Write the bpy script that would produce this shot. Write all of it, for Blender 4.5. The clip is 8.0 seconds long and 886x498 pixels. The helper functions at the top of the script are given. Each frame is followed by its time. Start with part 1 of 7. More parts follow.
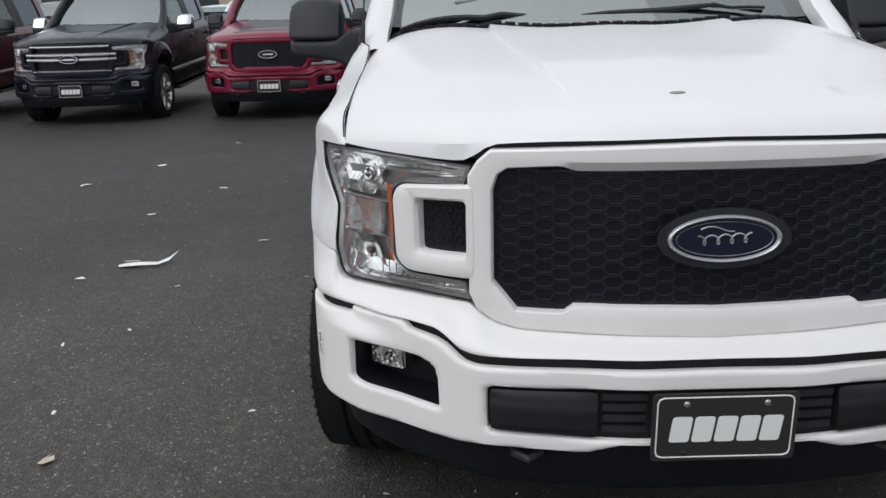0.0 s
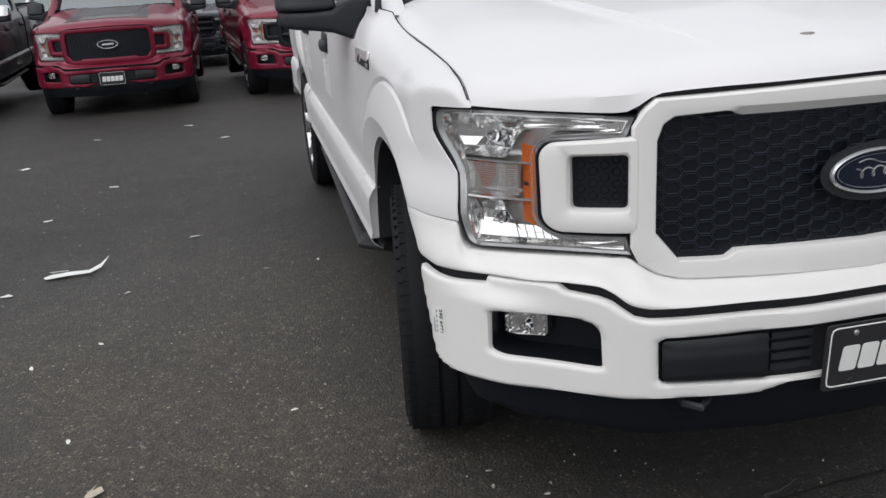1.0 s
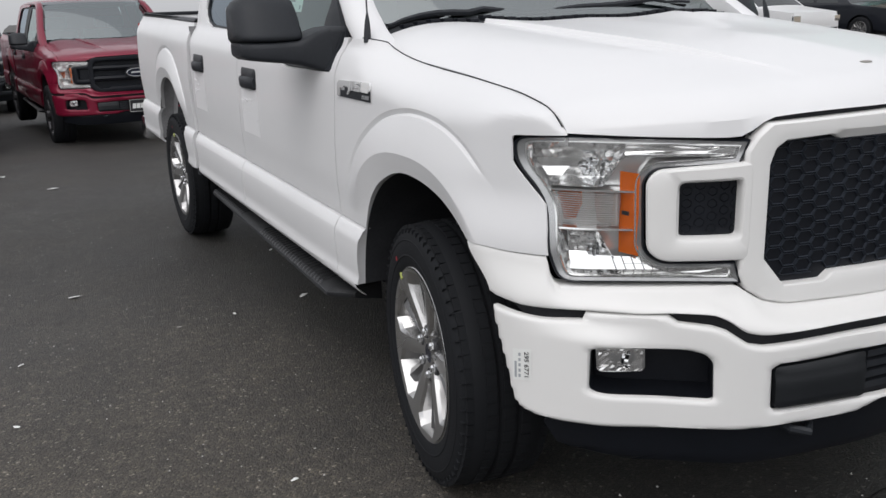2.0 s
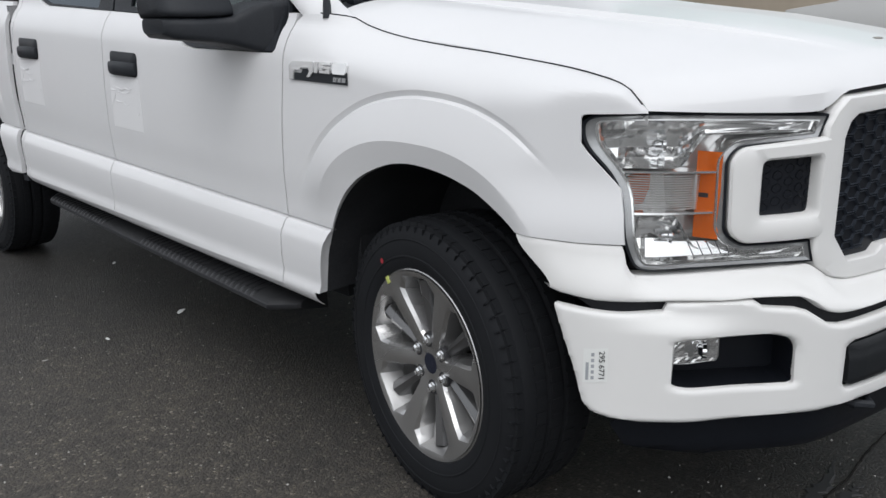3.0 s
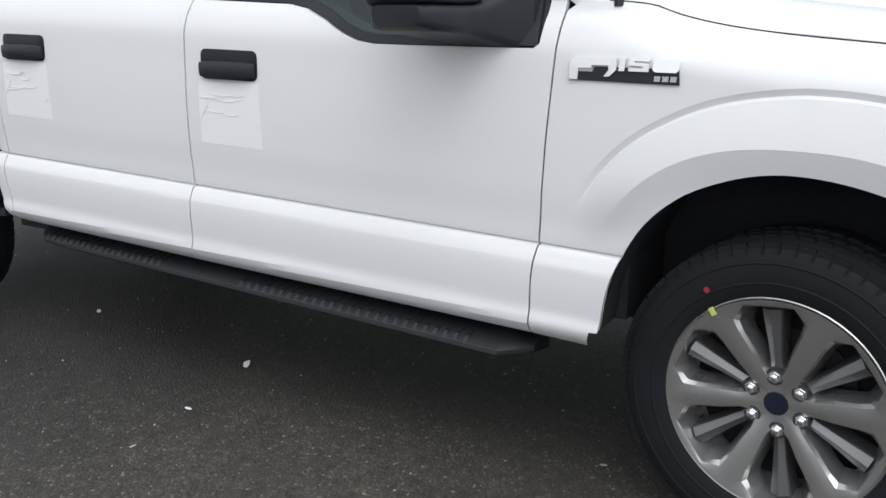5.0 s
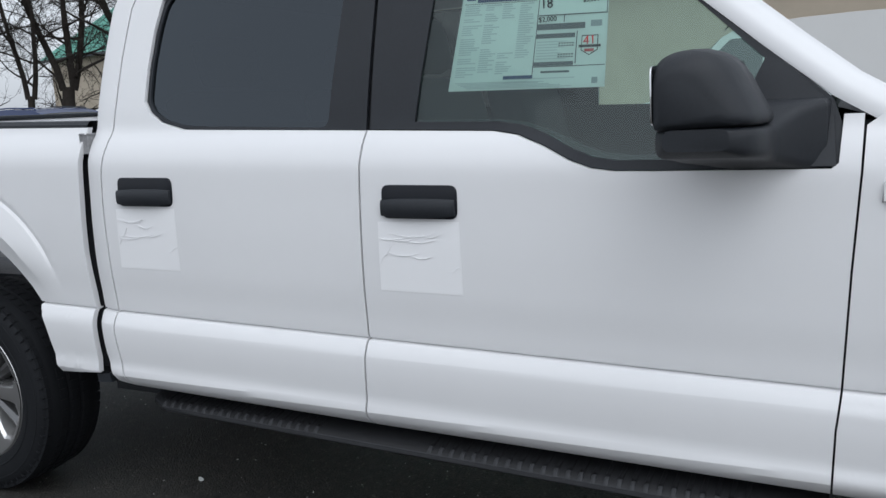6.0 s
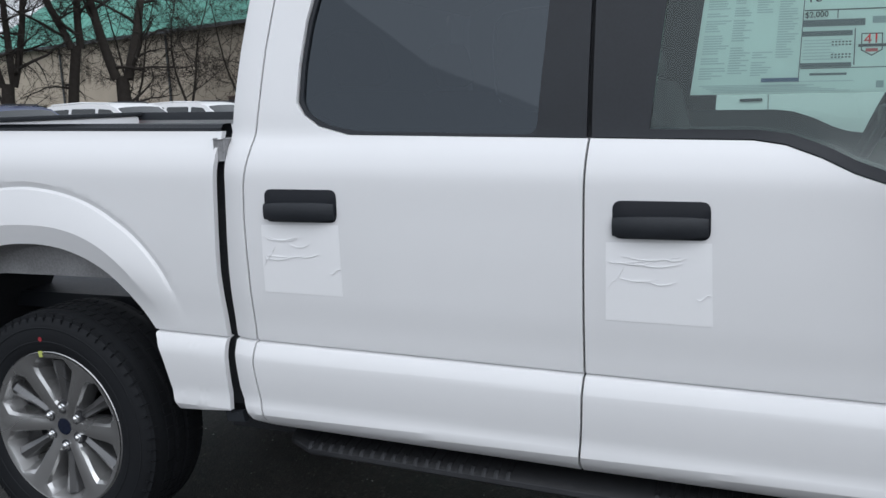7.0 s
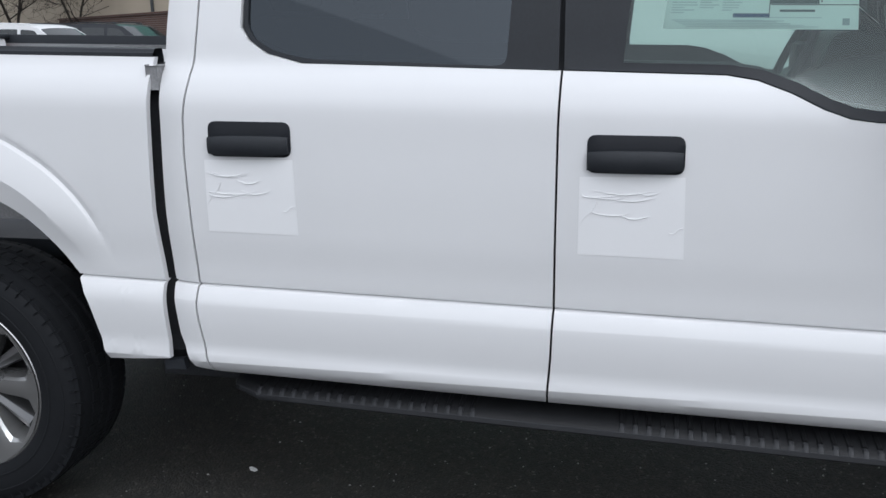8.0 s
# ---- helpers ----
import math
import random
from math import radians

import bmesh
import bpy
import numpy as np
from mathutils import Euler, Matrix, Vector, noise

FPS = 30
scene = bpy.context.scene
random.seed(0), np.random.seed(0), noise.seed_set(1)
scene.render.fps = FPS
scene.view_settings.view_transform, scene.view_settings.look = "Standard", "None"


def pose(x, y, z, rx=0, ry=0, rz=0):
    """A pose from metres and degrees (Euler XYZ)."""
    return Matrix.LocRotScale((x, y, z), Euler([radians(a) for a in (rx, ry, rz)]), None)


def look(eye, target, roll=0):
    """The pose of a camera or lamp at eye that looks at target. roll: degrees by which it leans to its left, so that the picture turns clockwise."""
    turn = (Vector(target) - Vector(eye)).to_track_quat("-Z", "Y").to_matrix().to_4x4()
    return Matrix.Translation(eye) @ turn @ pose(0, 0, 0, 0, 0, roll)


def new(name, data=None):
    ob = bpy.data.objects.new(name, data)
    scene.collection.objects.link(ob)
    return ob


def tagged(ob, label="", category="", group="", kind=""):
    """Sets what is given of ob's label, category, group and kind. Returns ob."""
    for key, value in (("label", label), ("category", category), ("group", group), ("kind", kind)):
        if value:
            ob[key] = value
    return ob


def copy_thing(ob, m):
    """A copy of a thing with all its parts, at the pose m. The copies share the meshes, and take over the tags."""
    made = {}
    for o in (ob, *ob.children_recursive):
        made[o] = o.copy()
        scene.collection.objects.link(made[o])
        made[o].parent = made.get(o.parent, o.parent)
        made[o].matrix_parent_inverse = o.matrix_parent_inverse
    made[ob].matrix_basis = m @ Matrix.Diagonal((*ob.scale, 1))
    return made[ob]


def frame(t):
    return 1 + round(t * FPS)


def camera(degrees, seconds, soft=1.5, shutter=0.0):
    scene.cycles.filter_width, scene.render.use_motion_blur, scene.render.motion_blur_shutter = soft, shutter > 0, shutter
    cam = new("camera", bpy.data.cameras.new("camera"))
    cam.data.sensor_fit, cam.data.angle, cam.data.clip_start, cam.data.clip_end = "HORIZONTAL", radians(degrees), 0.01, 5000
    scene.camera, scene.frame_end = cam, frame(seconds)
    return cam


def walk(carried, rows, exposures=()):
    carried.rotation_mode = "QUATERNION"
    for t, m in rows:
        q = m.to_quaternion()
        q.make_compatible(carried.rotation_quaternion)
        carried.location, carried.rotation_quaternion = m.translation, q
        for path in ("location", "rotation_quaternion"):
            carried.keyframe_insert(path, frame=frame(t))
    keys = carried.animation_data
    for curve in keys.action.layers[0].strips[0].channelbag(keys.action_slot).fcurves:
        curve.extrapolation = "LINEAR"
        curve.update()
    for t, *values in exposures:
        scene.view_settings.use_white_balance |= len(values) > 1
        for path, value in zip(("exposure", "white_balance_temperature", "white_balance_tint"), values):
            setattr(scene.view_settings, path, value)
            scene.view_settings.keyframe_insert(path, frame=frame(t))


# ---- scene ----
cam = camera(53.8, 8.0)
PATH = [
    (0, (-0.621, -1.865, 1.485), (-0.623, 0.055, 0.923), -1.5),
    (0.2, (-0.784, -1.847, 1.46), (-0.733, 0.068, 0.884), -2.35),
    (0.5, (-1.044, -1.814, 1.465), (-0.864, 0.083, 0.856), -3.7),
    (0.7, (-1.188, -1.776, 1.461), (-0.917, 0.109, 0.851), -3.67),
    (1, (-1.404, -1.696, 1.451), (-0.996, 0.162, 0.835), -3.4),
    (1.2, (-1.526, -1.624, 1.437), (-1.049, 0.228, 0.853), -2.82),
    (1.5, (-1.726, -1.488, 1.459), (-1.145, 0.344, 0.903), -2.7),
    (1.7, (-1.869, -1.419, 1.434), (-1.179, 0.376, 0.885), -2.5),
    (2.8, (-2.374, -0.811, 1.389), (-1.083, 0.624, 0.866), -0.7),
    (3, (-2.467, -0.682, 1.361), (-1.133, 0.703, 0.809), -0.8),
    (3.2, (-2.542, -0.57, 1.366), (-1.17, 0.755, 0.763), -1.14),
    (3.5, (-2.669, -0.363, 1.36), (-1.186, 0.784, 0.664), -0.9),
    (3.7, (-2.705, -0.243, 1.338), (-1.17, 0.804, 0.598), -0.39),
    (4, (-2.752, -0.006, 1.321), (-1.163, 0.942, 0.561), -0.1),
    (4.2, (-2.824, 0.125, 1.278), (-1.2, 1.068, 0.591), 0.73),
    (4.5, (-2.885, 0.317, 1.302), (-1.259, 1.274, 0.637), 0.1),
    (4.7, (-2.949, 0.502, 1.327), (-1.304, 1.467, 0.728), 0.26),
    (5, (-3.005, 0.687, 1.319), (-1.337, 1.647, 0.776), 0.0),
    (5.1, (-3.009, 0.753, 1.313), (-1.338, 1.711, 0.776), -0.0),
    (5.2, (-2.995, 0.839, 1.291), (-1.319, 1.797, 0.768), -0.6),
    (6.3, (-3.047, 1.752, 1.417), (-1.247, 2.576, 1.133), -3.2),
    (6.5, (-3.029, 1.913, 1.404), (-1.211, 2.696, 1.114), -3.1),
    (6.7, (-3.012, 2.118, 1.421), (-1.186, 2.872, 1.108), -2.78),
    (7, (-3.051, 2.315, 1.432), (-1.226, 3.062, 1.1), -2.4),
    (7.2, (-3.118, 2.479, 1.416), (-1.292, 3.203, 1.038), -2.3),
    (7.5, (-3.185, 2.609, 1.423), (-1.34, 3.254, 1.001), -1.8),
    (8, (-3.076, 2.619, 1.436), (-1.182, 3.033, 0.944), -1.1),
]
walk(cam, [(t, look(eye, target, roll)) for t, eye, target, roll in PATH],
     [(0.0, 0.02, 6250, 10), (1.5, 0.06, 6500, 12), (3.0, 0.10, 6300, 10), (3.5, 0.12, 6300, 10), (4.0, 0.52, 6550, 12), (4.5, 0.55, 6500, 12), (5.0, 0.38, 6250, 9), (6.4, 0.10, 6000, 9), (8.0, 0.22, 6000, 10)])

# ---- light ----
SUN_ELEVATION, SUN_TURN = radians(58), radians(232)
world = bpy.data.worlds.new("overcast_sky")
scene.world = world
world.use_nodes = True
wt = world.node_tree
wt.nodes.clear()
w_sky = wt.nodes.new("ShaderNodeTexSky")
w_sky.sky_type, w_sky.sun_disc = "NISHITA", False
w_sky.sun_elevation, w_sky.sun_rotation = SUN_ELEVATION, SUN_TURN
w_sky.dust_density, w_sky.air_density = 4.0, 1.0
w_hsv = wt.nodes.new("ShaderNodeHueSaturation")
w_hsv.inputs["Saturation"].default_value = 0.16
w_bg = wt.nodes.new("ShaderNodeBackground")
w_bg.inputs["Strength"].default_value = 0.15
w_out = wt.nodes.new("ShaderNodeOutputWorld")
wt.links.new(w_sky.outputs[0], w_hsv.inputs["Color"])
w_mix = wt.nodes.new("ShaderNodeMix")
w_mix.data_type = "RGBA"
w_mix.inputs["Factor"].default_value = 0.42
w_mix.inputs[7].default_value = (7.4, 7.55, 7.75, 1)
wt.links.new(w_hsv.outputs[0], w_mix.inputs[6])
wt.links.new(w_mix.outputs[2], w_bg.inputs[0])
wt.links.new(w_bg.outputs[0], w_out.inputs[0])
sun = new("sun", bpy.data.lights.new("sun", "SUN"))
sun.data.energy, sun.data.angle, sun.data.color = 0.5, radians(100), (1.0, 0.98, 0.95)
sun.matrix_world = look((0, 0, 0), (-math.sin(SUN_TURN) * math.cos(SUN_ELEVATION), -math.cos(SUN_TURN) * math.cos(SUN_ELEVATION), -math.sin(SUN_ELEVATION)))

# ---- materials ----
def material(name):
    m = bpy.data.materials.new(name)
    m.use_nodes = True
    t = m.node_tree
    return m, t, t.nodes["Principled BSDF"]


def noise_tex(t, scale, detail=4.0, rough=0.6, coords="Object"):
    tc, nz = t.nodes.new("ShaderNodeTexCoord"), t.nodes.new("ShaderNodeTexNoise")
    nz.inputs["Scale"].default_value, nz.inputs["Detail"].default_value, nz.inputs["Roughness"].default_value = scale, detail, rough
    t.links.new(tc.outputs[coords], nz.inputs["Vector"])
    return nz


def ramp(t, source, stops):
    r = t.nodes.new("ShaderNodeValToRGB")
    while len(r.color_ramp.elements) < len(stops):
        r.color_ramp.elements.new(0.5)
    for e, (p, c) in zip(r.color_ramp.elements, stops):
        e.position, e.color = p, (*c, 1) if len(c) == 3 else c
    t.links.new(source, r.inputs[0])
    return r


def grey(v):
    return (v, v, v)


def simple(name, color, rough, metal=0.0, vary=0.12, scale=9.0, bump=0.0, bump_scale=220.0, coat=0.0, spec=0.5):
    """A surface with colour and gloss that vary softly at two scales and a fine relief."""
    m, t, b = material(name)
    n1, n2 = noise_tex(t, scale), noise_tex(t, scale * 14, 3.0)
    add = t.nodes.new("ShaderNodeMath")
    add.operation = "ADD"
    half = t.nodes.new("ShaderNodeMath")
    half.operation, half.inputs[1].default_value = "MULTIPLY", 0.5
    t.links.new(n1.outputs[0], add.inputs[0])
    t.links.new(n2.outputs[0], add.inputs[1])
    t.links.new(add.outputs[0], half.inputs[0])
    lo, hi = [tuple(max(0, c * k) for c in color) for k in (1 - vary, 1 + vary)]
    r = ramp(t, half.outputs[0], [(0.3, lo), (0.7, hi)])
    t.links.new(r.outputs[0], b.inputs["Base Color"])
    rr = ramp(t, half.outputs[0], [(0.3, grey(max(0, rough - 0.06))), (0.7, grey(min(1, rough + 0.06)))])
    t.links.new(rr.outputs[0], b.inputs["Roughness"])
    b.inputs["Metallic"].default_value = metal
    b.inputs["Specular IOR Level"].default_value = spec
    if coat:
        b.inputs["Coat Weight"].default_value, b.inputs["Coat Roughness"].default_value = coat, 0.06
    if bump:
        n3 = noise_tex(t, bump_scale, 2.0)
        bp = t.nodes.new("ShaderNodeBump")
        bp.inputs["Strength"].default_value, bp.inputs["Distance"].default_value = bump, 0.002
        t.links.new(n3.outputs[0], bp.inputs["Height"])
        t.links.new(bp.outputs[0], b.inputs["Normal"])
    return m


def alloy(name, color, rough, metal):
    """Lacquered alloy: even, with only slow changes of tone and gloss."""
    m, t, b = material(name)
    n = noise_tex(t, 2.2, 2.0)
    c = ramp(t, n.outputs[0], [(0.3, tuple(v * 0.95 for v in color)), (0.7, tuple(v * 1.05 for v in color))])
    r = ramp(t, n.outputs[0], [(0.3, grey(rough - 0.02)), (0.7, grey(rough + 0.03))])
    t.links.new(c.outputs[0], b.inputs["Base Color"])
    t.links.new(r.outputs[0], b.inputs["Roughness"])
    b.inputs["Metallic"].default_value = metal
    return m


def glazing(name, tint, gloss=(1.0, 1.0, 1.0), ior=1.5):
    """Thin glass: tinted see-through with a clear reflection."""
    m = bpy.data.materials.new(name)
    m.use_nodes = True
    t = m.node_tree
    t.nodes.clear()
    tr, gl, mx, fr, out = [t.nodes.new("ShaderNode" + k) for k in ("BsdfTransparent", "BsdfGlossy", "MixShader", "Fresnel", "OutputMaterial")]
    tr.inputs[0].default_value = (*tint, 1)
    gl.inputs["Roughness"].default_value = 0.02
    gl.inputs["Color"].default_value = (*gloss, 1)
    fr.inputs["IOR"].default_value = ior
    t.links.new(fr.outputs[0], mx.inputs[0])
    t.links.new(tr.outputs[0], mx.inputs[1])
    t.links.new(gl.outputs[0], mx.inputs[2])
    t.links.new(mx.outputs[0], out.inputs[0])
    return m


def car_paint(name, color, flake=0.0, coat=0.8):
    m, t, b = material(name)
    n1 = noise_tex(t, 1.7)
    r = ramp(t, n1.outputs[0], [(0.3, tuple(c * 0.97 for c in color)), (0.7, color)])
    t.links.new(r.outputs[0], b.inputs["Base Color"])
    n2 = noise_tex(t, 5.0, 6.0)
    rr = ramp(t, n2.outputs[0], [(0.35, grey(0.36)), (0.7, grey(0.46))])
    t.links.new(rr.outputs[0], b.inputs["Roughness"])
    b.inputs["Metallic"].default_value = flake
    b.inputs["Coat Weight"].default_value = coat
    b.inputs["Specular IOR Level"].default_value = 0.2
    n3 = noise_tex(t, 60.0, 4.0)
    rc = ramp(t, n3.outputs[0], [(0.4, grey(0.05)), (0.75, grey(0.12))])
    t.links.new(rc.outputs[0], b.inputs["Coat Roughness"])
    n4 = noise_tex(t, 700.0, 1.0)
    bp = t.nodes.new("ShaderNodeBump")
    bp.inputs["Strength"].default_value, bp.inputs["Distance"].default_value = 0.03, 0.0006
    t.links.new(n4.outputs[0], bp.inputs["Height"])
    t.links.new(bp.outputs[0], b.inputs["Normal"])
    return m


WHITE = car_paint("white_paint", (0.74, 0.74, 0.745), 0.0, 0.3)
WHITE_BUMPER = car_paint("white_bumper_paint", (0.765, 0.76, 0.745), 0.0, 0.2)
RED = car_paint("red_metallic_paint", (0.185, 0.008, 0.030), 0.25, 0.6)
MAROON = car_paint("maroon_metallic_paint", (0.075, 0.008, 0.014), 0.25)
BLACK_PAINT = car_paint("black_paint", (0.004, 0.007, 0.015), 0.0, 0.45)
NAVY = car_paint("navy_paint", (0.015, 0.03, 0.10), 0.2)
DARK_PAINT = car_paint("dark_grey_paint", (0.014, 0.016, 0.022), 0.2)
PLASTIC = simple("black_textured_plastic", (0.0185, 0.0210, 0.0255), 0.5, bump=0.25, bump_scale=900, vary=0.2, spec=0.32)
PAD_BLACK = simple("black_bumper_plastic", (0.0105, 0.0122, 0.0145), 0.42, bump=0.15, bump_scale=900, vary=0.15, spec=0.4)
GRILLE_BLACK = simple("satin_black_grille", (0.009, 0.0105, 0.0145), 0.38, vary=0.2, spec=0.25)
# mesh lighter than its backing: the edges' highlights put into the colour
GRILLE_MESH = simple("highlit_grille_mesh", (0.027, 0.033, 0.044), 0.32, vary=0.15, spec=0.5)
VOID_BLACK = simple("dark_underbody", (0.028, 0.029, 0.032), 0.85, vary=0.3, spec=0.15)
RUBBER = simple("tyre_rubber", (0.0105, 0.0115, 0.0135), 0.72, vary=0.2, bump=0.2, bump_scale=300, spec=0.2)
BOARD_BLACK = simple("worn_black_step", (0.012, 0.0125, 0.014), 0.55, vary=0.25, scale=14, bump=0.2, bump_scale=500, spec=0.4)
# lighter grey puts the sky's reflection into the step edge's colour
STEP_EDGE = simple("lit_step_rib", (0.027, 0.028, 0.031), 0.5, vary=0.2, scale=20, spec=0.4)
RIM_GREY = alloy("machined_grey_alloy", (0.48, 0.478, 0.475), 0.27, 0.88)
# tone of the set-back spokes, darker than the machined face
RIM_SHADE = alloy("dark_inner_alloy", (0.17, 0.17, 0.172), 0.28, 0.75)
RIM_BRIGHT = alloy("bright_inner_alloy", (0.62, 0.62, 0.615), 0.34, 0.5)
INNER_GREY = simple("dusty_grey_metal", (0.27, 0.27, 0.275), 0.7, vary=0.35, scale=9)
RIM_DARK = simple("dark_grey_alloy", (0.06, 0.06, 0.065), 0.5, metal=0.6, vary=0.1)
CHROME = simple("chrome", (0.80, 0.81, 0.82), 0.09, metal=1.0, vary=0.02)
SILVER = simple("silver_plastic", (0.56, 0.57, 0.58), 0.30, metal=0.65, vary=0.03)
LAMP_SILVER = simple("lamp_reflector_silver", (0.94, 0.94, 0.935), 0.11, metal=0.93, vary=0.04)
LAMP_SATIN = simple("lamp_satin_silver", (0.95, 0.95, 0.945), 0.18, metal=0.58, vary=0.06, scale=20)
SMOKED_GREY = simple("smoky_lamp_edge", (0.46, 0.465, 0.47), 0.16, metal=0.6, vary=0.1)
STEEL = simple("brushed_steel", (0.46, 0.46, 0.47), 0.3, metal=0.8, vary=0.05)
BADGE_CHROME = simple("bright_badge_chrome", (0.86, 0.86, 0.86), 0.18, metal=0.45, vary=0.03)
AMBER = simple("amber_plastic", (0.82, 0.17, 0.015), 0.25, vary=0.06)
AMBER_DULL = simple("dull_amber_reflection", (0.80, 0.17, 0.05), 0.4, vary=0.1)
SEAT_CLOTH = simple("grey_seat_cloth", (0.13, 0.14, 0.15), 0.9, bump=0.4, bump_scale=500)
TRIM_GREY = simple("dark_interior_trim", (0.055, 0.060, 0.064), 0.6, bump=0.2)
LABEL_WHITE = simple("paper_label", (0.78, 0.79, 0.77), 0.6, vary=0.02)
LABEL_GREY = simple("grey_print", (0.36, 0.38, 0.40), 0.7, vary=0.1)
LABEL_BLUE = simple("blue_print", (0.04, 0.07, 0.17), 0.6, vary=0.1)
LABEL_RED = simple("red_print", (0.55, 0.05, 0.05), 0.6, vary=0.1)
TEXT_GREY = simple("faint_print", (0.58, 0.60, 0.61), 0.7, vary=0.05)
INK = simple("black_print", (0.02, 0.02, 0.022), 0.6)
OVAL_BLUE = simple("dark_blue_enamel", (0.004, 0.008, 0.024), 0.2, vary=0.1, coat=0.8)
TAIL_RED = simple("red_lamp_plastic", (0.30, 0.012, 0.012), 0.2, vary=0.06)
RED_DOT = simple("red_chalk", (0.30, 0.02, 0.03), 0.8)
YELLOW_TAB = simple("yellow_wheel_weight_tape", (0.50, 0.55, 0.14), 0.5)
GLASS_CLEAR = glazing("green_tinted_glass", (0.76, 0.92, 0.875), (0.90, 1.0, 1.0), 1.62)
GLASS_DARK = glazing("privacy_glass", (0.070, 0.080, 0.096), (0.80, 0.90, 1.0), 1.75)
GLASS_SHIELD = glazing("windscreen_glass", (0.62, 0.74, 0.73), (0.94, 1.0, 1.0), 3.8)
GLASS_SCREEN = glazing("dark_windscreen_glass", (0.52, 0.64, 0.64), (0.90, 0.98, 1.0), 3.2)
LENS = glazing("clear_lens", (0.96, 0.965, 0.965))
RIB_CLEAR = glazing("ribbed_clear_lens", (0.82, 0.82, 0.81), ior=1.9)
FILM = None


def film_material():
    """Thin milky protective film stuck on the door, with creases."""
    m, t, b = material("milky_protective_film")
    b.inputs["Base Color"].default_value = (0.83, 0.83, 0.835, 1)
    b.inputs["Roughness"].default_value = 0.30
    n = noise_tex(t, 6.0, 5.0)
    n.inputs["Distortion"].default_value = 1.2
    bp = t.nodes.new("ShaderNodeBump")
    bp.inputs["Strength"].default_value, bp.inputs["Distance"].default_value = 0.35, 0.004
    t.links.new(n.outputs[0], bp.inputs["Height"])
    t.links.new(bp.outputs[0], b.inputs["Normal"])
    return m


FILM = film_material()


def asphalt_material():
    m, t, b = material("asphalt")
    tc = t.nodes.new("ShaderNodeTexCoord")
    cells = []
    for scale in (120.0, 330.0):
        v = t.nodes.new("ShaderNodeTexVoronoi")
        v.inputs["Scale"].default_value = scale
        t.links.new(tc.outputs["Object"], v.inputs["Vector"])
        cells.append(v)
    fine, big, patch, specks = noise_tex(t, 260.0, 3.0, 0.7), noise_tex(t, 0.5, 6.0), noise_tex(t, 3.2, 6.0), noise_tex(t, 34.0, 3.0, 0.75)
    mottle = noise_tex(t, 19.0, 6.0, 0.75)
    sep = t.nodes.new("ShaderNodeSeparateColor")
    t.links.new(cells[0].outputs["Color"], sep.inputs[0])
    sep2 = t.nodes.new("ShaderNodeSeparateColor")
    t.links.new(cells[1].outputs["Color"], sep2.inputs[0])
    stone = ramp(t, sep.outputs[0], [(0.0, (0.0180, 0.0172, 0.0160)), (0.5, (0.0262, 0.0245, 0.0224)), (0.85, (0.0365, 0.0340, 0.0308)), (0.97, (0.055, 0.0505, 0.045)), (1.0, (0.12, 0.115, 0.107))])
    grit = ramp(t, sep2.outputs[0], [(0.0, grey(0.68)), (0.6, grey(1.0)), (0.95, grey(1.35)), (1.0, grey(1.9))])
    stains = ramp(t, big.outputs[0], [(0.34, (0.70, 0.70, 0.71)), (0.66, (1.24, 1.21, 1.16))])
    wear = ramp(t, patch.outputs[0], [(0.30, (0.80, 0.80, 0.80)), (0.70, (1.20, 1.18, 1.13))])
    dust = ramp(t, specks.outputs[0], [(0.62, grey(1.0)), (0.74, grey(1.4)), (0.82, grey(2.6))])
    out = stone.outputs[0]
    # paler oval beside the parked truck: added brightness painted into the asphalt colour
    brightened = t.nodes.new("ShaderNodeMapping")
    brightened.inputs["Location"].default_value, brightened.inputs["Scale"].default_value = (1.5 / 1.5, -2.1 / 2.5, 0), (1 / 1.5, 1 / 2.5, 1)
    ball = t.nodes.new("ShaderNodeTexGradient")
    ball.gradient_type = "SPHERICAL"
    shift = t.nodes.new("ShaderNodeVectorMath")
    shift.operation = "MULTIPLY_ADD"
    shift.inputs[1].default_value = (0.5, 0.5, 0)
    t.links.new(tc.outputs["Object"], brightened.inputs[0])
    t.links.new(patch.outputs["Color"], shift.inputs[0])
    t.links.new(brightened.outputs[0], shift.inputs[2])
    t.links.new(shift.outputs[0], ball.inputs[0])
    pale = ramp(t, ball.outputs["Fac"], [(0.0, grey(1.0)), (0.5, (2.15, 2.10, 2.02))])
    clumps = ramp(t, mottle.outputs[0], [(0.36, (0.66, 0.66, 0.67)), (0.52, grey(1.0)), (0.68, (1.42, 1.37, 1.28))])
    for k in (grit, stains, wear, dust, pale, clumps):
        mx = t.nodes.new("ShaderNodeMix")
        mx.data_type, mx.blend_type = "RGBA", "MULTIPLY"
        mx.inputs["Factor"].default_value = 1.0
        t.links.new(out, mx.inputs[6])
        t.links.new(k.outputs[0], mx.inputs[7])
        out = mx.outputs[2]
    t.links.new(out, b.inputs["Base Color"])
    rr = ramp(t, big.outputs[0], [(0.35, grey(0.50)), (0.7, grey(0.68))])
    t.links.new(rr.outputs[0], b.inputs["Roughness"])
    b.inputs["Specular IOR Level"].default_value = 0.52
    add = t.nodes.new("ShaderNodeMath")
    add.operation = "SUBTRACT"
    t.links.new(fine.outputs[0], add.inputs[0])
    t.links.new(cells[0].outputs["Distance"], add.inputs[1])
    bp = t.nodes.new("ShaderNodeBump")
    bp.inputs["Strength"].default_value, bp.inputs["Distance"].default_value = 0.8, 0.007
    t.links.new(add.outputs[0], bp.inputs["Height"])
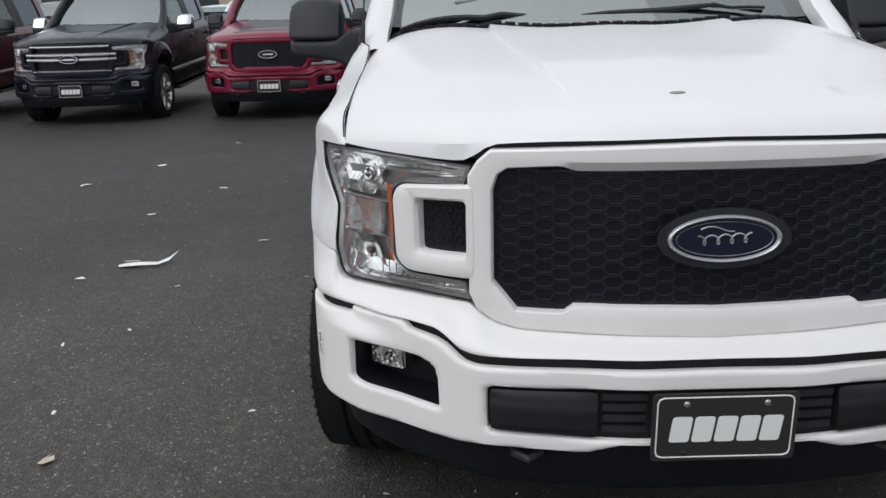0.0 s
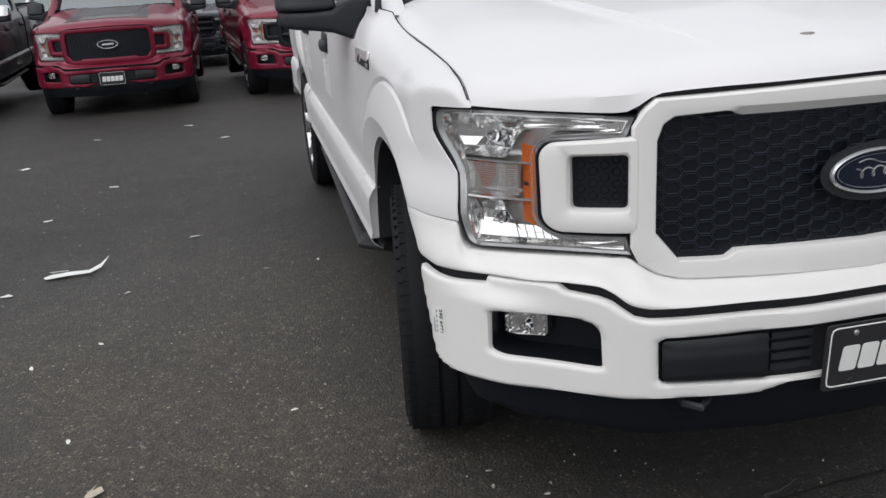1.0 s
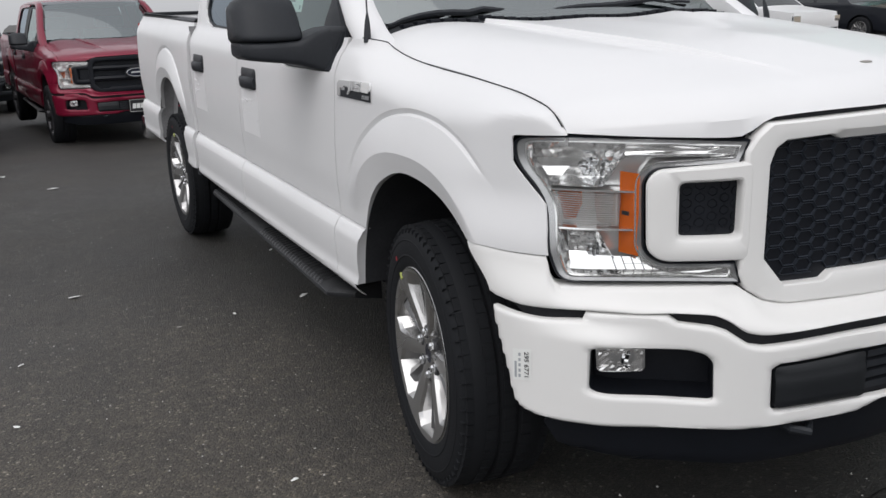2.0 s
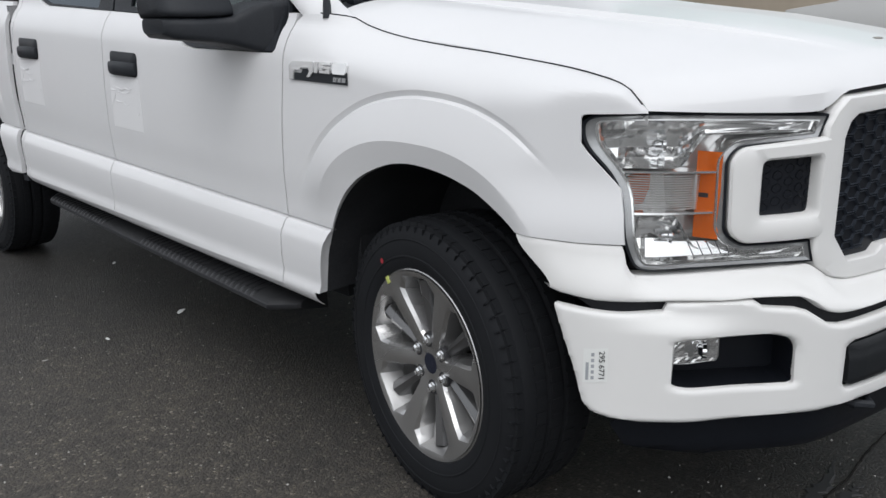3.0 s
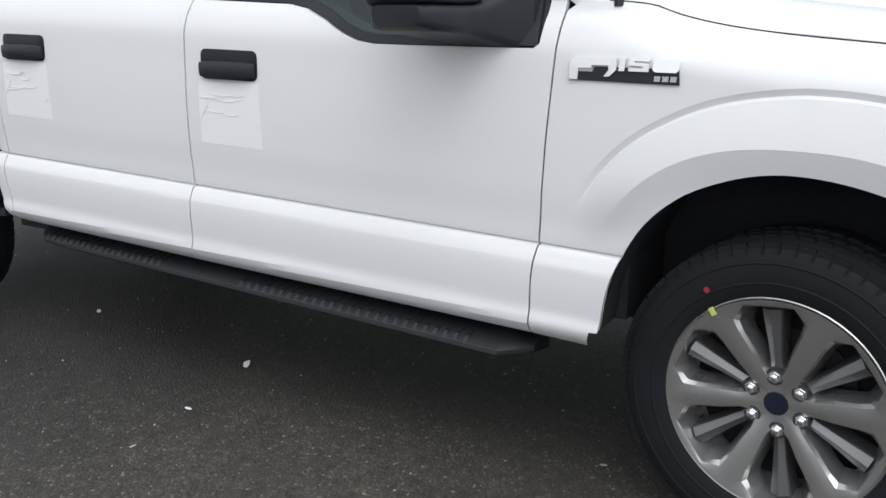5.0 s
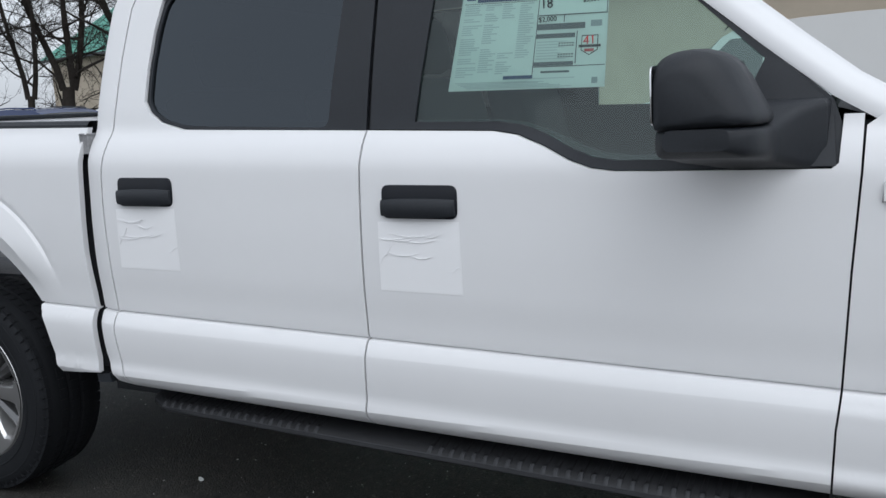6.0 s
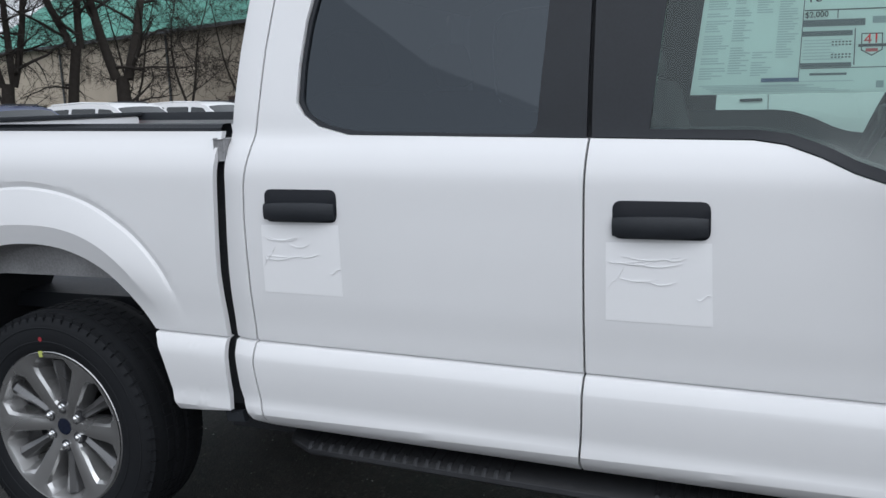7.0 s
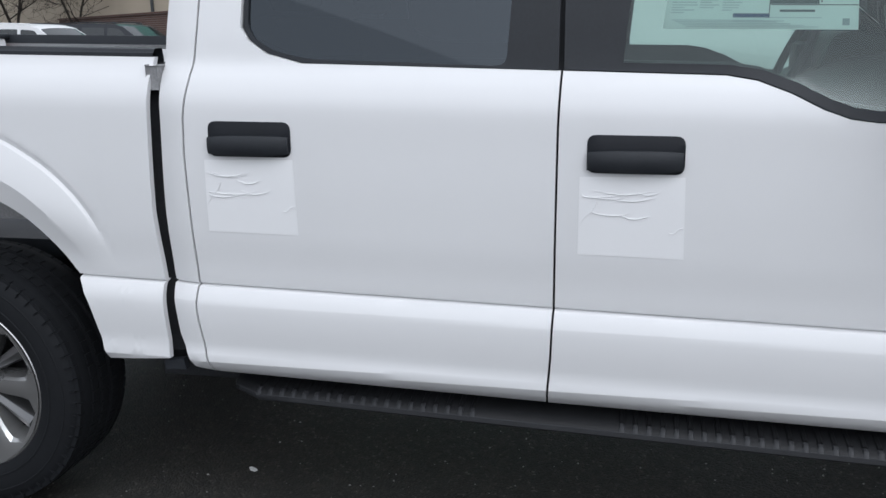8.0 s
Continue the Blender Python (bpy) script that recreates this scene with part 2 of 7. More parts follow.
    t.links.new(bp.outputs[0], b.inputs["Normal"])
    return m


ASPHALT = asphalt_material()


# ---- mesh tools ----
def finish(bm, name, mat, smooth=True, angle=35.0):
    bmesh.ops.recalc_face_normals(bm, faces=bm.faces[:])
    if any(e.is_boundary for e in bm.edges):
        heart = Vector((0, 2.6, 0.9))
        if sum((f.calc_center_median() - heart).normalized().dot(f.normal) * f.calc_area() for f in bm.faces) < 0:
            bmesh.ops.reverse_faces(bm, faces=bm.faces[:])
    me = bpy.data.meshes.new(name)
    bm.to_mesh(me)
    bm.free()
    me.materials.append(mat)
    if smooth:
        me.shade_smooth()
        me.set_sharp_from_angle(angle=radians(angle))
    return me


def part(name, bm, mat, parent, label="", smooth=True, angle=35.0):
    """Links a bmesh as one mesh object under a thing or a part."""
    ob = new(name, finish(bm, name, mat, smooth, angle))
    ob.parent = parent
    if label:
        ob["label"] = label
    return ob


def thing(name, label, category, group="", kind="", at=None):
    ob = new(name)
    ob.empty_display_size = 0.2
    if at is not None:
        ob.matrix_world = at
    return tagged(ob, label, category, group, kind)


def mesh_thing(name, bm, mat, label, category, group="", kind="", smooth=True, angle=35.0):
    return tagged(new(name, finish(bm, name, mat, smooth, angle)), label, category, group, kind)


def smooth_curve(xs, ys):
    """A smooth curve through points without overshoot."""
    xs, ys = np.array(xs, float), np.array(ys, float)
    h, d = np.diff(xs), np.diff(ys) / np.diff(xs)
    m = np.zeros_like(xs)
    m[0], m[-1] = d[0], d[-1]
    for i in range(1, len(xs) - 1):
        if d[i - 1] * d[i] > 0:
            w1, w2 = 2 * h[i] + h[i - 1], h[i] + 2 * h[i - 1]
            m[i] = (w1 + w2) / (w1 / d[i - 1] + w2 / d[i])

    def f(x):
        x = min(max(x, xs[0]), xs[-1])
        i = min(int(np.searchsorted(xs, x, side="right")) - 1, len(h) - 1)
        u = (x - xs[i]) / h[i]
        return float(ys[i] * (1 + 2 * u) * (1 - u) ** 2 + h[i] * m[i] * u * (1 - u) ** 2 + ys[i + 1] * u * u * (3 - 2 * u) + h[i] * m[i + 1] * u * u * (u - 1))

    return f


def rounded(pts, r, n=4, closed=True):
    """A polygon with its corners rounded; r is one radius or one for each corner."""
    out, k = [], len(pts)
    for i, p in enumerate(pts):
        rad = r[i] if isinstance(r, (list, tuple)) else r
        if rad <= 0 or (not closed and i in (0, k - 1)):
            out.append(tuple(p))
            continue
        p, a, b = Vector(p), Vector(pts[i - 1]), Vector(pts[(i + 1) % k])
        la, lb = (a - p).length, (b - p).length
        q = min(rad, 0.48 * la, 0.48 * lb)
        s, e = p + (a - p) * (q / la), p + (b - p) * (q / lb)
        for j in range(n + 1):
            u = j / n
            out.append(tuple(s * (1 - u) ** 2 + p * 2 * u * (1 - u) + e * u * u))
    return out


def resample(pts, n, closed=False):
    """n points evenly along a polyline."""
    p = np.array(list(pts) + ([pts[0]] if closed else []), float)
    s = np.r_[0, np.cumsum(np.hypot(*np.diff(p, axis=0).T))]
    u = np.linspace(0, s[-1], n + 1)[:-1] if closed else np.linspace(0, s[-1], n)
    return [(float(np.interp(v, s, p[:, 0])), float(np.interp(v, s, p[:, 1]))) for v in u]


def edge_gap(p, loops):
    """The distance from a point to the nearest side of some outlines."""
    best = 9.0
    for loop in loops:
        a = np.array(loop)
        d = np.roll(a, -1, 0) - a
        u = np.clip(((p - a) * d).sum(1) / np.maximum((d * d).sum(1), 1e-12), 0, 1)
        best = min(best, float(np.sqrt((((a + u[:, None] * d) - p) ** 2).sum(1).min())))
    return best


def cut_level(bm, field):
    """Cuts the faces of a flat bmesh along the line where field(a, b) is zero."""
    val = {v: field(v.co.x, v.co.y) for v in bm.verts}
    fresh = []
    for e in bm.edges[:]:
        a, b = e.verts
        p, q = val[a], val[b]
        if p * q < 0 and min(abs(p), abs(q)) > 1e-7:
            _, v = bmesh.utils.edge_split(e, a, p / (p - q))
            fresh.append(v)
    if fresh:
        bmesh.ops.connect_verts(bm, verts=fresh)


def sheet(outline, lift, step=0.04, depth=0.02, edge=0.0, holes=(), levels=()):
    """A panel filled inside an outline (a, b), with openings, cut into a fine grid, with rounded and turned-in rims, laid on a surface by lift(a, b, height)."""
    bm = bmesh.new()
    area = lambda q: sum(q[k - 1][0] * q[k][1] - q[k][0] * q[k - 1][1] for k in range(len(q)))
    path = [tuple(p) for p in (outline if area(outline) > 0 else outline[::-1])]
    for h in holes:
        h = [tuple(p) for p in (h if area(h) < 0 else h[::-1])]
        i, j = min(((i, j) for i in range(len(path)) for j in range(len(h))), key=lambda ij: math.dist(path[ij[0]], h[ij[1]]))
        path = path[: i + 1] + h[j:] + h[: j + 1] + path[i:]
    bm.faces.new([bm.verts.new((a, b, 0)) for a, b in path])
    a0, b0 = [min(p[i] for p in outline) for i in (0, 1)]
    a1, b1 = [max(p[i] for p in outline) for i in (0, 1)]
    sa, sb = step if isinstance(step, tuple) else (step, step)
    for lo, hi, s, no in ((a0, a1, sa, (1, 0, 0)), (b0, b1, sb, (0, 1, 0))):
        n = max(1, int((hi - lo) / s))
        for i in range(1, n):
            c = lo + (hi - lo) * i / n + 1.3e-4
            bmesh.ops.bisect_plane(bm, geom=bm.verts[:] + bm.edges[:] + bm.faces[:], dist=1e-6, plane_co=Vector(no) * c, plane_no=no)
    bmesh.ops.remove_doubles(bm, verts=bm.verts[:], dist=2e-5)
    if levels:
        bmesh.ops.triangulate(bm, faces=bm.faces[:])
    for field in levels:
        cut_level(bm, field)
    if edge:
        for v in bm.verts:
            d = edge_gap(np.array(v.co[:2]), (outline, *holes))
            if d < edge:
                v.co.z = -edge * (1 - math.sqrt(max(0.0, 1 - (1 - d / edge) ** 2)))
    if depth:
        made = bmesh.ops.extrude_edge_only(bm, edges=[e for e in bm.edges if e.is_boundary])
        for v in (g for g in made["geom"] if isinstance(g, bmesh.types.BMVert)):
            v.co.z -= depth
    for v in bm.verts:
        v.co = lift(*v.co)
    return bm


def ring(outer, inner, n, profile, lift, closed=True):
    """A band between two outlines with a cross-section profile of (share from outer to inner, height)."""
    bm = bmesh.new()
    o, i = resample(outer, n, closed), resample(inner, n, closed)
    rows = [[bm.verts.new(lift(a[0] + (b[0] - a[0]) * s, a[1] + (b[1] - a[1]) * s, h)) for a, b in zip(o, i)] for s, h in profile]
    for r0, r1 in zip(rows, rows[1:]):
        for k in range(n if closed else n - 1):
            bm.faces.new((r0[k], r0[(k + 1) % n], r1[(k + 1) % n], r1[k]))
    return bm


def grid_mesh(rows, bm=None, wrap=False):
    """A sheet through rows of points."""
    bm = bm or bmesh.new()
    vs = [[bm.verts.new(p) for p in row] for row in rows]
    for r0, r1 in zip(vs, vs[1:]):
        for k in range(len(r0) if wrap else len(r0) - 1):
            j = (k + 1) % len(r0)
            bm.faces.new((r0[k], r0[j], r1[j], r1[k]))
    return bm


def box(bm, x0, y0, z0, x1, y1, z1, bevel=0.0, turn=None):
    made = bmesh.ops.create_cube(bm, size=1.0)["verts"]
    for v in made:
        v.co = Vector(((x0 + x1) / 2 + v.co.x * (x1 - x0), (y0 + y1) / 2 + v.co.y * (y1 - y0), (z0 + z1) / 2 + v.co.z * (z1 - z0)))
    if bevel:
        es = list({e for v in made for e in v.link_edges})
        made = bmesh.ops.bevel(bm, geom=es, offset=bevel, segments=2, affect="EDGES", profile=0.6)["verts"]
    if turn is not None:
        bmesh.ops.transform(bm, matrix=turn, verts=made)
    return made


def boxes(*items, bevel=0.0):
    bm = bmesh.new()
    for i in items:
        box(bm, *i, bevel=bevel)
    return bm


def lathe(profile, n=48, axis="x", centre=(0, 0, 0), flip=1.0, bm=None):
    """Turns a profile of (radius, distance along the axis) round an axis."""
    rows = []
    for r, d in profile:
        row = []
        for k in range(n):
            a = 2 * math.pi * k / n
            p = (d * flip, r * math.cos(a), r * math.sin(a)) if axis == "x" else (r * math.cos(a), r * math.sin(a), d)
            row.append(tuple(c + q for c, q in zip(centre, p)))
        rows.append(row)
    return grid_mesh(rows, bm, wrap=True)


def tube(points, radius, n=8, bm=None, cap=True):
    """A round bar along a path; radius is one number or one for each point."""
    bm = bm or bmesh.new()
    pts = [Vector(p) for p in points]
    rad = radius if isinstance(radius, (list, tuple)) else [radius] * len(pts)
    rows, side = [], None
    for i, p in enumerate(pts):
        d = (pts[min(i + 1, len(pts) - 1)] - pts[max(i - 1, 0)]).normalized()
        if side is None:
            side = d.orthogonal().normalized()
        side = (side - d * side.dot(d)).normalized()
        up = d.cross(side)
        rows.append([bm.verts.new(p + rad[i] * (math.cos(a) * side + math.sin(a) * up)) for a in (2 * math.pi * k / n for k in range(n))])
    for r0, r1 in zip(rows, rows[1:]):
        for k in range(n):
            bm.faces.new((r0[k], r0[(k + 1) % n], r1[(k + 1) % n], r1[k]))
    if cap:
        bm.faces.new(rows[0][::-1])
        bm.faces.new(rows[-1])
    return bm


def prism(outline, lift, depth):
    """A solid with an outline (a, b), from height 0 to depth, laid by lift."""
    bm = bmesh.new()
    top = [bm.verts.new(lift(a, b, depth)) for a, b in outline]
    bot = [bm.verts.new(lift(a, b, 0.0)) for a, b in outline]
    bm.faces.new(top)
    bm.faces.new(bot[::-1])
    for k in range(len(top)):
        j = (k + 1) % len(top)
        bm.faces.new((top[k], bot[k], bot[j], top[j]))
    return bm


def lettering(text, size, depth, place, name="writing"):
    """A bmesh of raised letters of the built-in font, centred, laid by a matrix (text in its x-y plane)."""
    cu = bpy.data.curves.new(name, "FONT")
    cu.body, cu.size, cu.extrude, cu.align_x, cu.align_y = text, size, depth, "CENTER", "CENTER"
    ob = bpy.data.objects.new(name, cu)
    scene.collection.objects.link(ob)
    dg = bpy.context.evaluated_depsgraph_get()
    me = bpy.data.meshes.new_from_object(ob.evaluated_get(dg))
    bm = bmesh.new()
    bm.from_mesh(me)
    bm.transform(place)
    bpy.data.objects.remove(ob)
    bpy.data.meshes.remove(me)
    bpy.data.curves.remove(cu)
    return bm

# ---- pickup truck ----
def soft_line(pts, n):
    """A smooth curve through the points of an open line, as n points."""
    p = [Vector((*q, 0)) for q in pts]
    out = []
    for k in range(len(p) - 1):
        a, b, c, d = p[max(k - 1, 0)], p[k], p[k + 1], p[min(k + 2, len(p) - 1)]
        for u in np.linspace(0, 1, 9)[:-1]:
            out.append(tuple(0.5 * (2 * b + (c - a) * u + (2 * a - 5 * b + 4 * c - d) * u * u + (3 * b - a - 3 * c + d) * u ** 3))[:2])
    return resample(out + [tuple(pts[-1])], n)


RAKE = 0.0247
SIDE = smooth_curve([0.40, 0.45, 0.474, 0.50, 0.52, 0.535, 0.55, 0.565, 0.60, 0.66, 0.690, 0.700, 0.715, 0.7385, 0.7420, 0.7445, 0.7475, 0.80, 0.90, 1.00, 1.15, 1.235, 1.25, 1.30, 1.335, 1.40, 1.60, 1.80, 1.88, 1.95],
                    [0.87, 0.912, 0.940, 0.975, 0.991, 0.9955, 0.993, 0.990, 0.9935, 0.9975, 0.9975, 0.996, 0.989, 0.9755, 0.9590, 0.9590, 0.9692, 0.9735, 0.981, 0.982, 0.977, 0.972, 0.968, 0.945, 0.920, 0.906, 0.850, 0.785, 0.75, 0.70])
FRONT_PLAN = smooth_curve([0, 0.2, 0.343, 0.45, 0.56, 0.68, 0.78, 0.862, 0.90, 0.933, 0.96, 1.0], [0.010, 0.022, 0.045, 0.068, 0.10, 0.174, 0.256, 0.344, 0.40, 0.466, 0.55, 0.75])
BUMPER_PLAN = smooth_curve([0, 0.15, 0.35, 0.527, 0.60, 0.645, 0.76, 0.875, 0.94, 0.968, 0.982, 0.990, 1.0], [-0.062, -0.062, -0.035, 0.003, 0.038, 0.07, 0.165, 0.281, 0.340, 0.385, 0.43, 0.49, 0.60])
NOSE_HIGH = smooth_curve([0.256, 0.30, 0.344, 0.40, 0.466, 0.52, 0.60, 0.70, 0.95], [0.78, 0.822, 0.863, 0.901, 0.934, 0.957, 0.992, 1.03, 1.12])
NOSE_LOW = smooth_curve([0.24, 0.281, 0.33, 0.38, 0.43, 0.49, 0.60, 0.80], [0.84, 0.875, 0.925, 0.962, 0.980, 0.992, 1.02, 1.10])
SEAM_TOP = smooth_curve([0.30, 0.344, 0.40, 0.446, 0.741, 1.04, 1.172, 1.27, 1.34, 1.45, 1.60], [1.10, 1.122, 1.173, 1.188, 1.226, 1.252, 1.270, 1.292, 1.315, 1.325, 1.33])
STEER = -9.0
AXLES = ((0.957, 0.40, 0.46, 0.555), (4.612, 0.40, 0.53, 0.635))
FRONT_ARCH = soft_line([(0.609, 0.838), (0.648, 0.865), (0.73, 0.909), (0.80, 0.932), (0.868, 0.946), (0.94, 0.953), (1.01, 0.950), (1.083, 0.934), (1.172, 0.898), (1.23, 0.860), (1.28, 0.812), (1.322, 0.752), (1.354, 0.680), (1.376, 0.60), (1.390, 0.503)], 44)
REAR_ARCH = soft_line([(4.060, 0.534), (4.081, 0.632), (4.105, 0.72), (4.161, 0.823), (4.251, 0.922), (4.346, 0.982), (4.447, 1.017), (4.53, 1.031), (4.612, 1.035), (4.70, 1.031), (4.78, 1.017), (4.88, 0.982), (4.97, 0.922), (5.06, 0.823), (5.118, 0.72), (5.142, 0.632), (5.163, 0.545)], 52)


def arch_limit(yc, y):
    """How far the wheel-arch bulge reaches, as a multiple of the arch."""
    if yc < 2:
        return 1.309 - 0.044 * min(1.0, max(0.0, (y - yc) / 0.3))
    return 1.288 - 0.045 * min(1.0, max(0.0, (yc - y) / 0.35))


def nose_flare(z):
    """How much wider the nose stands beside the lower half of the headlights."""
    k = min(1.0, max(0.0, (z - 0.84) / 0.15))
    return 0.026 * (1 - k * k * (3 - 2 * k))


def arch_fade(yc, y, z):
    """The bulge runs out towards the crease, but carries on down into the nose."""
    k = min(1.0, max(0.0, (z - 0.742) / 0.23))
    k = k * k * (3 - 2 * k)
    if yc < 2 and y < yc:
        k = max(k, min(1.0, max(0.0, (z - 0.60) / 0.13)) * min(1.0, (yc - y) / 0.2))
    return k


def band_fade(y, z):
    """The crease round an arch dies away towards the nose and towards the sill."""
    a, b = min(1.0, max(0.0, (y - 0.44) / 0.22)), min(1.0, max(0.0, (z - 0.80) / 0.18))
    return a * a * (3 - 2 * a) * b * b * (3 - 2 * b)


def side_x(y, z):
    """Half the body's width at a place of its side."""
    x = SIDE(z - RAKE * (y - 2.8))
    for yc, zc, a, b in AXLES:
        q = (abs((y - yc) / a) ** 2.5 + max(0.0, (z - zc) / b) ** 2.5) ** 0.4
        c = arch_limit(yc, y)
        if q < c and z > 0.42:
            u = min(1.0, (c - q) / (c - 1.10))
            lift_out = 0.026 * (0.7 * u + 0.3 * u * (2 - u)) - 0.017 * max(0.0, (1.10 - q) / 0.10) - 0.007 * (1 - min(1.0, (c - q) / 0.012)) * band_fade(y, z - RAKE * (y - 2.8))
            near = min(1.0, max(0.0, (y - 0.38) / 0.14))
            lift_out *= near * near * (3 - 2 * near)
            x += lift_out * arch_fade(yc, y, z - RAKE * (y - 2.8))
        elif q < c + 0.028 and z > 0.76:
            x -= 0.007 * (1 - (q - c) / 0.028) * band_fade(y, z - RAKE * (y - 2.8))
    if y < 1.6:
        top = SEAM_TOP(y)
        k = min(1.0, max(0.0, (z - top + 0.12) / 0.12)) * min(1.0, max(0.0, (1.50 - y) / 0.18))
        x += (min(x, 0.868) - x) * k ** (2.3 + 2.0 * min(1.0, max(0.0, (0.75 - y) / 0.25)))
        if y < 0.95:
            w = min(1.0, max(0.0, (z - 0.715) / 0.065))
            w = w * w * (3 - 2 * w)
            n = NOSE_LOW(y) * (1 - w) + (NOSE_HIGH(y) + nose_flare(z)) * w
            x = (x + n) / 2 - math.sqrt(((x - n) / 2) ** 2 + 0.0085 ** 2) + 0.002 + 0.0055 * min(1.0, max(0.0, (0.54 - y) / 0.08))
    if y > 3.85:
        u = min(1.0, (y - 3.85) / 1.3)
        x -= 0.036 * u * u * (3 - 2 * u)
    if 3.77 < y < 3.86:
        x -= 3.2 * (y - 3.77) ** 2
    return x


def arch_field(n, c):
    yc, zc, a, b = AXLES[n]
    return lambda y, z: (abs((y - yc) / a) ** 2.5 + max(0.0, (z - zc) / b) ** 2.5) ** 0.4 - (c if c > 1 else arch_limit(yc, y) + c)


def rake_field(c):
    return lambda y, z: z - RAKE * (y - 2.8) - c


CREASES = [rake_field(c) for c in (0.7385, 0.7420, 0.7445, 0.7475, 0.700, 0.55)]


def seam_field(d):
    return lambda y, z: z - SEAM_TOP(y) + d if y < 1.5 else -1.0


def side_lift(s):
    return lambda y, z, h: Vector((s * (side_x(y, z) + h), y, z))


def plan_lift(plan, back=0.0):
    """Lays (x, z, height) on an upright front whose plan is a curve."""
    def f(x, z, h):
        a = abs(x)
        d = (plan(min(a + 0.004, 1.0)) - plan(max(a - 0.004, 0.0))) / 0.008
        n = Vector((d * (1 if x > 0 else -1), -1.0)).normalized()
        return Vector((x + n.x * h, plan(a) + back + n.y * h, z))

    return f


grille_lift, bumper_plan_lift = plan_lift(FRONT_PLAN), plan_lift(BUMPER_PLAN)


def bumper_lift(x, z, h):
    """The bumper's face stands forward of its upper edge round the fog lamps."""
    k = min(1.0, max(0.0, (0.695 - z) / 0.05))
    p = bumper_plan_lift(x, z, h)
    p.y -= 0.034 * math.exp(-((abs(x) - 0.86) / 0.075) ** 2) * k * k * (3 - 2 * k)
    return p


HEAD_OUT = [(-0.550, 1.110), (-0.863, 1.121), (-0.936, 1.115), (-0.936, 1.052), (-0.895, 0.960), (-0.879, 0.830), (-0.864, 0.775), (-0.553, 0.777)]


def head_lift(x, z, h):
    """The headlight's surface: the front's plan, flared outwards towards its lower corner."""
    p = grille_lift(x, z, h)
    k = min(1.0, max(0.0, (abs(x) - 0.72) / 0.14))
    p.x += math.copysign(nose_flare(z) * k * k * (3 - 2 * k), x)
    return p


HEAD_IN = [(-0.568, 0.830), (-0.712, 0.829), (-0.739, 0.857), (-0.743, 1.020), (-0.726, 1.046), (-0.570, 1.056)]


def mirrored(pts, s):
    return [(p[0] * -s, p[1]) for p in pts]


def both(half):
    """A closed outline from its half with x <= 0, given from the top middle round to the bottom middle."""
    return half + [(-x, z) for x, z in half[::-1] if abs(x) > 1e-6]


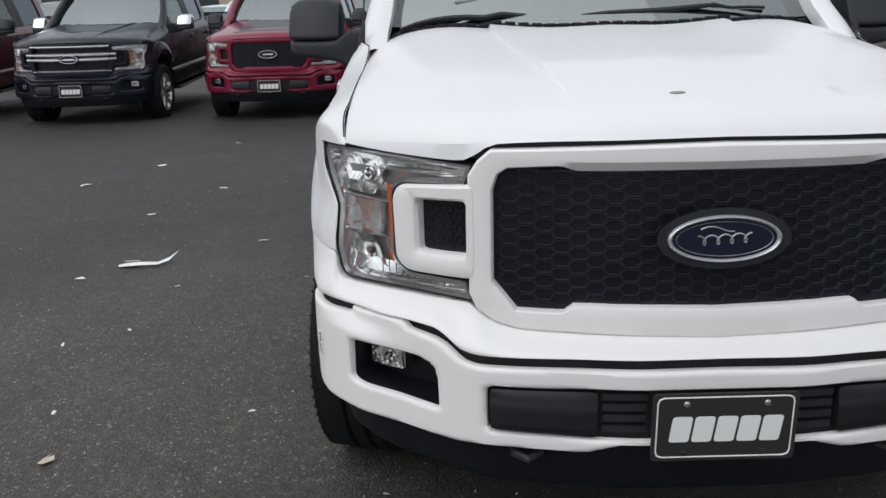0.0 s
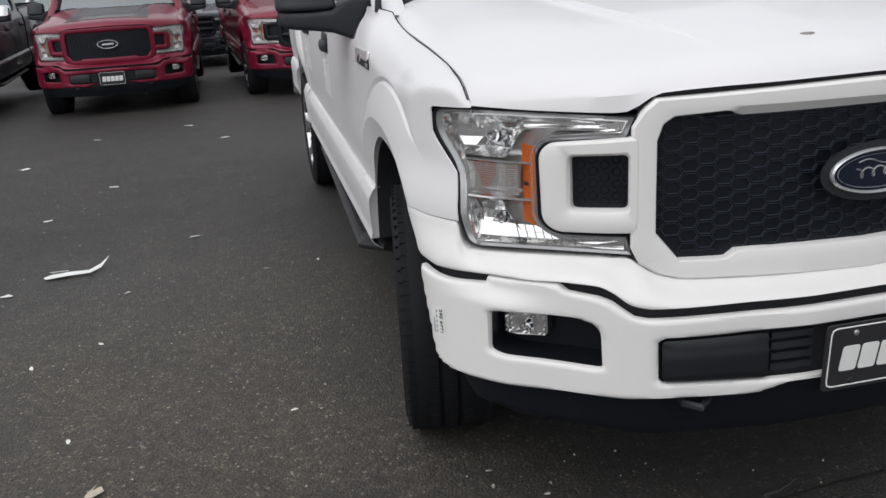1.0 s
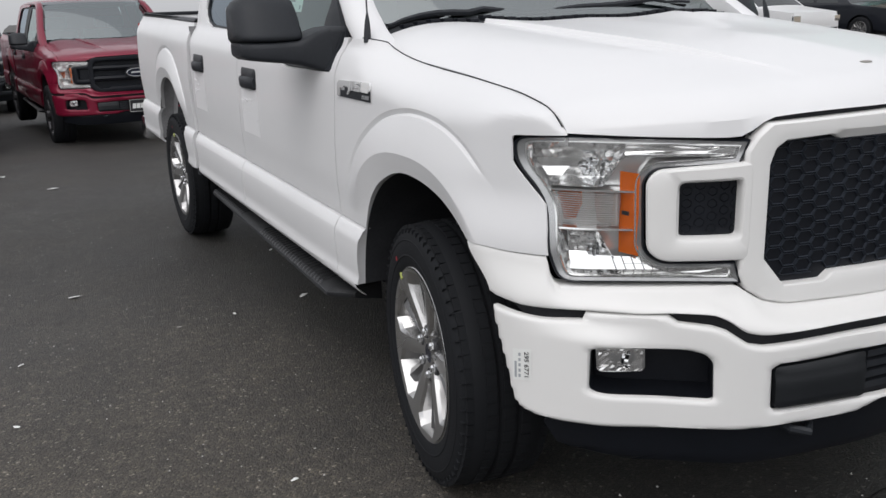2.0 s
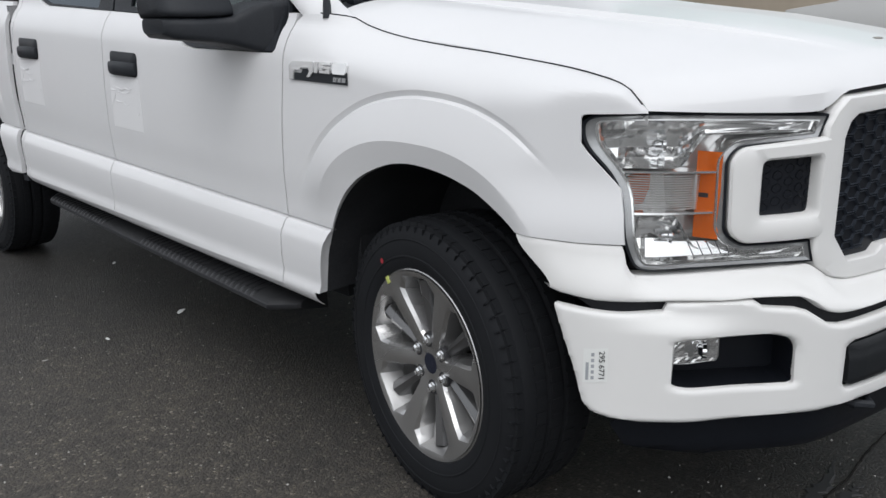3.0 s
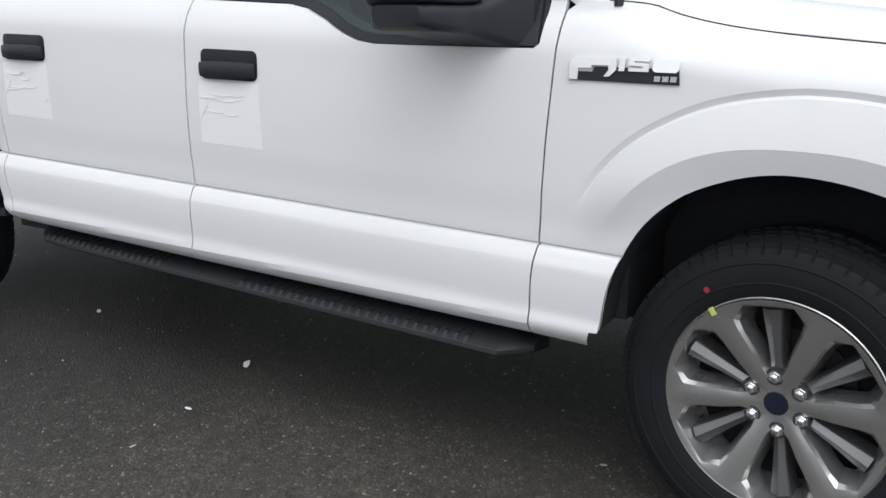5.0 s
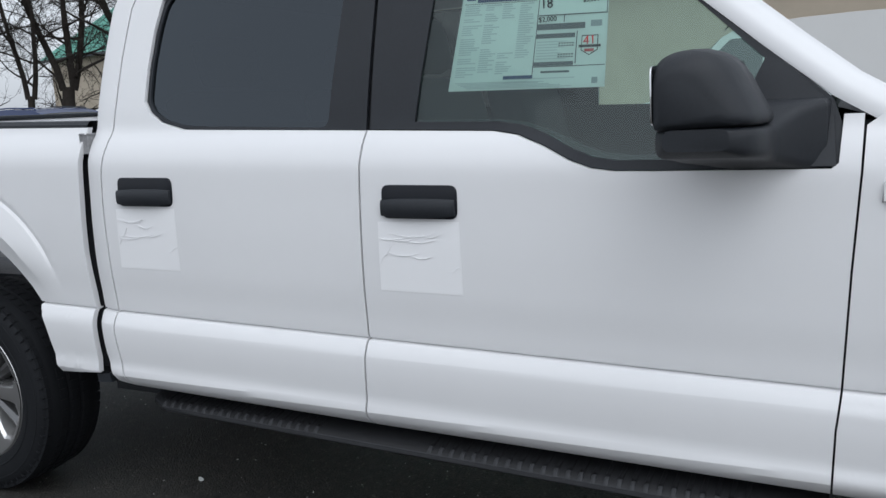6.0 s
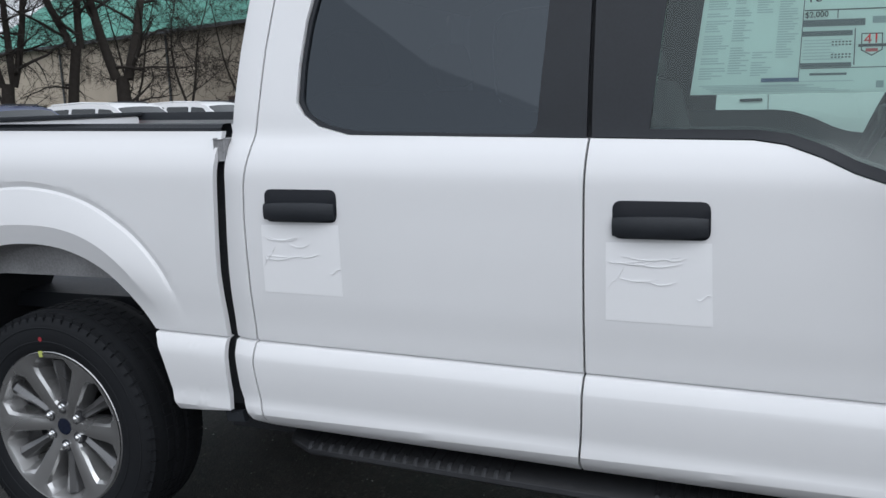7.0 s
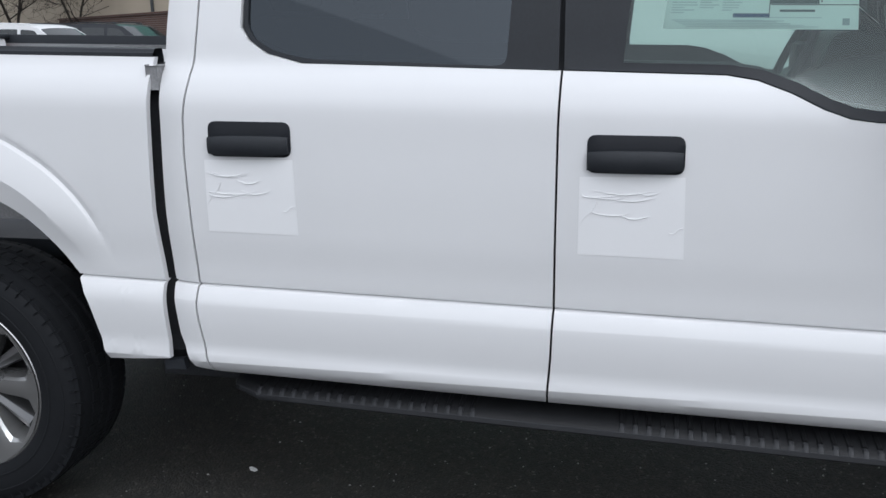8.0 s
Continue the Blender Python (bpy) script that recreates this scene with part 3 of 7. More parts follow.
def build_wheel(detail, rim_style="grey", mark=60.6):
    """A wheel standing about its own centre, its outer face towards -x."""
    wheel = thing("wheel", "", "")
    tread, bulge = 0.402, 0.137
    prof = [(0.258, 0.10), (0.262, 0.122), (0.275, 0.131), (0.300, 0.137), (0.330, 0.1385), (0.360, 0.135), (0.380, 0.127), (0.393, 0.114), (0.400, 0.098), (tread, 0.07), (tread, 0.034), (0.394, 0.030), (0.394, 0.024), (tread, 0.020), (tread + 0.001, 0.0)]
    prof = prof + [(r, -d) for r, d in prof[-2::-1]]
    tyre = part("tyre", lathe(prof, 72 if detail else 32), RUBBER, wheel, "black all-terrain tyre with blocky tread", angle=30)
    if detail:
        bm = bmesh.new()
        rng = random.Random(5)
        for k in range(64):
            a = 2 * math.pi * k / 64
            for x0, x1, off in ((-0.121, -0.075, 0.0), (-0.066, -0.036, 0.5), (-0.016, 0.016, 0.0), (0.036, 0.066, 0.5), (0.075, 0.121, 0.25)):
                turn = Matrix.Rotation(a + off * 0.098 + rng.uniform(-0.004, 0.004), 4, "X")
                top = 0.3965 if abs(x0) > 0.12 or abs(x1) > 0.12 else 0.403
                wide = 0.0172 if abs(x0) > 0.07 and abs(x1) > 0.07 else 0.0150
                box(bm, x0, -wide, 0.385, x1, wide, top + 0.002, turn=turn)
        for k in range(64):
            turn = Matrix.Rotation(2 * math.pi * (k + 0.5) / 64, 4, "X")
            box(bm, -0.1325, -0.0016, 0.374, -0.118, 0.0016, 0.388, turn=turn)
        part("tread", bm, RUBBER, tyre)["kind"] = "stuff"
        bm = bmesh.new()
        lathe([(0.302, -0.1372), (0.304, -0.1392), (0.307, -0.1392), (0.309, -0.1376)], 72, bm=bm)
        lathe([(0.350, -0.1365), (0.352, -0.1378), (0.354, -0.1378), (0.356, -0.136)], 72, bm=bm)
        part("sidewall_ring", bm, RUBBER, tyre)
    face = {"grey": RIM_GREY, "dark": RIM_DARK}.get(rim_style, STEEL)
    def face_x(r):
        return 0.099 + 0.030 * min(1.0, max(0.0, (r - 0.05) / 0.21)) ** 0.8

    def on_face(y, z, h):
        return Vector((-(face_x(math.hypot(y, z)) + h), y, z))

    win = [(-0.013, 0.076), (-0.026, 0.091), (-0.042, 0.130), (-0.067, 0.180), (-0.075, 0.205), (-0.057, 0.2440)]
    win = win + [(-w, r) for w, r in win[::-1]]
    n = 96 if detail else 48
    m = 16 if detail else 8
    bm = bmesh.new()
    c30 = math.tan(math.pi / 6)
    sector = [(0.030 * math.sin(a), 0.030 * math.cos(a)) for a in np.linspace(math.pi / 6, -math.pi / 6, 4)] + [(-r * 0.5, r * math.cos(math.pi / 6)) for r in (0.08, 0.13, 0.18, 0.22)]
    sector += [(0.2645 * math.sin(a), 0.2645 * math.cos(a)) for a in np.linspace(-math.pi / 6, math.pi / 6, m + 1)] + [(r * 0.5, r * math.cos(math.pi / 6)) for r in (0.22, 0.18, 0.13, 0.08)]
    mid = (0.0, 0.165)
    turn_of = lambda p: math.atan2(p[0] - mid[0], p[1] - mid[1])

    def window_point(p):
        """Where the line from the window's middle to p crosses the window's rim."""
        d = Vector(p) - Vector(mid)
        best = None
        for k in range(len(win)):
            a, b = Vector(win[k - 1]), Vector(win[k])
            e, w = b - a, a - Vector(mid)
            den = d.x * e.y - d.y * e.x
            if abs(den) > 1e-12:
                t, u = (w.x * e.y - w.y * e.x) / den, (w.x * d.y - w.y * d.x) / den
                if t > 0 and -1e-9 <= u <= 1 + 1e-9:
                    best = Vector(mid) + d * t
        return best

    rim_pts = sorted({round(turn_of(p), 6): p for p in sector}.items())
    edge_pts = [(a, window_point(p), Vector(p)) for a, p in rim_pts]
    for p in win:
        # the outer point in the direction of each window corner keeps its edges crisp
        d = (Vector(p) - Vector(mid)) * 6 + Vector(mid)
        a = turn_of(p)
        k = next((i for i, q in enumerate(edge_pts) if q[0] > a), len(edge_pts))
        lo, hi = edge_pts[k - 1], edge_pts[k % len(edge_pts)]
        e, dd, w = hi[2] - lo[2], Vector(p) - Vector(mid), lo[2] - Vector(mid)
        den = dd.x * e.y - dd.y * e.x
        t = (w.x * e.y - w.y * e.x) / den
        edge_pts.insert(k, (a, Vector(p), Vector(mid) + dd * t))
    for k in range(6):
        co, si = math.cos(math.pi / 3 * (k + 0.5)), math.sin(math.pi / 3 * (k + 0.5))
        at = lambda w, h: on_face(-w.y * si + w.x * co, w.y * co + w.x * si, h)
        rows = [[at(o + (i - o) * sh, h) for _, i, o in edge_pts] for sh, h in ((0, 0.003), (0.45, 0.002), (0.80, 0.0), (1, -0.0105))]
        rows.append([at(Vector(mid) + (i - Vector(mid)) * 0.945, -0.026) for _, i, o in edge_pts])
        rows.append([at(Vector(mid) + (i - Vector(mid)) * 0.80, -0.062) for _, i, o in edge_pts])
        grid_mesh(rows, bm, wrap=True)
    lathe([(0.0, -0.098), (0.030, -0.098)], 18, bm=bm)
    bmesh.ops.remove_doubles(bm, verts=bm.verts[:], dist=2e-4)
    lathe([(0.2645, -0.112), (0.270, -0.122), (0.2715, -0.128), (0.2685, -0.1305), (0.2645, -0.1290)], n, bm=bm)
    rim = part("rim", bm, face, wheel, "six-spoke machined grey alloy rim", angle=14)
    part("barrel", lathe([(0.262, -0.110), (0.256, -0.098), (0.250, -0.05), (0.240, 0.10)], n), RIM_BRIGHT if rim_style == "grey" else face, rim, "bright inside of the rim")
    bm = bmesh.new()
    for k in range(6):
        rot = Matrix.Rotation(math.pi / 3 * (k + 0.5), 4, "X")
        rows = []
        for r, hw, xf in ((0.060, 0.020, -0.088), (0.095, 0.0125, -0.093), (0.15, 0.0150, -0.098), (0.20, 0.0190, -0.104), (0.236, 0.0215, -0.108), (0.2362, 0.0215, -0.060)):
            rows.append([rot @ Vector((xf + dx, w * hw, r)) for w, dx in ((-1.45, 0.050), (-1.15, 0.012), (-1.0, 0.006), (0.0, -0.004), (1.0, 0.006), (1.15, 0.012), (1.45, 0.050))])
        grid_mesh(rows, bm)
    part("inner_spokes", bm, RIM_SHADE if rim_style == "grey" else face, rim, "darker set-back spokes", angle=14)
    bm = lathe([(0.0, -0.01), (0.165, -0.01), (0.165, 0.02), (0.0, 0.02)], 40)
    part("brake_disc", bm, RIM_DARK, wheel, "steel brake disc behind the spokes")
    bm = lathe([(0.0, 0.0), (0.236, 0.0), (0.236, 0.02), (0, 0.02)], 40)
    part("backing_plate", bm, VOID_BLACK, wheel)
    bm = lathe([(0.0, -0.101), (0.026, -0.1025), (0.036, -0.101), (0.039, -0.097), (0.039, -0.07)], 32)
    part("hub_cap", bm, OVAL_BLUE, rim, "dark blue centre cap")
    if detail:
        for k in range(6):
            a = math.pi / 3 * (k + 0.5)
            c = (0, 0.0675 * math.sin(a) * -1, 0.0675 * math.cos(a))
            bm = lathe([(0.0, -0.1165), (0.007, -0.116), (0.0105, -0.1135), (0.0125, -0.109), (0.0128, -0.1045), (0.0168, -0.104), (0.0172, -0.09)], 6, centre=c)
            part("lug_nut", bm, CHROME, rim, "chrome lug nut")
            # dark disc on the face stands for the shaded recess round the nut
            part("nut_dark_disc", lathe([(0.0, -0.1035), (0.0205, -0.1035), (0.0225, -0.098), (0.0225, -0.08)], 20, centre=c), RIM_DARK, rim)
        for k, turn, mat, nm, r in ((0, radians(mark), YELLOW_TAB, "weight_tab", 0.262), (1, radians(mark - 4), RED_DOT, "balance_dot", 0.315)):
            bm = bmesh.new()
            rot = Matrix.Rotation(-turn, 4, "X")
            if k == 0:
                box(bm, -0.1335, -0.007, r - 0.010, -0.123, 0.007, r + 0.011, bevel=0.002, turn=rot)
            else:
                bmesh.ops.create_circle(bm, cap_ends=True, radius=0.008, segments=14, matrix=rot @ pose(-0.1402, 0, r, 0, 90, 0))
            part(nm, bm, mat, wheel)
    return wheel


def hood_z(x, y):
    a = abs(x)
    d = y - FRONT_PLAN(a)
    z = HOOD_BASE(a) + HOOD_RISE(d) * (1 - 0.05 * (a / 0.865) ** 2)
    xc = hood_crease(y)
    fade = min(1.0, max(0.0, (y - 0.17) / 0.42))
    rise = min(1.0, max(0.0, (y - 0.40) / 0.95))
    g = min(1.0, max(0.0, (a - 0.15) / 0.55))
    z += rise * (0.004 + 0.056 * g * g * (3 - 2 * g)) * (1 - 0.8 * (a / 0.866) ** 12)
    return z + 0.016 * fade * (1 - min(1.0, max(0.0, (a - xc) / 0.006)))


def hood_crease(y):
    return 0.315 + 0.115 * min(1.0, max(0.0, (y - 0.30) / 1.1))


HOOD_BASE = smooth_curve([0, 0.2, 0.5, 0.7, 0.87], [1.167, 1.162, 1.150, 1.136, 1.120])
HOOD_EDGE = smooth_curve([0, 0.2, 0.50, 0.530, 0.566, 0.60, 0.70, 0.87], [1.1725, 1.168, 1.157, 1.143, 1.119, 1.1165, 1.119, 1.126])
HOOD_RISE = smooth_curve([-0.1, 0, 0.012, 0.03, 0.08, 0.18, 0.4, 0.8, 1.2, 1.45], [0, 0.004, 0.018, 0.036, 0.062, 0.082, 0.110, 0.140, 0.163, 0.174])


def build_truck(paint, bumper_paint, label, group, detail=True, grille="mesh", rims="grey", hood_paint=None, accent=None, decal=False):
    """A crew-cab pickup truck: nose at y = 0, passenger side towards -x, standing on z = 0."""
    truck = thing("pickup_truck", label, "pickup truck", group)
    fine = 1.0 if detail else 2.2
    surround_paint = accent or bumper_paint

    # sides
    for s in (-1, 1):
        L = side_lift(s)
        outline = [(0.348, 1.1215), (0.396, 1.1195), (0.455, 1.1175), (0.465, 1.1155), (0.469, 1.107), (0.468, 1.054), (0.455, 1.036), (0.385, 0.957), (0.372, 0.90), (0.364, 0.838), (0.46, 0.836), (0.53, 0.837)] + FRONT_ARCH + [(1.412, 0.502), (1.43, 0.448), (1.583, 0.455), (1.576, 0.622), (1.566, 0.709), (1.552, 0.984), (1.537, 1.20), (1.532, 1.30), (1.50, 1.323), (1.40, 1.322)] + [(y, SEAM_TOP(y)) for y in np.r_[np.linspace(1.34, 0.47, 24), np.linspace(0.455, 0.352, 14)]]
        part("fender", sheet(outline, L, (0.014 * fine, 0.010 * fine), 0.004, levels=CREASES[:4] + [arch_field(0, c) for c in (0, 0.028, -0.012, 1.10)] + [seam_field(d) for d in (0.004, 0.009, 0.015, 0.022, 0.030, 0.042)]), paint, truck, angle=22)
        outline = [(1.588, 0.457), (1.581, 0.622), (1.571, 0.709), (1.557, 0.984), (1.542, 1.20), (1.537, 1.325), (1.578, 1.325), (1.585, 1.222), (1.60, 1.210), (1.973, 1.209), (2.08, 1.210), (2.139, 1.218), (2.197, 1.239), (2.265, 1.274), (2.34, 1.303), (2.409, 1.315), (2.785, 1.329), (2.789, 1.20), (2.794, 0.744), (2.799, 0.62), (2.810, 0.475)]
        door = part("front_door", sheet(outline, L, (0.05 * fine, 0.018 * fine), levels=CREASES), paint, truck, angle=22)
        outline = [(2.816, 0.476), (2.805, 0.62), (2.800, 0.744), (2.795, 1.20), (2.791, 1.329), (3.456, 1.353), (3.55, 1.378), (3.60, 1.412), (3.622, 1.445), (3.622, 1.55), (3.612, 1.67), (3.592, 1.765), (3.545, 1.81), (3.42, 1.825), (2.80, 1.83), (2.80, 1.87), (3.62, 1.87), (3.685, 1.84), (3.718, 1.75), (3.734, 1.60), (3.741, 1.444), (3.752, 1.31), (3.765, 1.22), (3.768, 1.131), (3.76, 0.799), (3.763, 0.695), (3.742, 0.521), (3.735, 0.506)]
        rdoor = part("rear_door", sheet(outline, L, (0.05 * fine, 0.018 * fine), levels=CREASES), paint, truck, angle=22)
        outline = [(3.741, 0.508), (3.748, 0.521), (3.769, 0.695), (3.766, 0.799), (3.774, 1.131), (3.771, 1.22), (3.758, 1.31), (3.747, 1.444), (3.740, 1.60), (3.724, 1.75), (3.691, 1.84), (3.63, 1.87), (3.76, 1.87), (3.81, 1.75), (3.828, 1.60), (3.838, 1.45), (3.841, 1.37), (3.842, 1.31), (3.842, 1.212), (3.849, 0.966), (3.842, 0.763), (3.828, 0.624), (3.797, 0.524)]
        part("cab_corner", sheet(outline, L, 0.02 * fine, 0.06, levels=CREASES), paint, truck, angle=22)
        outline = [(3.862, 0.552)] + REAR_ARCH + [(5.72, 0.58), (5.76, 1.0), (5.76, 1.25), (5.74, 1.421), (4.877, 1.400), (3.866, 1.374), (3.872, 1.212), (3.878, 0.965), (3.868, 0.796)]
        part("bed_side", sheet(outline, L, 0.022 * fine, levels=CREASES[:4] + [arch_field(1, c) for c in (0, 0.028, -0.012, 1.10)]), paint, truck, angle=22)
        # door openings behind the seams, and wheel arch liners
        bm = grid_mesh([[(s * (side_x(y, z) - 0.035), y, z) for z in np.linspace(0.47, 1.31, 16)] for y in (1.50, 1.54, 1.58, 1.62)])
        part("door_frame", bm, VOID_BLACK, truck)
        bm = grid_mesh([[(s * (side_x(y, z) - 0.03), y, z) for z in np.linspace(0.49, 1.84, 26)] for y in (2.74, 2.79, 2.84)])
        part("door_frame", bm, VOID_BLACK, truck)
        bm = grid_mesh([[(s * (min(side_x(3.76, z), side_x(y, z)) - 0.045), y, z) for z in np.linspace(0.50, 1.36, 16)] for y in (3.70, 3.76, 3.84, 3.92)])
        part("door_frame", bm, VOID_BLACK, truck)
        # dark strip under the hood gap, deepening its shade by colour
        bm = grid_mesh([[(s * x, y, SEAM_TOP(y) - 0.030) for x in (0.84, 0.888)] for y in np.linspace(0.47, 1.45, 24)])
        part("hood_gap_floor", bm, VOID_BLACK, truck)
        if detail:
            # black line laid along the hood gap to stand for its shade
            line = [(s * (side_x(y, SEAM_TOP(y)) - 0.0008), y, SEAM_TOP(y) + 0.0014) for y in np.linspace(0.362, 1.43, 40)]
            part("hood_gap_line", tube(line, 0.0019, 6), VOID_BLACK, truck)
        for arch in ([(0.497, 0.722), (0.55, 0.778)] + FRONT_ARCH, REAR_ARCH):
            part("wheel_arch_liner", grid_mesh([[(s * x, y, z) for y, z in arch] for x in ((0.965, 0.92, 0.80, 0.45) if arch[0][0] < 1 else (0.80, 0.62, 0.45))]), VOID_BLACK, truck)
        flange = [(y, z) for y, z in FRONT_ARCH if y > 0.95]
        part("arch_flange", grid_mesh([[(s * (side_x(y, z) - dx), y + dy, z) for y, z in flange] for dx, dy in ((0.003, 0.0005), (0.010, 0.003), (0.034, 0.004))]), paint, truck, "painted edge of the wheel opening", angle=60)
        lip = [(y, z + 0.004) for y, z in REAR_ARCH if z > 0.93 or (y > 4.6 and z > 0.56)]
        foot = lambda y, z: min(z - 0.03, 0.906 if y < 4.90 else 0.906 - 1.5 * (y - 4.90))
        part("inner_fender", grid_mesh([[(s * x, y, z + dz if v == 0 else z - 0.03 + (foot(y, z) - z + 0.03) * v) for y, z in lip] for x, dz, v in ((0.945, -0.004, 0), (0.925, 0.0, 0), (0.885, -0.012, 0), (0.862, -0.03, 0), (0.852, 0, 0.5), (0.848, 0, 1.0))]), INNER_GREY, truck, "dusty grey inner wheel-arch panel")
        if detail:
            part("gap_flap", prism([(3.824, 0.516), (3.886, 0.512), (3.892, 0.556), (3.872, 0.540), (3.83, 0.548)], lambda y, z, h: Vector((s * (side_x(3.80, 0.56) - 0.035 + h), y, z)), 0.022), PLASTIC, truck, "black rubber flap under the cab gap")
        # windows
        Lw = lambda y, z, h: Vector((s * (side_x(y, z) - 0.018 + h), y, z))
        glass_r = rounded([(3.26 + (y - 3.26) * 1.014, 1.58 + (z - 1.58) * 1.022) for y, z in [(2.930, 1.346), (3.44, 1.368), (3.53, 1.388), (3.582, 1.420), (3.601, 1.452), (3.602, 1.55), (3.592, 1.665), (3.572, 1.752), (3.53, 1.792), (3.42, 1.806), (2.905, 1.805)]], 0.03, 4)
        part("window", sheet(glass_r, Lw, 0.08 * fine, 0.004), GLASS_DARK, rdoor, "dark privacy glass")
        glass_f = [(1.66, 1.235), (2.075, 1.236), (2.13, 1.244), (2.185, 1.264), (2.25, 1.298), (2.33, 1.328), (2.40, 1.339), (2.645, 1.347), (2.60, 1.805), (2.20, 1.80), (2.05, 1.725), (1.90, 1.60), (1.75, 1.46), (1.665, 1.36)]
        part("window", sheet(glass_f, Lw, 0.08 * fine, 0.004), GLASS_CLEAR, door, "green-tinted side glass")
        Lt = lambda y, z, h: Vector((s * (side_x(y, z) - 0.010 + h), y, z))
        rear_trim = [(2.797, 1.331), (3.456, 1.355), (3.55, 1.380), (3.597, 1.414), (3.618, 1.447), (3.618, 1.55), (3.608, 1.67), (3.588, 1.762), (3.542, 1.806), (3.42, 1.821), (2.80, 1.827)]
        part("window_trim", sheet(rear_trim, Lt, 0.06 * fine, 0.012, 0.0, [glass_r]), PLASTIC, rdoor, "black window surround and pillar trim")
        front_trim = [(1.582, 1.213), (1.973, 1.212), (2.08, 1.213), (2.137, 1.221), (2.195, 1.242), (2.263, 1.277), (2.338, 1.306), (2.407, 1.318), (2.784, 1.332), (2.79, 1.825), (2.19, 1.82), (2.04, 1.745), (1.89, 1.62), (1.74, 1.48), (1.60, 1.36), (1.580, 1.30)]
        part("window_trim", sheet(front_trim, Lt, 0.06 * fine, 0.012, 0.0, [glass_f]), PLASTIC, door, "black window surround and pillar trim")
        # roof rail and front pillar
        rows = []
        for y, z, x in ((1.40, 1.27, 0.91), (1.50, 1.325, 0.908), (1.60, 1.385, 0.897), (1.75, 1.505, 0.868), (1.90, 1.63, 0.835), (2.05, 1.755, 0.800), (2.19, 1.835, 0.772), (2.35, 1.865, 0.760), (2.80, 1.88, 0.758), (3.40, 1.875, 0.756), (3.75, 1.865, 0.755)):
            n = 0.10 if y < 1.7 else 0.085 if y < 2.3 else 0.05
            rows.append([(s * (x + 0.0), y, z - 0.02), (s * (x + 0.004), y - 0.012, z), (s * (x - 0.02), y - 0.035, z + 0.022), (s * (x - 0.06), y - 0.055, z + 0.03), (s * (x - n), y - 0.05, z + 0.02), (s * (x - n), y + 0.02, z - 0.01)])
        part("roof_pillar", grid_mesh(rows), paint, truck, angle=50)
        # handles and films
        for d, yc, zc in ((door, 2.610, 1.136), (rdoor, 3.586, 1.165)):
            cup = rounded([(yc - 0.115, zc - 0.046), (yc + 0.112, zc - 0.044), (yc + 0.112, zc + 0.047), (yc - 0.115, zc + 0.044)], 0.022)
            # raised plate, blacker than the handle to stand for the recess's shade
            part("handle_cup", sheet(cup, lambda y, z, h: Vector((s * (side_x(y, z) + 0.008 + h), y, z)), 0.02, 0.012, 0.006), GRILLE_BLACK, d)
            rows = []
            for u in np.linspace(-1, 1, 17):
                y = yc + 0.0005 + u * 0.111
                bow = 0.015 * (1 - abs(u) ** 3) + 0.013
                hh = 0.027 - 0.005 * abs(u) ** 3
                x = side_x(y, zc) + 0.001
                rows.append([Vector((s * (x + bow * k), y, zc - 0.014 + v * hh)) for k, v in ((0.2, -0.95), (0.75, -1.0), (0.97, -0.6), (1.0, 0.0), (0.96, 0.55), (0.7, 0.92), (0.2, 0.9))])
            bm = grid_mesh(rows)
            for e in (0, -1):
                bm.faces.new([bm.verts.new(p) for p in rows[e]])
            bmesh.ops.remove_doubles(bm, verts=bm.verts[:], dist=1e-5)
            part("door_handle", bm, PLASTIC, d, "black plastic pull handle", angle=45)
            if detail and s < 0:
                film = [(yc - 0.122, zc - 0.250), (yc - 0.118, zc - 0.052), (yc + 0.128, zc - 0.054), (yc + 0.130, zc - 0.246)]
                part("protective_film", sheet(film, lambda y, z, h: Vector((s * (side_x(y, z) + 0.0008 + h), y, z)), 0.02, 0.0006), FILM, d, "milky peel-off film square, creased")
                wr = random.Random(int(yc * 100))
                for k in range(7):
                    y0, z0 = yc + wr.uniform(-0.10, 0.04), zc - 0.085 - wr.random() ** 2 * 0.06
                    n, wid = 9, wr.uniform(0.05, 0.16)
                    pts = []
                    for i in range(n):
                        y = min(y0 + wid * i / (n - 1), yc + 0.12)
                        z = z0 - 0.010 * math.sin(math.pi * i / (n - 1)) + wr.uniform(-0.0012, 0.0012)
                        pts.append((s * (side_x(y, z) + 0.0022), y, z))
                    part("film_crease", tube(pts, [0.0004 + 0.0009 * math.sin(math.pi * i / (n - 1)) for i in range(n)], 5), FILM, d)
                for y0, z0, y1, z1 in ((yc + 0.124, zc - 0.17, yc + 0.085, zc - 0.115), (yc - 0.118, zc - 0.175, yc - 0.085, zc - 0.188)):
                    pts = [(s * (side_x(y0 + (y1 - y0) * u, z0 + (z1 - z0) * u) + 0.0022), y0 + (y1 - y0) * u, z0 + (z1 - z0) * u + 0.004 * math.sin(u * 7)) for u in np.linspace(0, 1, 7)]
                    part("film_crease", tube(pts, 0.0009, 5), FILM, d)
        # bed rail cap, cab gap trim
        bm = grid_mesh([[(s * x, y, z0 + dz) for x, dz in ((side_x(y, z0) - 0.004, -0.004), (side_x(y, z0), 0.002), (side_x(y, z0) - 0.001, 0.010), (side_x(y, z0) - 0.006, 0.013), (side_x(y, z0) - 0.011, 0.020), (0.893, 0.022), (0.865, 0.022), (0.86, 0.0), (0.86, -0.02))] for y, z0 in [(y, 1.374 + 0.0257 * (y - 3.866)) for y in np.linspace(3.870, 5.73, 12)]])
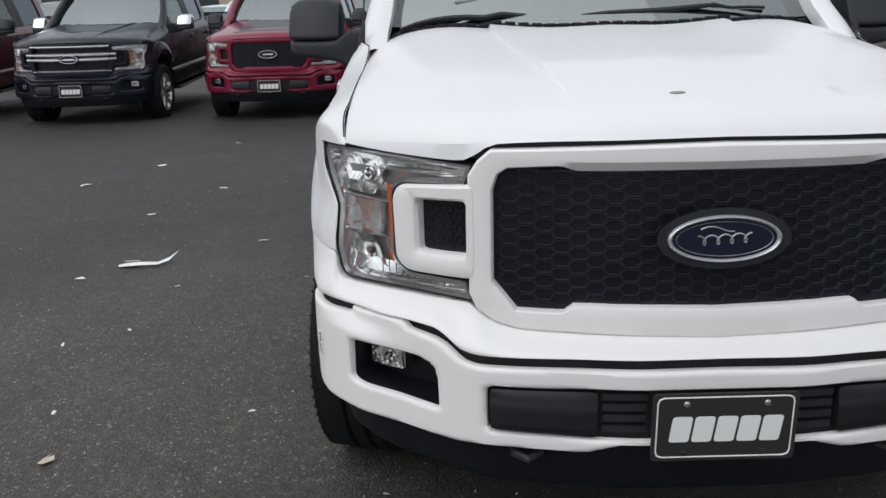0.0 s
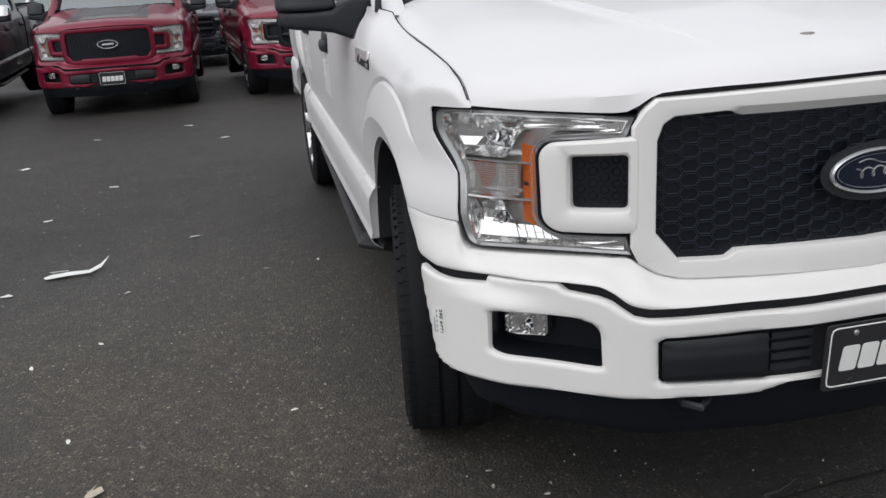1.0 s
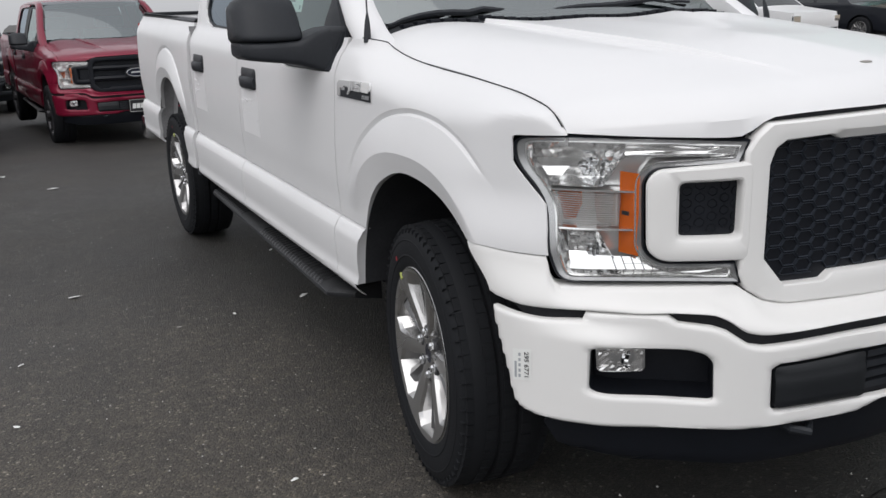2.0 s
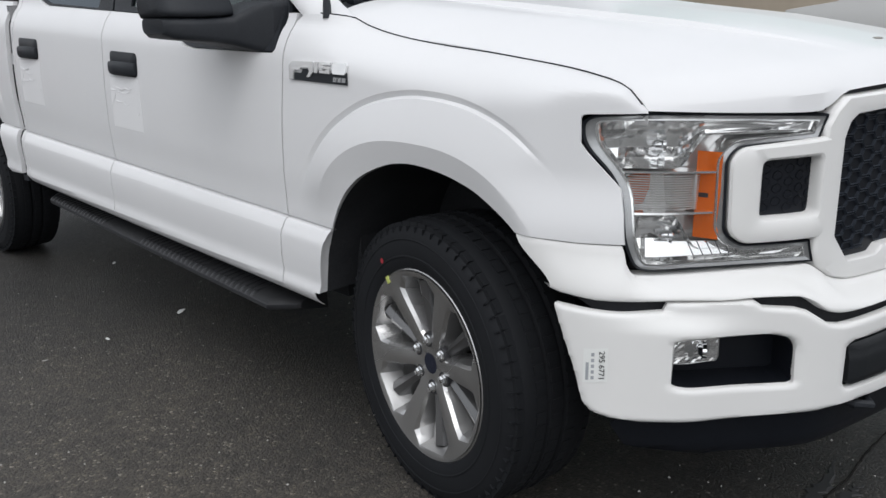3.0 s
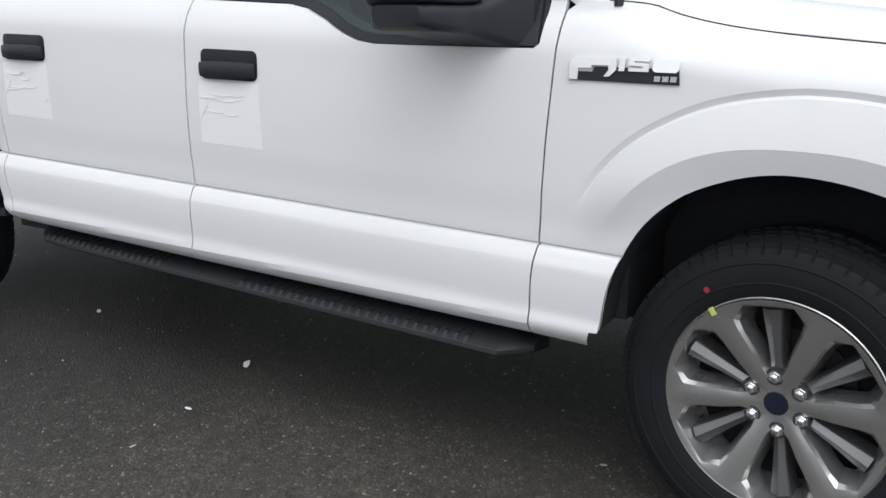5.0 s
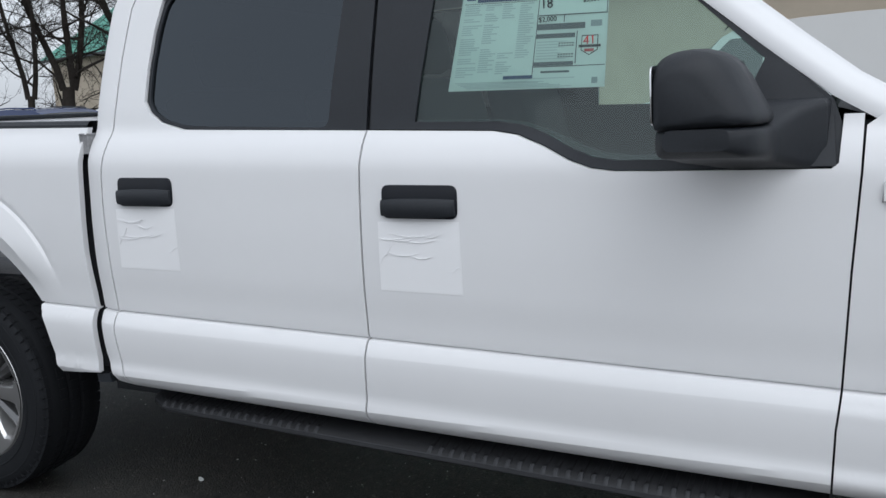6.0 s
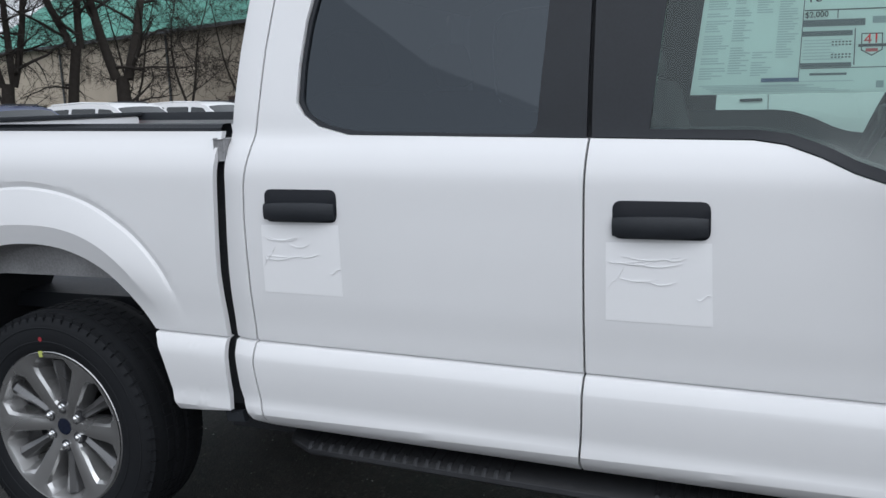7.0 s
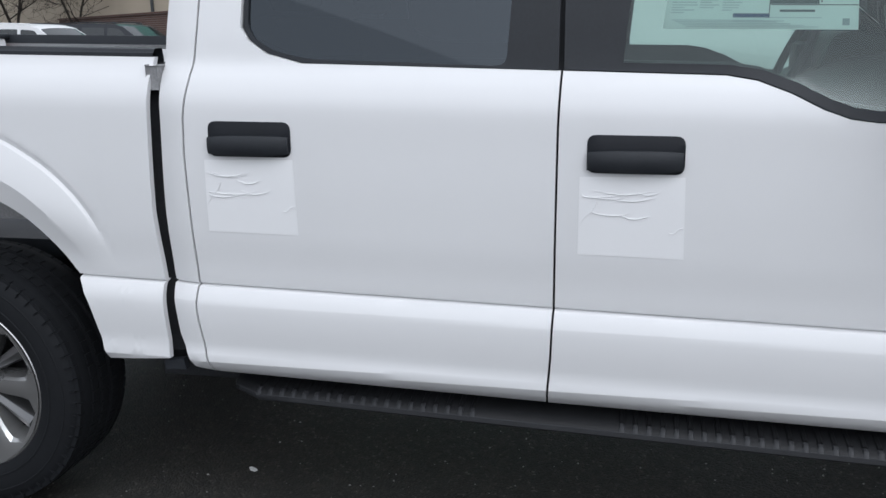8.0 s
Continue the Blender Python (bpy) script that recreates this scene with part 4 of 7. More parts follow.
        part("bed_rail_cap", bm, PLASTIC, truck, "black plastic bed rail cap")
        part("bed_inner_wall", boxes((s * 0.80, 3.94, 1.12, s * 0.862, 5.68, 1.36), bevel=0.004), paint, truck)
        part("bed_bracket", boxes((s * 0.895, 3.844, 1.290, s * 0.943, 3.878, 1.352), bevel=0.004), INNER_GREY, truck, "grey bed corner bracket")
        # running board
        edge = lambda y: 1.010 - 0.0262 * (y - 1.665)
        sole = lambda y: 0.386 + 0.0212 * (y - 1.665)
        rows = []
        for y in [1.592, 1.60, 1.665, 1.672] + list(np.linspace(1.75, 3.62, 16)) + [3.70, 3.716]:
            z = sole(y)
            e = edge(y) - 0.085 * max(0.0, (1.665 - y) / 0.073) - 0.055 * max(0.0, (y - 3.62) / 0.096)
            rows.append([(s * x, y, z + dz) for x, dz in ((0.82, 0.0), (0.82, 0.052), (e - 0.10, 0.046), (e - 0.030, 0.034), (e - 0.006, 0.024), (e, 0.018), (e + 0.001, 0.006), (e - 0.008, -0.001), (e - 0.06, -0.012), (0.82, -0.02), (0.82, 0.0))])
        bm = grid_mesh(rows)
        for k in (0, -1):
            bm.faces.new([bm.verts.new(p) for p in rows[k][:-1]])
        bmesh.ops.remove_doubles(bm, verts=bm.verts[:], dist=1e-5)
        lip = grid_mesh([[(s * (r[5][0] * s + dx), r[5][1], r[5][2] + dz) for r in rows[1:-1]] for dx, dz in ((-0.004, 0.003), (0.0015, 0.0005), (0.0025, -0.0115), (-0.007, -0.0195))])
        board = part("running_board", bm, BOARD_BLACK, truck, "black running board with ribbed step pads", angle=30)
        part("board_edge", lip, STEP_EDGE, board, "grey edge with its sky reflection painted in", angle=50)
        if detail and s < 0:
            for a, b in ((1.76, 2.62), (3.00, 3.64)):
                for y in np.arange(a, b, 0.034):
                    z, e = sole(y), edge(y) - 0.055 * max(0.0, (y - 3.62) / 0.096)
                    rib = grid_mesh([[(s * x, y + dy, z + dz) for x, dz in ((e - 0.020, 0.0325 + up), (e - 0.013, 0.030 + up), (e - 0.007, 0.0265 + up), (e + 0.0015, 0.017))] for dy, up in ((0.0, -0.004), (0.003, 0.003), (0.013, 0.003), (0.017, -0.004))])
                    part("pad_rib", grid_mesh([[(s * x, y + dy, z + dz + up) for x, dz in ((e - 0.135, 0.0500), (e - 0.024, 0.0350))] for dy, up in ((0.0, -0.004), (0.004, 0.003), (0.013, 0.003), (0.017, -0.004))]), BOARD_BLACK, board)
                    part("step_rib", rib, STEP_EDGE, board)
        # mirror
        mirror = thing("side_mirror", "", "")
        mirror.parent = truck
        rows = []
        for x, y0, y1, z0, z1 in ((1.012, 1.72, 1.91, 1.314, 1.450), (1.020, 1.708, 1.925, 1.310, 1.466), (1.06, 1.700, 1.930, 1.308, 1.480), (1.14, 1.704, 1.932, 1.308, 1.482), (1.19, 1.720, 1.932, 1.309, 1.476), (1.218, 1.740, 1.928, 1.313, 1.458), (1.228, 1.775, 1.915, 1.323, 1.43)):
            o = rounded([(y0, z0 + 0.01), (y1, z0), (y1, z1 - 0.01), (y0 + 0.085, z1)], [0.03, 0.015, 0.05, 0.07], 5)
            rows.append([(s * x, y, z) for y, z in o])
        bm = grid_mesh(rows, wrap=True)
        for e in (0, -1):
            bm.faces.new([bm.verts.new(p) for p in rows[e]])
        bmesh.ops.remove_doubles(bm, verts=bm.verts[:], dist=1e-5)
        part("mirror_housing", bm, PLASTIC if paint is not BLACK_PAINT else CHROME, mirror, angle=40)
        rows = []
        for x, y0, y1, z0, z1 in ((0.88, 1.60, 1.80, 1.212, 1.365), (0.95, 1.61, 1.80, 1.206, 1.36), (0.985, 1.66, 1.84, 1.216, 1.345), (1.03, 1.70, 1.92, 1.232, 1.316), (1.09, 1.708, 1.928, 1.242, 1.314), (1.16, 1.716, 1.930, 1.250, 1.314), (1.20, 1.74, 1.928, 1.256, 1.316), (1.222, 1.775, 1.91, 1.270, 1.314)):
            o = rounded([(y0, z0), (y1, z0), (y1, z1), (y0, z1)], 0.02, 3)
            rows.append([(s * x, y, z) for y, z in o])
        bm = grid_mesh(rows, wrap=True)
        bm.faces.new([bm.verts.new(p) for p in rows[-1]])
        bmesh.ops.remove_doubles(bm, verts=bm.verts[:], dist=1e-5)
        part("mirror_arm", bm, PLASTIC, mirror, angle=40)
        bm = prism(rounded([(s * 1.02, 1.325), (s * 1.222, 1.325), (s * 1.222, 1.445), (s * 1.02, 1.455)], 0.02), lambda x, z, h: Vector((x, 1.930 + h, z)), 0.003)
        part("mirror_glass", bm, CHROME, mirror, "mirror glass")
        sail = [(1.590, 1.216), (1.80, 1.216), (1.80, 1.34), (1.745, 1.46), (1.70, 1.445), (1.60, 1.345)]
        part("mirror_base", sheet(sail, lambda y, z, h: Vector((s * (side_x(y, z) + 0.004 + h), y, z)), 0.05, 0.02, 0.004), PLASTIC, mirror)
        # wheels
        for yc in (AXLES[0][0], AXLES[1][0]):
            w = build_wheel(detail, rims, 60.6 if yc < 2 else 38.0)
            w.name = "wheel"
            w.parent = truck
            out = 0.848 if yc < 2 else 0.825
            # the front wheels stand turned a little
            steer, y = (STEER, yc + s * 0.023) if yc < 2 and detail else (0.0, yc if yc < 2 else yc - 0.014)
            w.matrix_basis = pose(s * out, y, 0.394 if yc < 2 and detail else 0.40, 22 if yc < 2 else 30, 0, steer) if s < 0 else pose(s * out, y, 0.40, 20, 0, 180 + steer)
        # fender badge, antenna
        if detail:
            Lb = lambda y, z, h: Vector((s * (side_x(y, z) + 0.002 + h), y, z))
            badge = part("badge", prism([(1.499, 1.139), (1.497, 1.160), (1.44, 1.160), (1.434, 1.172), (1.232, 1.172), (1.228, 1.136)], Lb, 0.003), PLASTIC, truck, "chrome and black fender emblem")
            for pts in ([(1.497, 1.141), (1.476, 1.141), (1.474, 1.168), (1.44, 1.169), (1.442, 1.176), (1.40, 1.176), (1.398, 1.165), (1.41, 1.150), (1.397, 1.150), (1.380, 1.166), (1.380, 1.194), (1.482, 1.192), (1.497, 1.180)], [(1.374, 1.164), (1.360, 1.164), (1.357, 1.194), (1.371, 1.194)],
                        [(1.350, 1.164), (1.302, 1.164), (1.300, 1.183), (1.335, 1.185), (1.335, 1.188), (1.300, 1.188), (1.299, 1.194), (1.349, 1.194), (1.349, 1.178), (1.316, 1.176), (1.316, 1.172), (1.350, 1.172)],
                        [(1.292, 1.168), (1.285, 1.164), (1.237, 1.164), (1.231, 1.170), (1.230, 1.188), (1.236, 1.194), (1.284, 1.194), (1.291, 1.188)]):
                part("badge_bar", prism(pts, Lb, 0.007), BADGE_CHROME, badge, "chrome emblem stroke")
            for k in range(3):
                part("badge_mark", prism([(1.288 - 0.019 * k, 1.143), (1.274 - 0.019 * k, 1.143), (1.273 - 0.019 * k, 1.155), (1.287 - 0.019 * k, 1.155)], Lb, 0.005), SILVER, badge)
            part("antenna", tube([(s * 0.902, 1.408, 1.310), (s * 0.899, 1.411, 1.345), (s * 0.895, 1.417, 1.375), (s * 0.891, 1.424, 1.405), (s * 0.86, 1.53, 2.05)], [0.013, 0.012, 0.009, 0.003, 0.0015], 8), PLASTIC, truck, "thin black whip antenna")

    # hood
    us = np.r_[np.linspace(0, 1, int(16 / fine) + 2), 1.05, np.linspace(1.1, 2, int(22 / fine))]
    us = np.r_[-us[:0:-1], us]
    ts = np.r_[0, 0.004, 0.012, 0.03, np.linspace(0.06, 1, int(46 / fine))]

    def hood_x(u, y):
        """Columns from the middle (0) to the crease (1), over its step (1.05) and on to the side (2)."""
        xc, a = hood_crease(y), abs(u)
        x = xc * a if a <= 1 else xc + 0.006 * (a - 1) / 0.05 if a <= 1.05 else xc + 0.006 + (0.8645 - xc - 0.006) * (a - 1.05) / 0.95
        return math.copysign(x, u)

    back = lambda x: 1.435 + 0.058 * (abs(x) / 0.864) ** 2
    rows = []
    for t in [-2, -1, *ts]:
        row = []
        for u in us:
            y = 0.1 + 1.3 * max(t, 0)
            for _ in range(4):
                x = hood_x(u, y)
                y0 = FRONT_PLAN(abs(x)) + 0.006
                y = y0 + (back(x) - y0) * max(t, 0)
            if t < 0:
                row.append((x, y0 - 0.004 - 0.034 * (t + 1), HOOD_EDGE(abs(x)) + 0.002 * (t + 1)))
            else:
                row.append((x, y, max(hood_z(x, y), HOOD_EDGE(abs(x)) + 0.004)))
        rows.append(row)
    rows.append([(x, y + 0.012, z - 0.03) for x, y, z in rows[-1]])
    rows = [[(p[0] * 0.9985, p[1], p[2] - 0.03) for p in (r[0],)] + r + [(p[0] * 0.9985, p[1], p[2] - 0.03) for p in (r[-1],)] for r in rows]
    xs = np.linspace(-0.87, 0.87, 50)
    # black filler paints the front gap's shade, and the seal above the lamps
    part("hood_gap_seal", grid_mesh([[(x, FRONT_PLAN(abs(x)) + 0.022, HOOD_EDGE(abs(x)) + (0.002 if k else -0.07 + 0.065 * min(1.0, max(0.0, (abs(x) - 0.50) / 0.04)))) for x in xs] for k in (0, 1)]), VOID_BLACK, truck)
    hood = part("hood", grid_mesh(rows), hood_paint or paint, truck, angle=24)
    if decal:
        bm = grid_mesh([[(u * (0.52 - 0.10 * t), 0.24 + 0.05 * abs(u) + 1.16 * t, hood_z(u * (0.52 - 0.10 * t), 0.24 + 0.05 * abs(u) + 1.16 * t) + 0.004) for u in np.linspace(-1, 1, 22)] for t in np.linspace(0, 1, 14)])
        part("hood_decal", bm, HOOD_GREY, hood, "dark matt hood decal")
    if detail:
        bm = bmesh.new()
        bmesh.ops.create_icosphere(bm, subdivisions=2, radius=0.013, matrix=pose(-0.065, 0.195, hood_z(-0.065, 0.195)) @ Matrix.Diagonal((1.5, 1, 0.25, 1)))
        part("spatter", bm, simple("grey_dirt", (0.25, 0.24, 0.22), 0.9, vary=0.5, scale=60), hood, "grey dirt spot on the hood")

    # cowl, wipers, windscreen, roof
    cz = lambda x: hood_z(x, back(x))
    xs2 = np.linspace(-0.80, 0.80, 40)
    bm = grid_mesh([[(x, back(x) + dy, cz(x) + dz) for x in xs2] for dy, dz in ((0.008, -0.03), (0.02, -0.012), (0.07, 0.002), (0.11, 0.014), (0.14, 0.0))])
    cowl = part("cowl", bm, PLASTIC, truck, "black plastic cowl panel")
    if detail:
        for k in range(30):
            x = -0.72 + 0.05 * k
            if abs(x) < 0.74:
                part("cowl_slat", boxes((x, back(x) + 0.035, cz(x) - 0.004, x + 0.036, back(x) + 0.075, cz(x) + 0.012), bevel=0.003), GRILLE_BLACK, cowl)
        for x0, x1, rise in ((-0.765, -0.06, 0.0), (-0.10, 0.62, 0.012)):
            pts = [(x0 + (x1 - x0) * u, back(0.5) + 0.085 + 0.03 * u, cz(x0 + (x1 - x0) * u) + 0.020 + 0.016 * math.sin(u * 2.6) + rise) for u in np.linspace(0, 1, 12)]
            wiper = part("wiper", tube(pts, [0.006 + 0.006 * math.sin(math.pi * min(1, u * 1.2)) for u in np.linspace(0, 1, 12)], 6), PLASTIC, truck, "black windscreen wiper")
            part("wiper_blade", tube([(p[0], p[1] + 0.02, p[2] - 0.012) for p in pts], 0.005, 5), RUBBER, wiper)
    rows = []
    for t in np.linspace(0, 1, 14):
        rows.append([(u * (0.83 - 0.135 * t), 1.60 + 0.70 * t + 0.02 - 0.12 * (1 - abs(u) ** 2.2) * (1 - 0.3 * t), 1.365 + 0.515 * t + 0.03 * math.sin(math.pi * t) + 0.02 * (1 - u * u) * t) for u in np.linspace(-1, 1, 17)])
    part("windscreen", grid_mesh(rows), GLASS_SHIELD if detail else GLASS_SCREEN, truck, "green-tinted windscreen")
    if detail:
        bm = bmesh.new()
        p = Vector(rows[2][3])
        box(bm, p.x - 0.05, p.y - 0.006, p.z - 0.01, p.x + 0.03, p.y - 0.003, p.z + 0.03, bevel=0.0)
        part("inspection_sticker", bm, LABEL_GREY, truck, "small sticker inside the windscreen")
    rows = []
    for y, z, hw in ((2.24, 1.868, 0.705), (2.30, 1.895, 0.72), (2.5, 1.925, 0.725), (3.0, 1.94, 0.725), (3.5, 1.925, 0.72), (3.72, 1.90, 0.71), (3.79, 1.84, 0.715), (3.825, 1.60, 0.79), (3.84, 1.36, 0.85), (3.84, 1.1, 0.90), (3.83, 0.6, 0.88)):
        rows.append([(u * hw, y, z - 0.035 * abs(u) ** 3 * (1 if z > 1.8 else 0)) for u in np.linspace(-1, 1, 13)])
    bmr = grid_mesh(rows)
    roof = part("roof", bmr, paint, truck, angle=50)
    bm = prism(rounded([(-0.55, 1.42), (0.55, 1.42), (0.50, 1.76), (-0.50, 1.76)], 0.05), lambda x, z, h: Vector((x, 3.79 + (1.84 - z) * 0.12 + 0.025 + h, z)), 0.004)
    part("rear_window", bm, GLASS_DARK, truck, "dark rear window")
    # cabin inside
    rows = [[(u * 0.70, y, z) for u in (-1, -0.5, 0, 0.5, 1)] for y, z in ((2.22, 1.84), (2.5, 1.885), (3.5, 1.885), (3.68, 1.80))]
    part("headliner", grid_mesh(rows), SEAT_CLOTH, truck)
    part("cabin_floor", boxes((-0.86, 1.62, 0.50, 0.86, 3.76, 0.62)), VOID_BLACK, truck)
    rows = [[(u * 0.82, y, z - 0.02 * u * u) for u in np.linspace(-1, 1, 9)] for y, z in ((1.60, 1.33), (1.75, 1.335), (1.95, 1.30), (2.06, 1.24), (2.08, 1.10), (2.00, 0.80))]
    part("dashboard", grid_mesh(rows), TRIM_GREY, truck, "dark dashboard")
    for s in (-1, 1):
        lining = [(1.63, 0.60), (1.63, 1.240), (2.07, 1.241), (2.13, 1.249), (2.185, 1.269), (2.25, 1.303), (2.33, 1.333), (2.40, 1.344), (3.44, 1.371), (3.52, 1.385), (3.62, 1.43), (3.66, 0.60)]
        part("door_lining", prism(lining, lambda y, z, h: Vector((s * (0.848 + h), y, z)), 0.022), TRIM_GREY, truck, "dark door lining")
        for yb, wide in ((2.72, 0.27), (3.52, 0.34)):
            bm = bmesh.new()
            box(bm, s * 0.42 - wide, yb - 0.55, 0.85, s * 0.42 + wide, yb + 0.02, 1.02, bevel=0.05)
            seat = part("seat", bm, SEAT_CLOTH, truck, "grey cloth seat")
            bm = bmesh.new()
            box(bm, -wide, -0.07, 0.0, wide, 0.07, 0.56, bevel=0.055, turn=pose(s * 0.42, yb - 0.02, 0.93, -14))
            part("seat_back", bm, SEAT_CLOTH, seat, angle=60)
            bm = bmesh.new()
            box(bm, -0.14, -0.05, 0.58, 0.14, 0.05, 0.76, bevel=0.045, turn=pose(s * 0.42, yb - 0.02, 0.93, -14))
            part("headrest", bm, SEAT_CLOTH, seat, angle=60)
    if detail:
        bm = lathe([(0.185 + 0.016 * math.cos(a), 0.016 * math.sin(a)) for a in np.linspace(0, 2 * math.pi, 9)], 32, "z")
        bm.transform(pose(0.42, 2.045, 1.31, -65, 0, 0))
        part("steering_wheel", bm, TRIM_GREY, truck, "black steering wheel")
        part("steering_hub", boxes((0.34, 1.99, 1.20, 0.50, 2.05, 1.36), bevel=0.02), TRIM_GREY, truck, "black steering wheel hub")
        part("binnacle", prism(rounded([(2.03, 1.12), (2.01, 1.25), (1.955, 1.385), (1.90, 1.40), (1.70, 1.36), (1.70, 1.12)], 0.02), lambda y, z, h: Vector((0.20 + h, y, z)), 0.44), TRIM_GREY, truck, "dark instrument hood")

    # bed, tailgate, rear
    part("bed_floor", boxes((-0.60, 3.90, 0.72, 0.60, 5.70, 0.78)), PLASTIC, truck)
    part("bed_front_wall", boxes((-0.86, 3.90, 0.78, 0.86, 3.94, 1.34), bevel=0.008), paint, truck)
    tailgate = part("tailgate", boxes((-0.84, 5.68, 0.78, 0.84, 5.75, 1.424), bevel=0.015), paint, truck)
    part("tailgate_cap", boxes((-0.86, 5.672, 1.424, 0.86, 5.756, 1.447), bevel=0.008), PLASTIC, tailgate, "black plastic cap")
    part("rear_bumper", boxes((-0.96, 5.76, 0.50, 0.96, 5.92, 0.68), bevel=0.03), CHROME, truck)
    for s in (-1, 1):
        part("tail_light", boxes((s * 0.83, 5.735, 0.95, s * 0.905, 5.785, 1.36), bevel=0.012), TAIL_RED, truck, "red tail light")
    bm = boxes((-0.45, 0.55, 0.36, 0.45, 5.6, 0.70), (-0.80, 1.50, 0.42, 0.80, 4.0, 0.55), (-0.86, 5.15, 0.50, 0.86, 5.7, 0.74))
    part("chassis", bm, VOID_BLACK, truck)
    part("axle", tube([(-0.75, AXLES[1][0], 0.40), (0.75, AXLES[1][0], 0.40)], 0.06, 12), VOID_BLACK, truck)
    part("axle", tube([(-0.75, AXLES[0][0], 0.40), (0.75, AXLES[0][0], 0.40)], 0.05, 12), VOID_BLACK, truck)
    part("engine_bay", boxes((-0.52, 0.42, 0.44, 0.52, 1.40, 1.14), (-0.85, 1.36, 0.5, 0.85, 1.50, 1.25)), VOID_BLACK, truck)

    build_front(truck, paint, bumper_paint, surround_paint, detail, grille)
    return truck


def build_front(truck, paint, bumper_paint, surround_paint, detail, grille):
    fine = 1.0 if detail else 2.0
    # grille surround, with the two side loops round the headlight ends
    # matched stretches of the outer rim, the edge of the flat face and the opening
    o_half = [(0, 1.1605), (-0.207, 1.1555), (-0.512, 1.145), (-0.540, 1.120), (-0.562, 1.085), (-0.562, 0.800), (-0.545, 0.762), (-0.505, 0.735), (-0.447, 0.719), (-0.19, 0.712), (0, 0.708)]
    f_half = [(0, 1.121), (-0.20, 1.121), (-0.478, 1.120), (-0.502, 1.104), (-0.520, 1.07), (-0.520, 0.825), (-0.503, 0.790), (-0.462, 0.755), (-0.43, 0.752), (-0.19, 0.757), (0, 0.757)]
    i_half = [(0, 1.100), (-0.33, 1.098), (-0.352, 1.111), (-0.472, 1.104), (-0.496, 1.088), (-0.508, 1.05), (-0.508, 0.835), (-0.454, 0.767), (-0.347, 0.766), (-0.324, 0.785), (0, 0.781)]
    # (index of outer, face, opening) where the stretches begin and end, and points in each
    keys = ((0, 0, 0), (2, 2, 3), (4, 4, 5), (5, 5, 6), (7, 7, 7), (10, 10, 10))

    def matched(half_line, col):
        pts = []
        for k0, k1, n in zip(keys, keys[1:], (34, 8, 12, 8, 34)):
            stretch = half_line[k0[col]:k1[col] + 1]
            pts += resample(stretch, int(n / fine) + 1)[:-1]
        pts.append(half_line[-1])
        return pts + [(-x, z) for x, z in pts[-2:0:-1]]

    o, f, i = matched(o_half, 0), matched(f_half, 1), matched(i_half, 2)
    bm = bmesh.new()
    rows = []
    for a, b, sh, h in ((o, f, 0, -0.04), (o, f, 0, 0.003), (o, f, 0.05, 0.008), (o, f, 0.16, 0.0115), (o, f, 0.84, 0.0130), (o, f, 1.0, 0.0125), (f, i, 0.75, 0.0115), (f, i, 0.92, 0.009), (f, i, 1.0, 0.004), (f, i, 1.0, -0.03)):
        row = []
        for p, q in zip(a, b):
            # the upper middle of the opening is bevelled, the rest is only rounded
            bevel = 1.0 if a is f and p[1] > 1.0 and abs(q[0]) < 0.338 else 0.0
            hh = h if not bevel or h < 0 else 0.0125 - 0.020 * sh
            row.append(grille_lift(p[0] + (q[0] - p[0]) * sh, p[1] + (q[1] - p[1]) * sh, hh))
        rows.append(row)
    surround = part("grille_surround", grid_mesh(rows, bm, wrap=True), surround_paint, truck, "painted grille surround", angle=32)
    for s in (-1, 1):
        lo = rounded(mirrored([(-0.545, 1.064), (-0.722, 1.047), (-0.740, 1.02), (-0.736, 0.858), (-0.711, 0.832), (-0.545, 0.836)], s), [0.004, 0.03, 0.02, 0.03, 0.02, 0.004], 4)
        li = rounded(mirrored([(-0.567, 1.021), (-0.681, 1.015), (-0.680, 0.888), (-0.567, 0.891)], s), 0.012, 3)
        c = (-s * -0.625, 0.95)
        I = resample(li, 80, True)
        O = resample(lo, 900, True)
        ang = lambda p: math.atan2(p[1] - c[1], p[0] - c[0])
        oo = [min(O, key=lambda q: abs((ang(q) - ang(p) + math.pi) % (2 * math.pi) - math.pi)) for p in I]
        rows = [[grille_lift(a[0] + (b[0] - a[0]) * sh, a[1] + (b[1] - a[1]) * sh, h) for a, b in zip(oo, I)] for sh, h in ((0, -0.03), (0, 0.003), (0.06, 0.010), (0.18, 0.0135), (0.78, 0.0135), (0.90, 0.010), (1.0, 0.0), (1.0, -0.03))]
        loop = part("grille_side_loop", grid_mesh(rows, wrap=True), surround_paint, surround, angle=32)
        part("loop_insert", sheet(mirrored([(-0.56, 1.03), (-0.69, 1.025), (-0.69, 0.88), (-0.56, 0.883)], s), lambda x, z, h: grille_lift(x, z, h - 0.022), 0.05, 0.0), GRILLE_BLACK, loop, "black grid insert")
        if detail:
            for k in range(5):
                for j in range(4):
                    x = -0.665 + 0.024 * k
                    z = 0.905 + 0.029 * j + (0.014 if k % 2 else 0)
                    hx = [(x + 0.011 * math.cos(a), z + 0.0125 * math.sin(a)) for a in (0.4, math.pi / 2, math.pi - 0.4, math.pi + 0.4, -math.pi / 2, -0.4)]
                    ins = [(x + (q[0] - x) * 0.8, z + (q[1] - z) * 0.8) for q in hx]
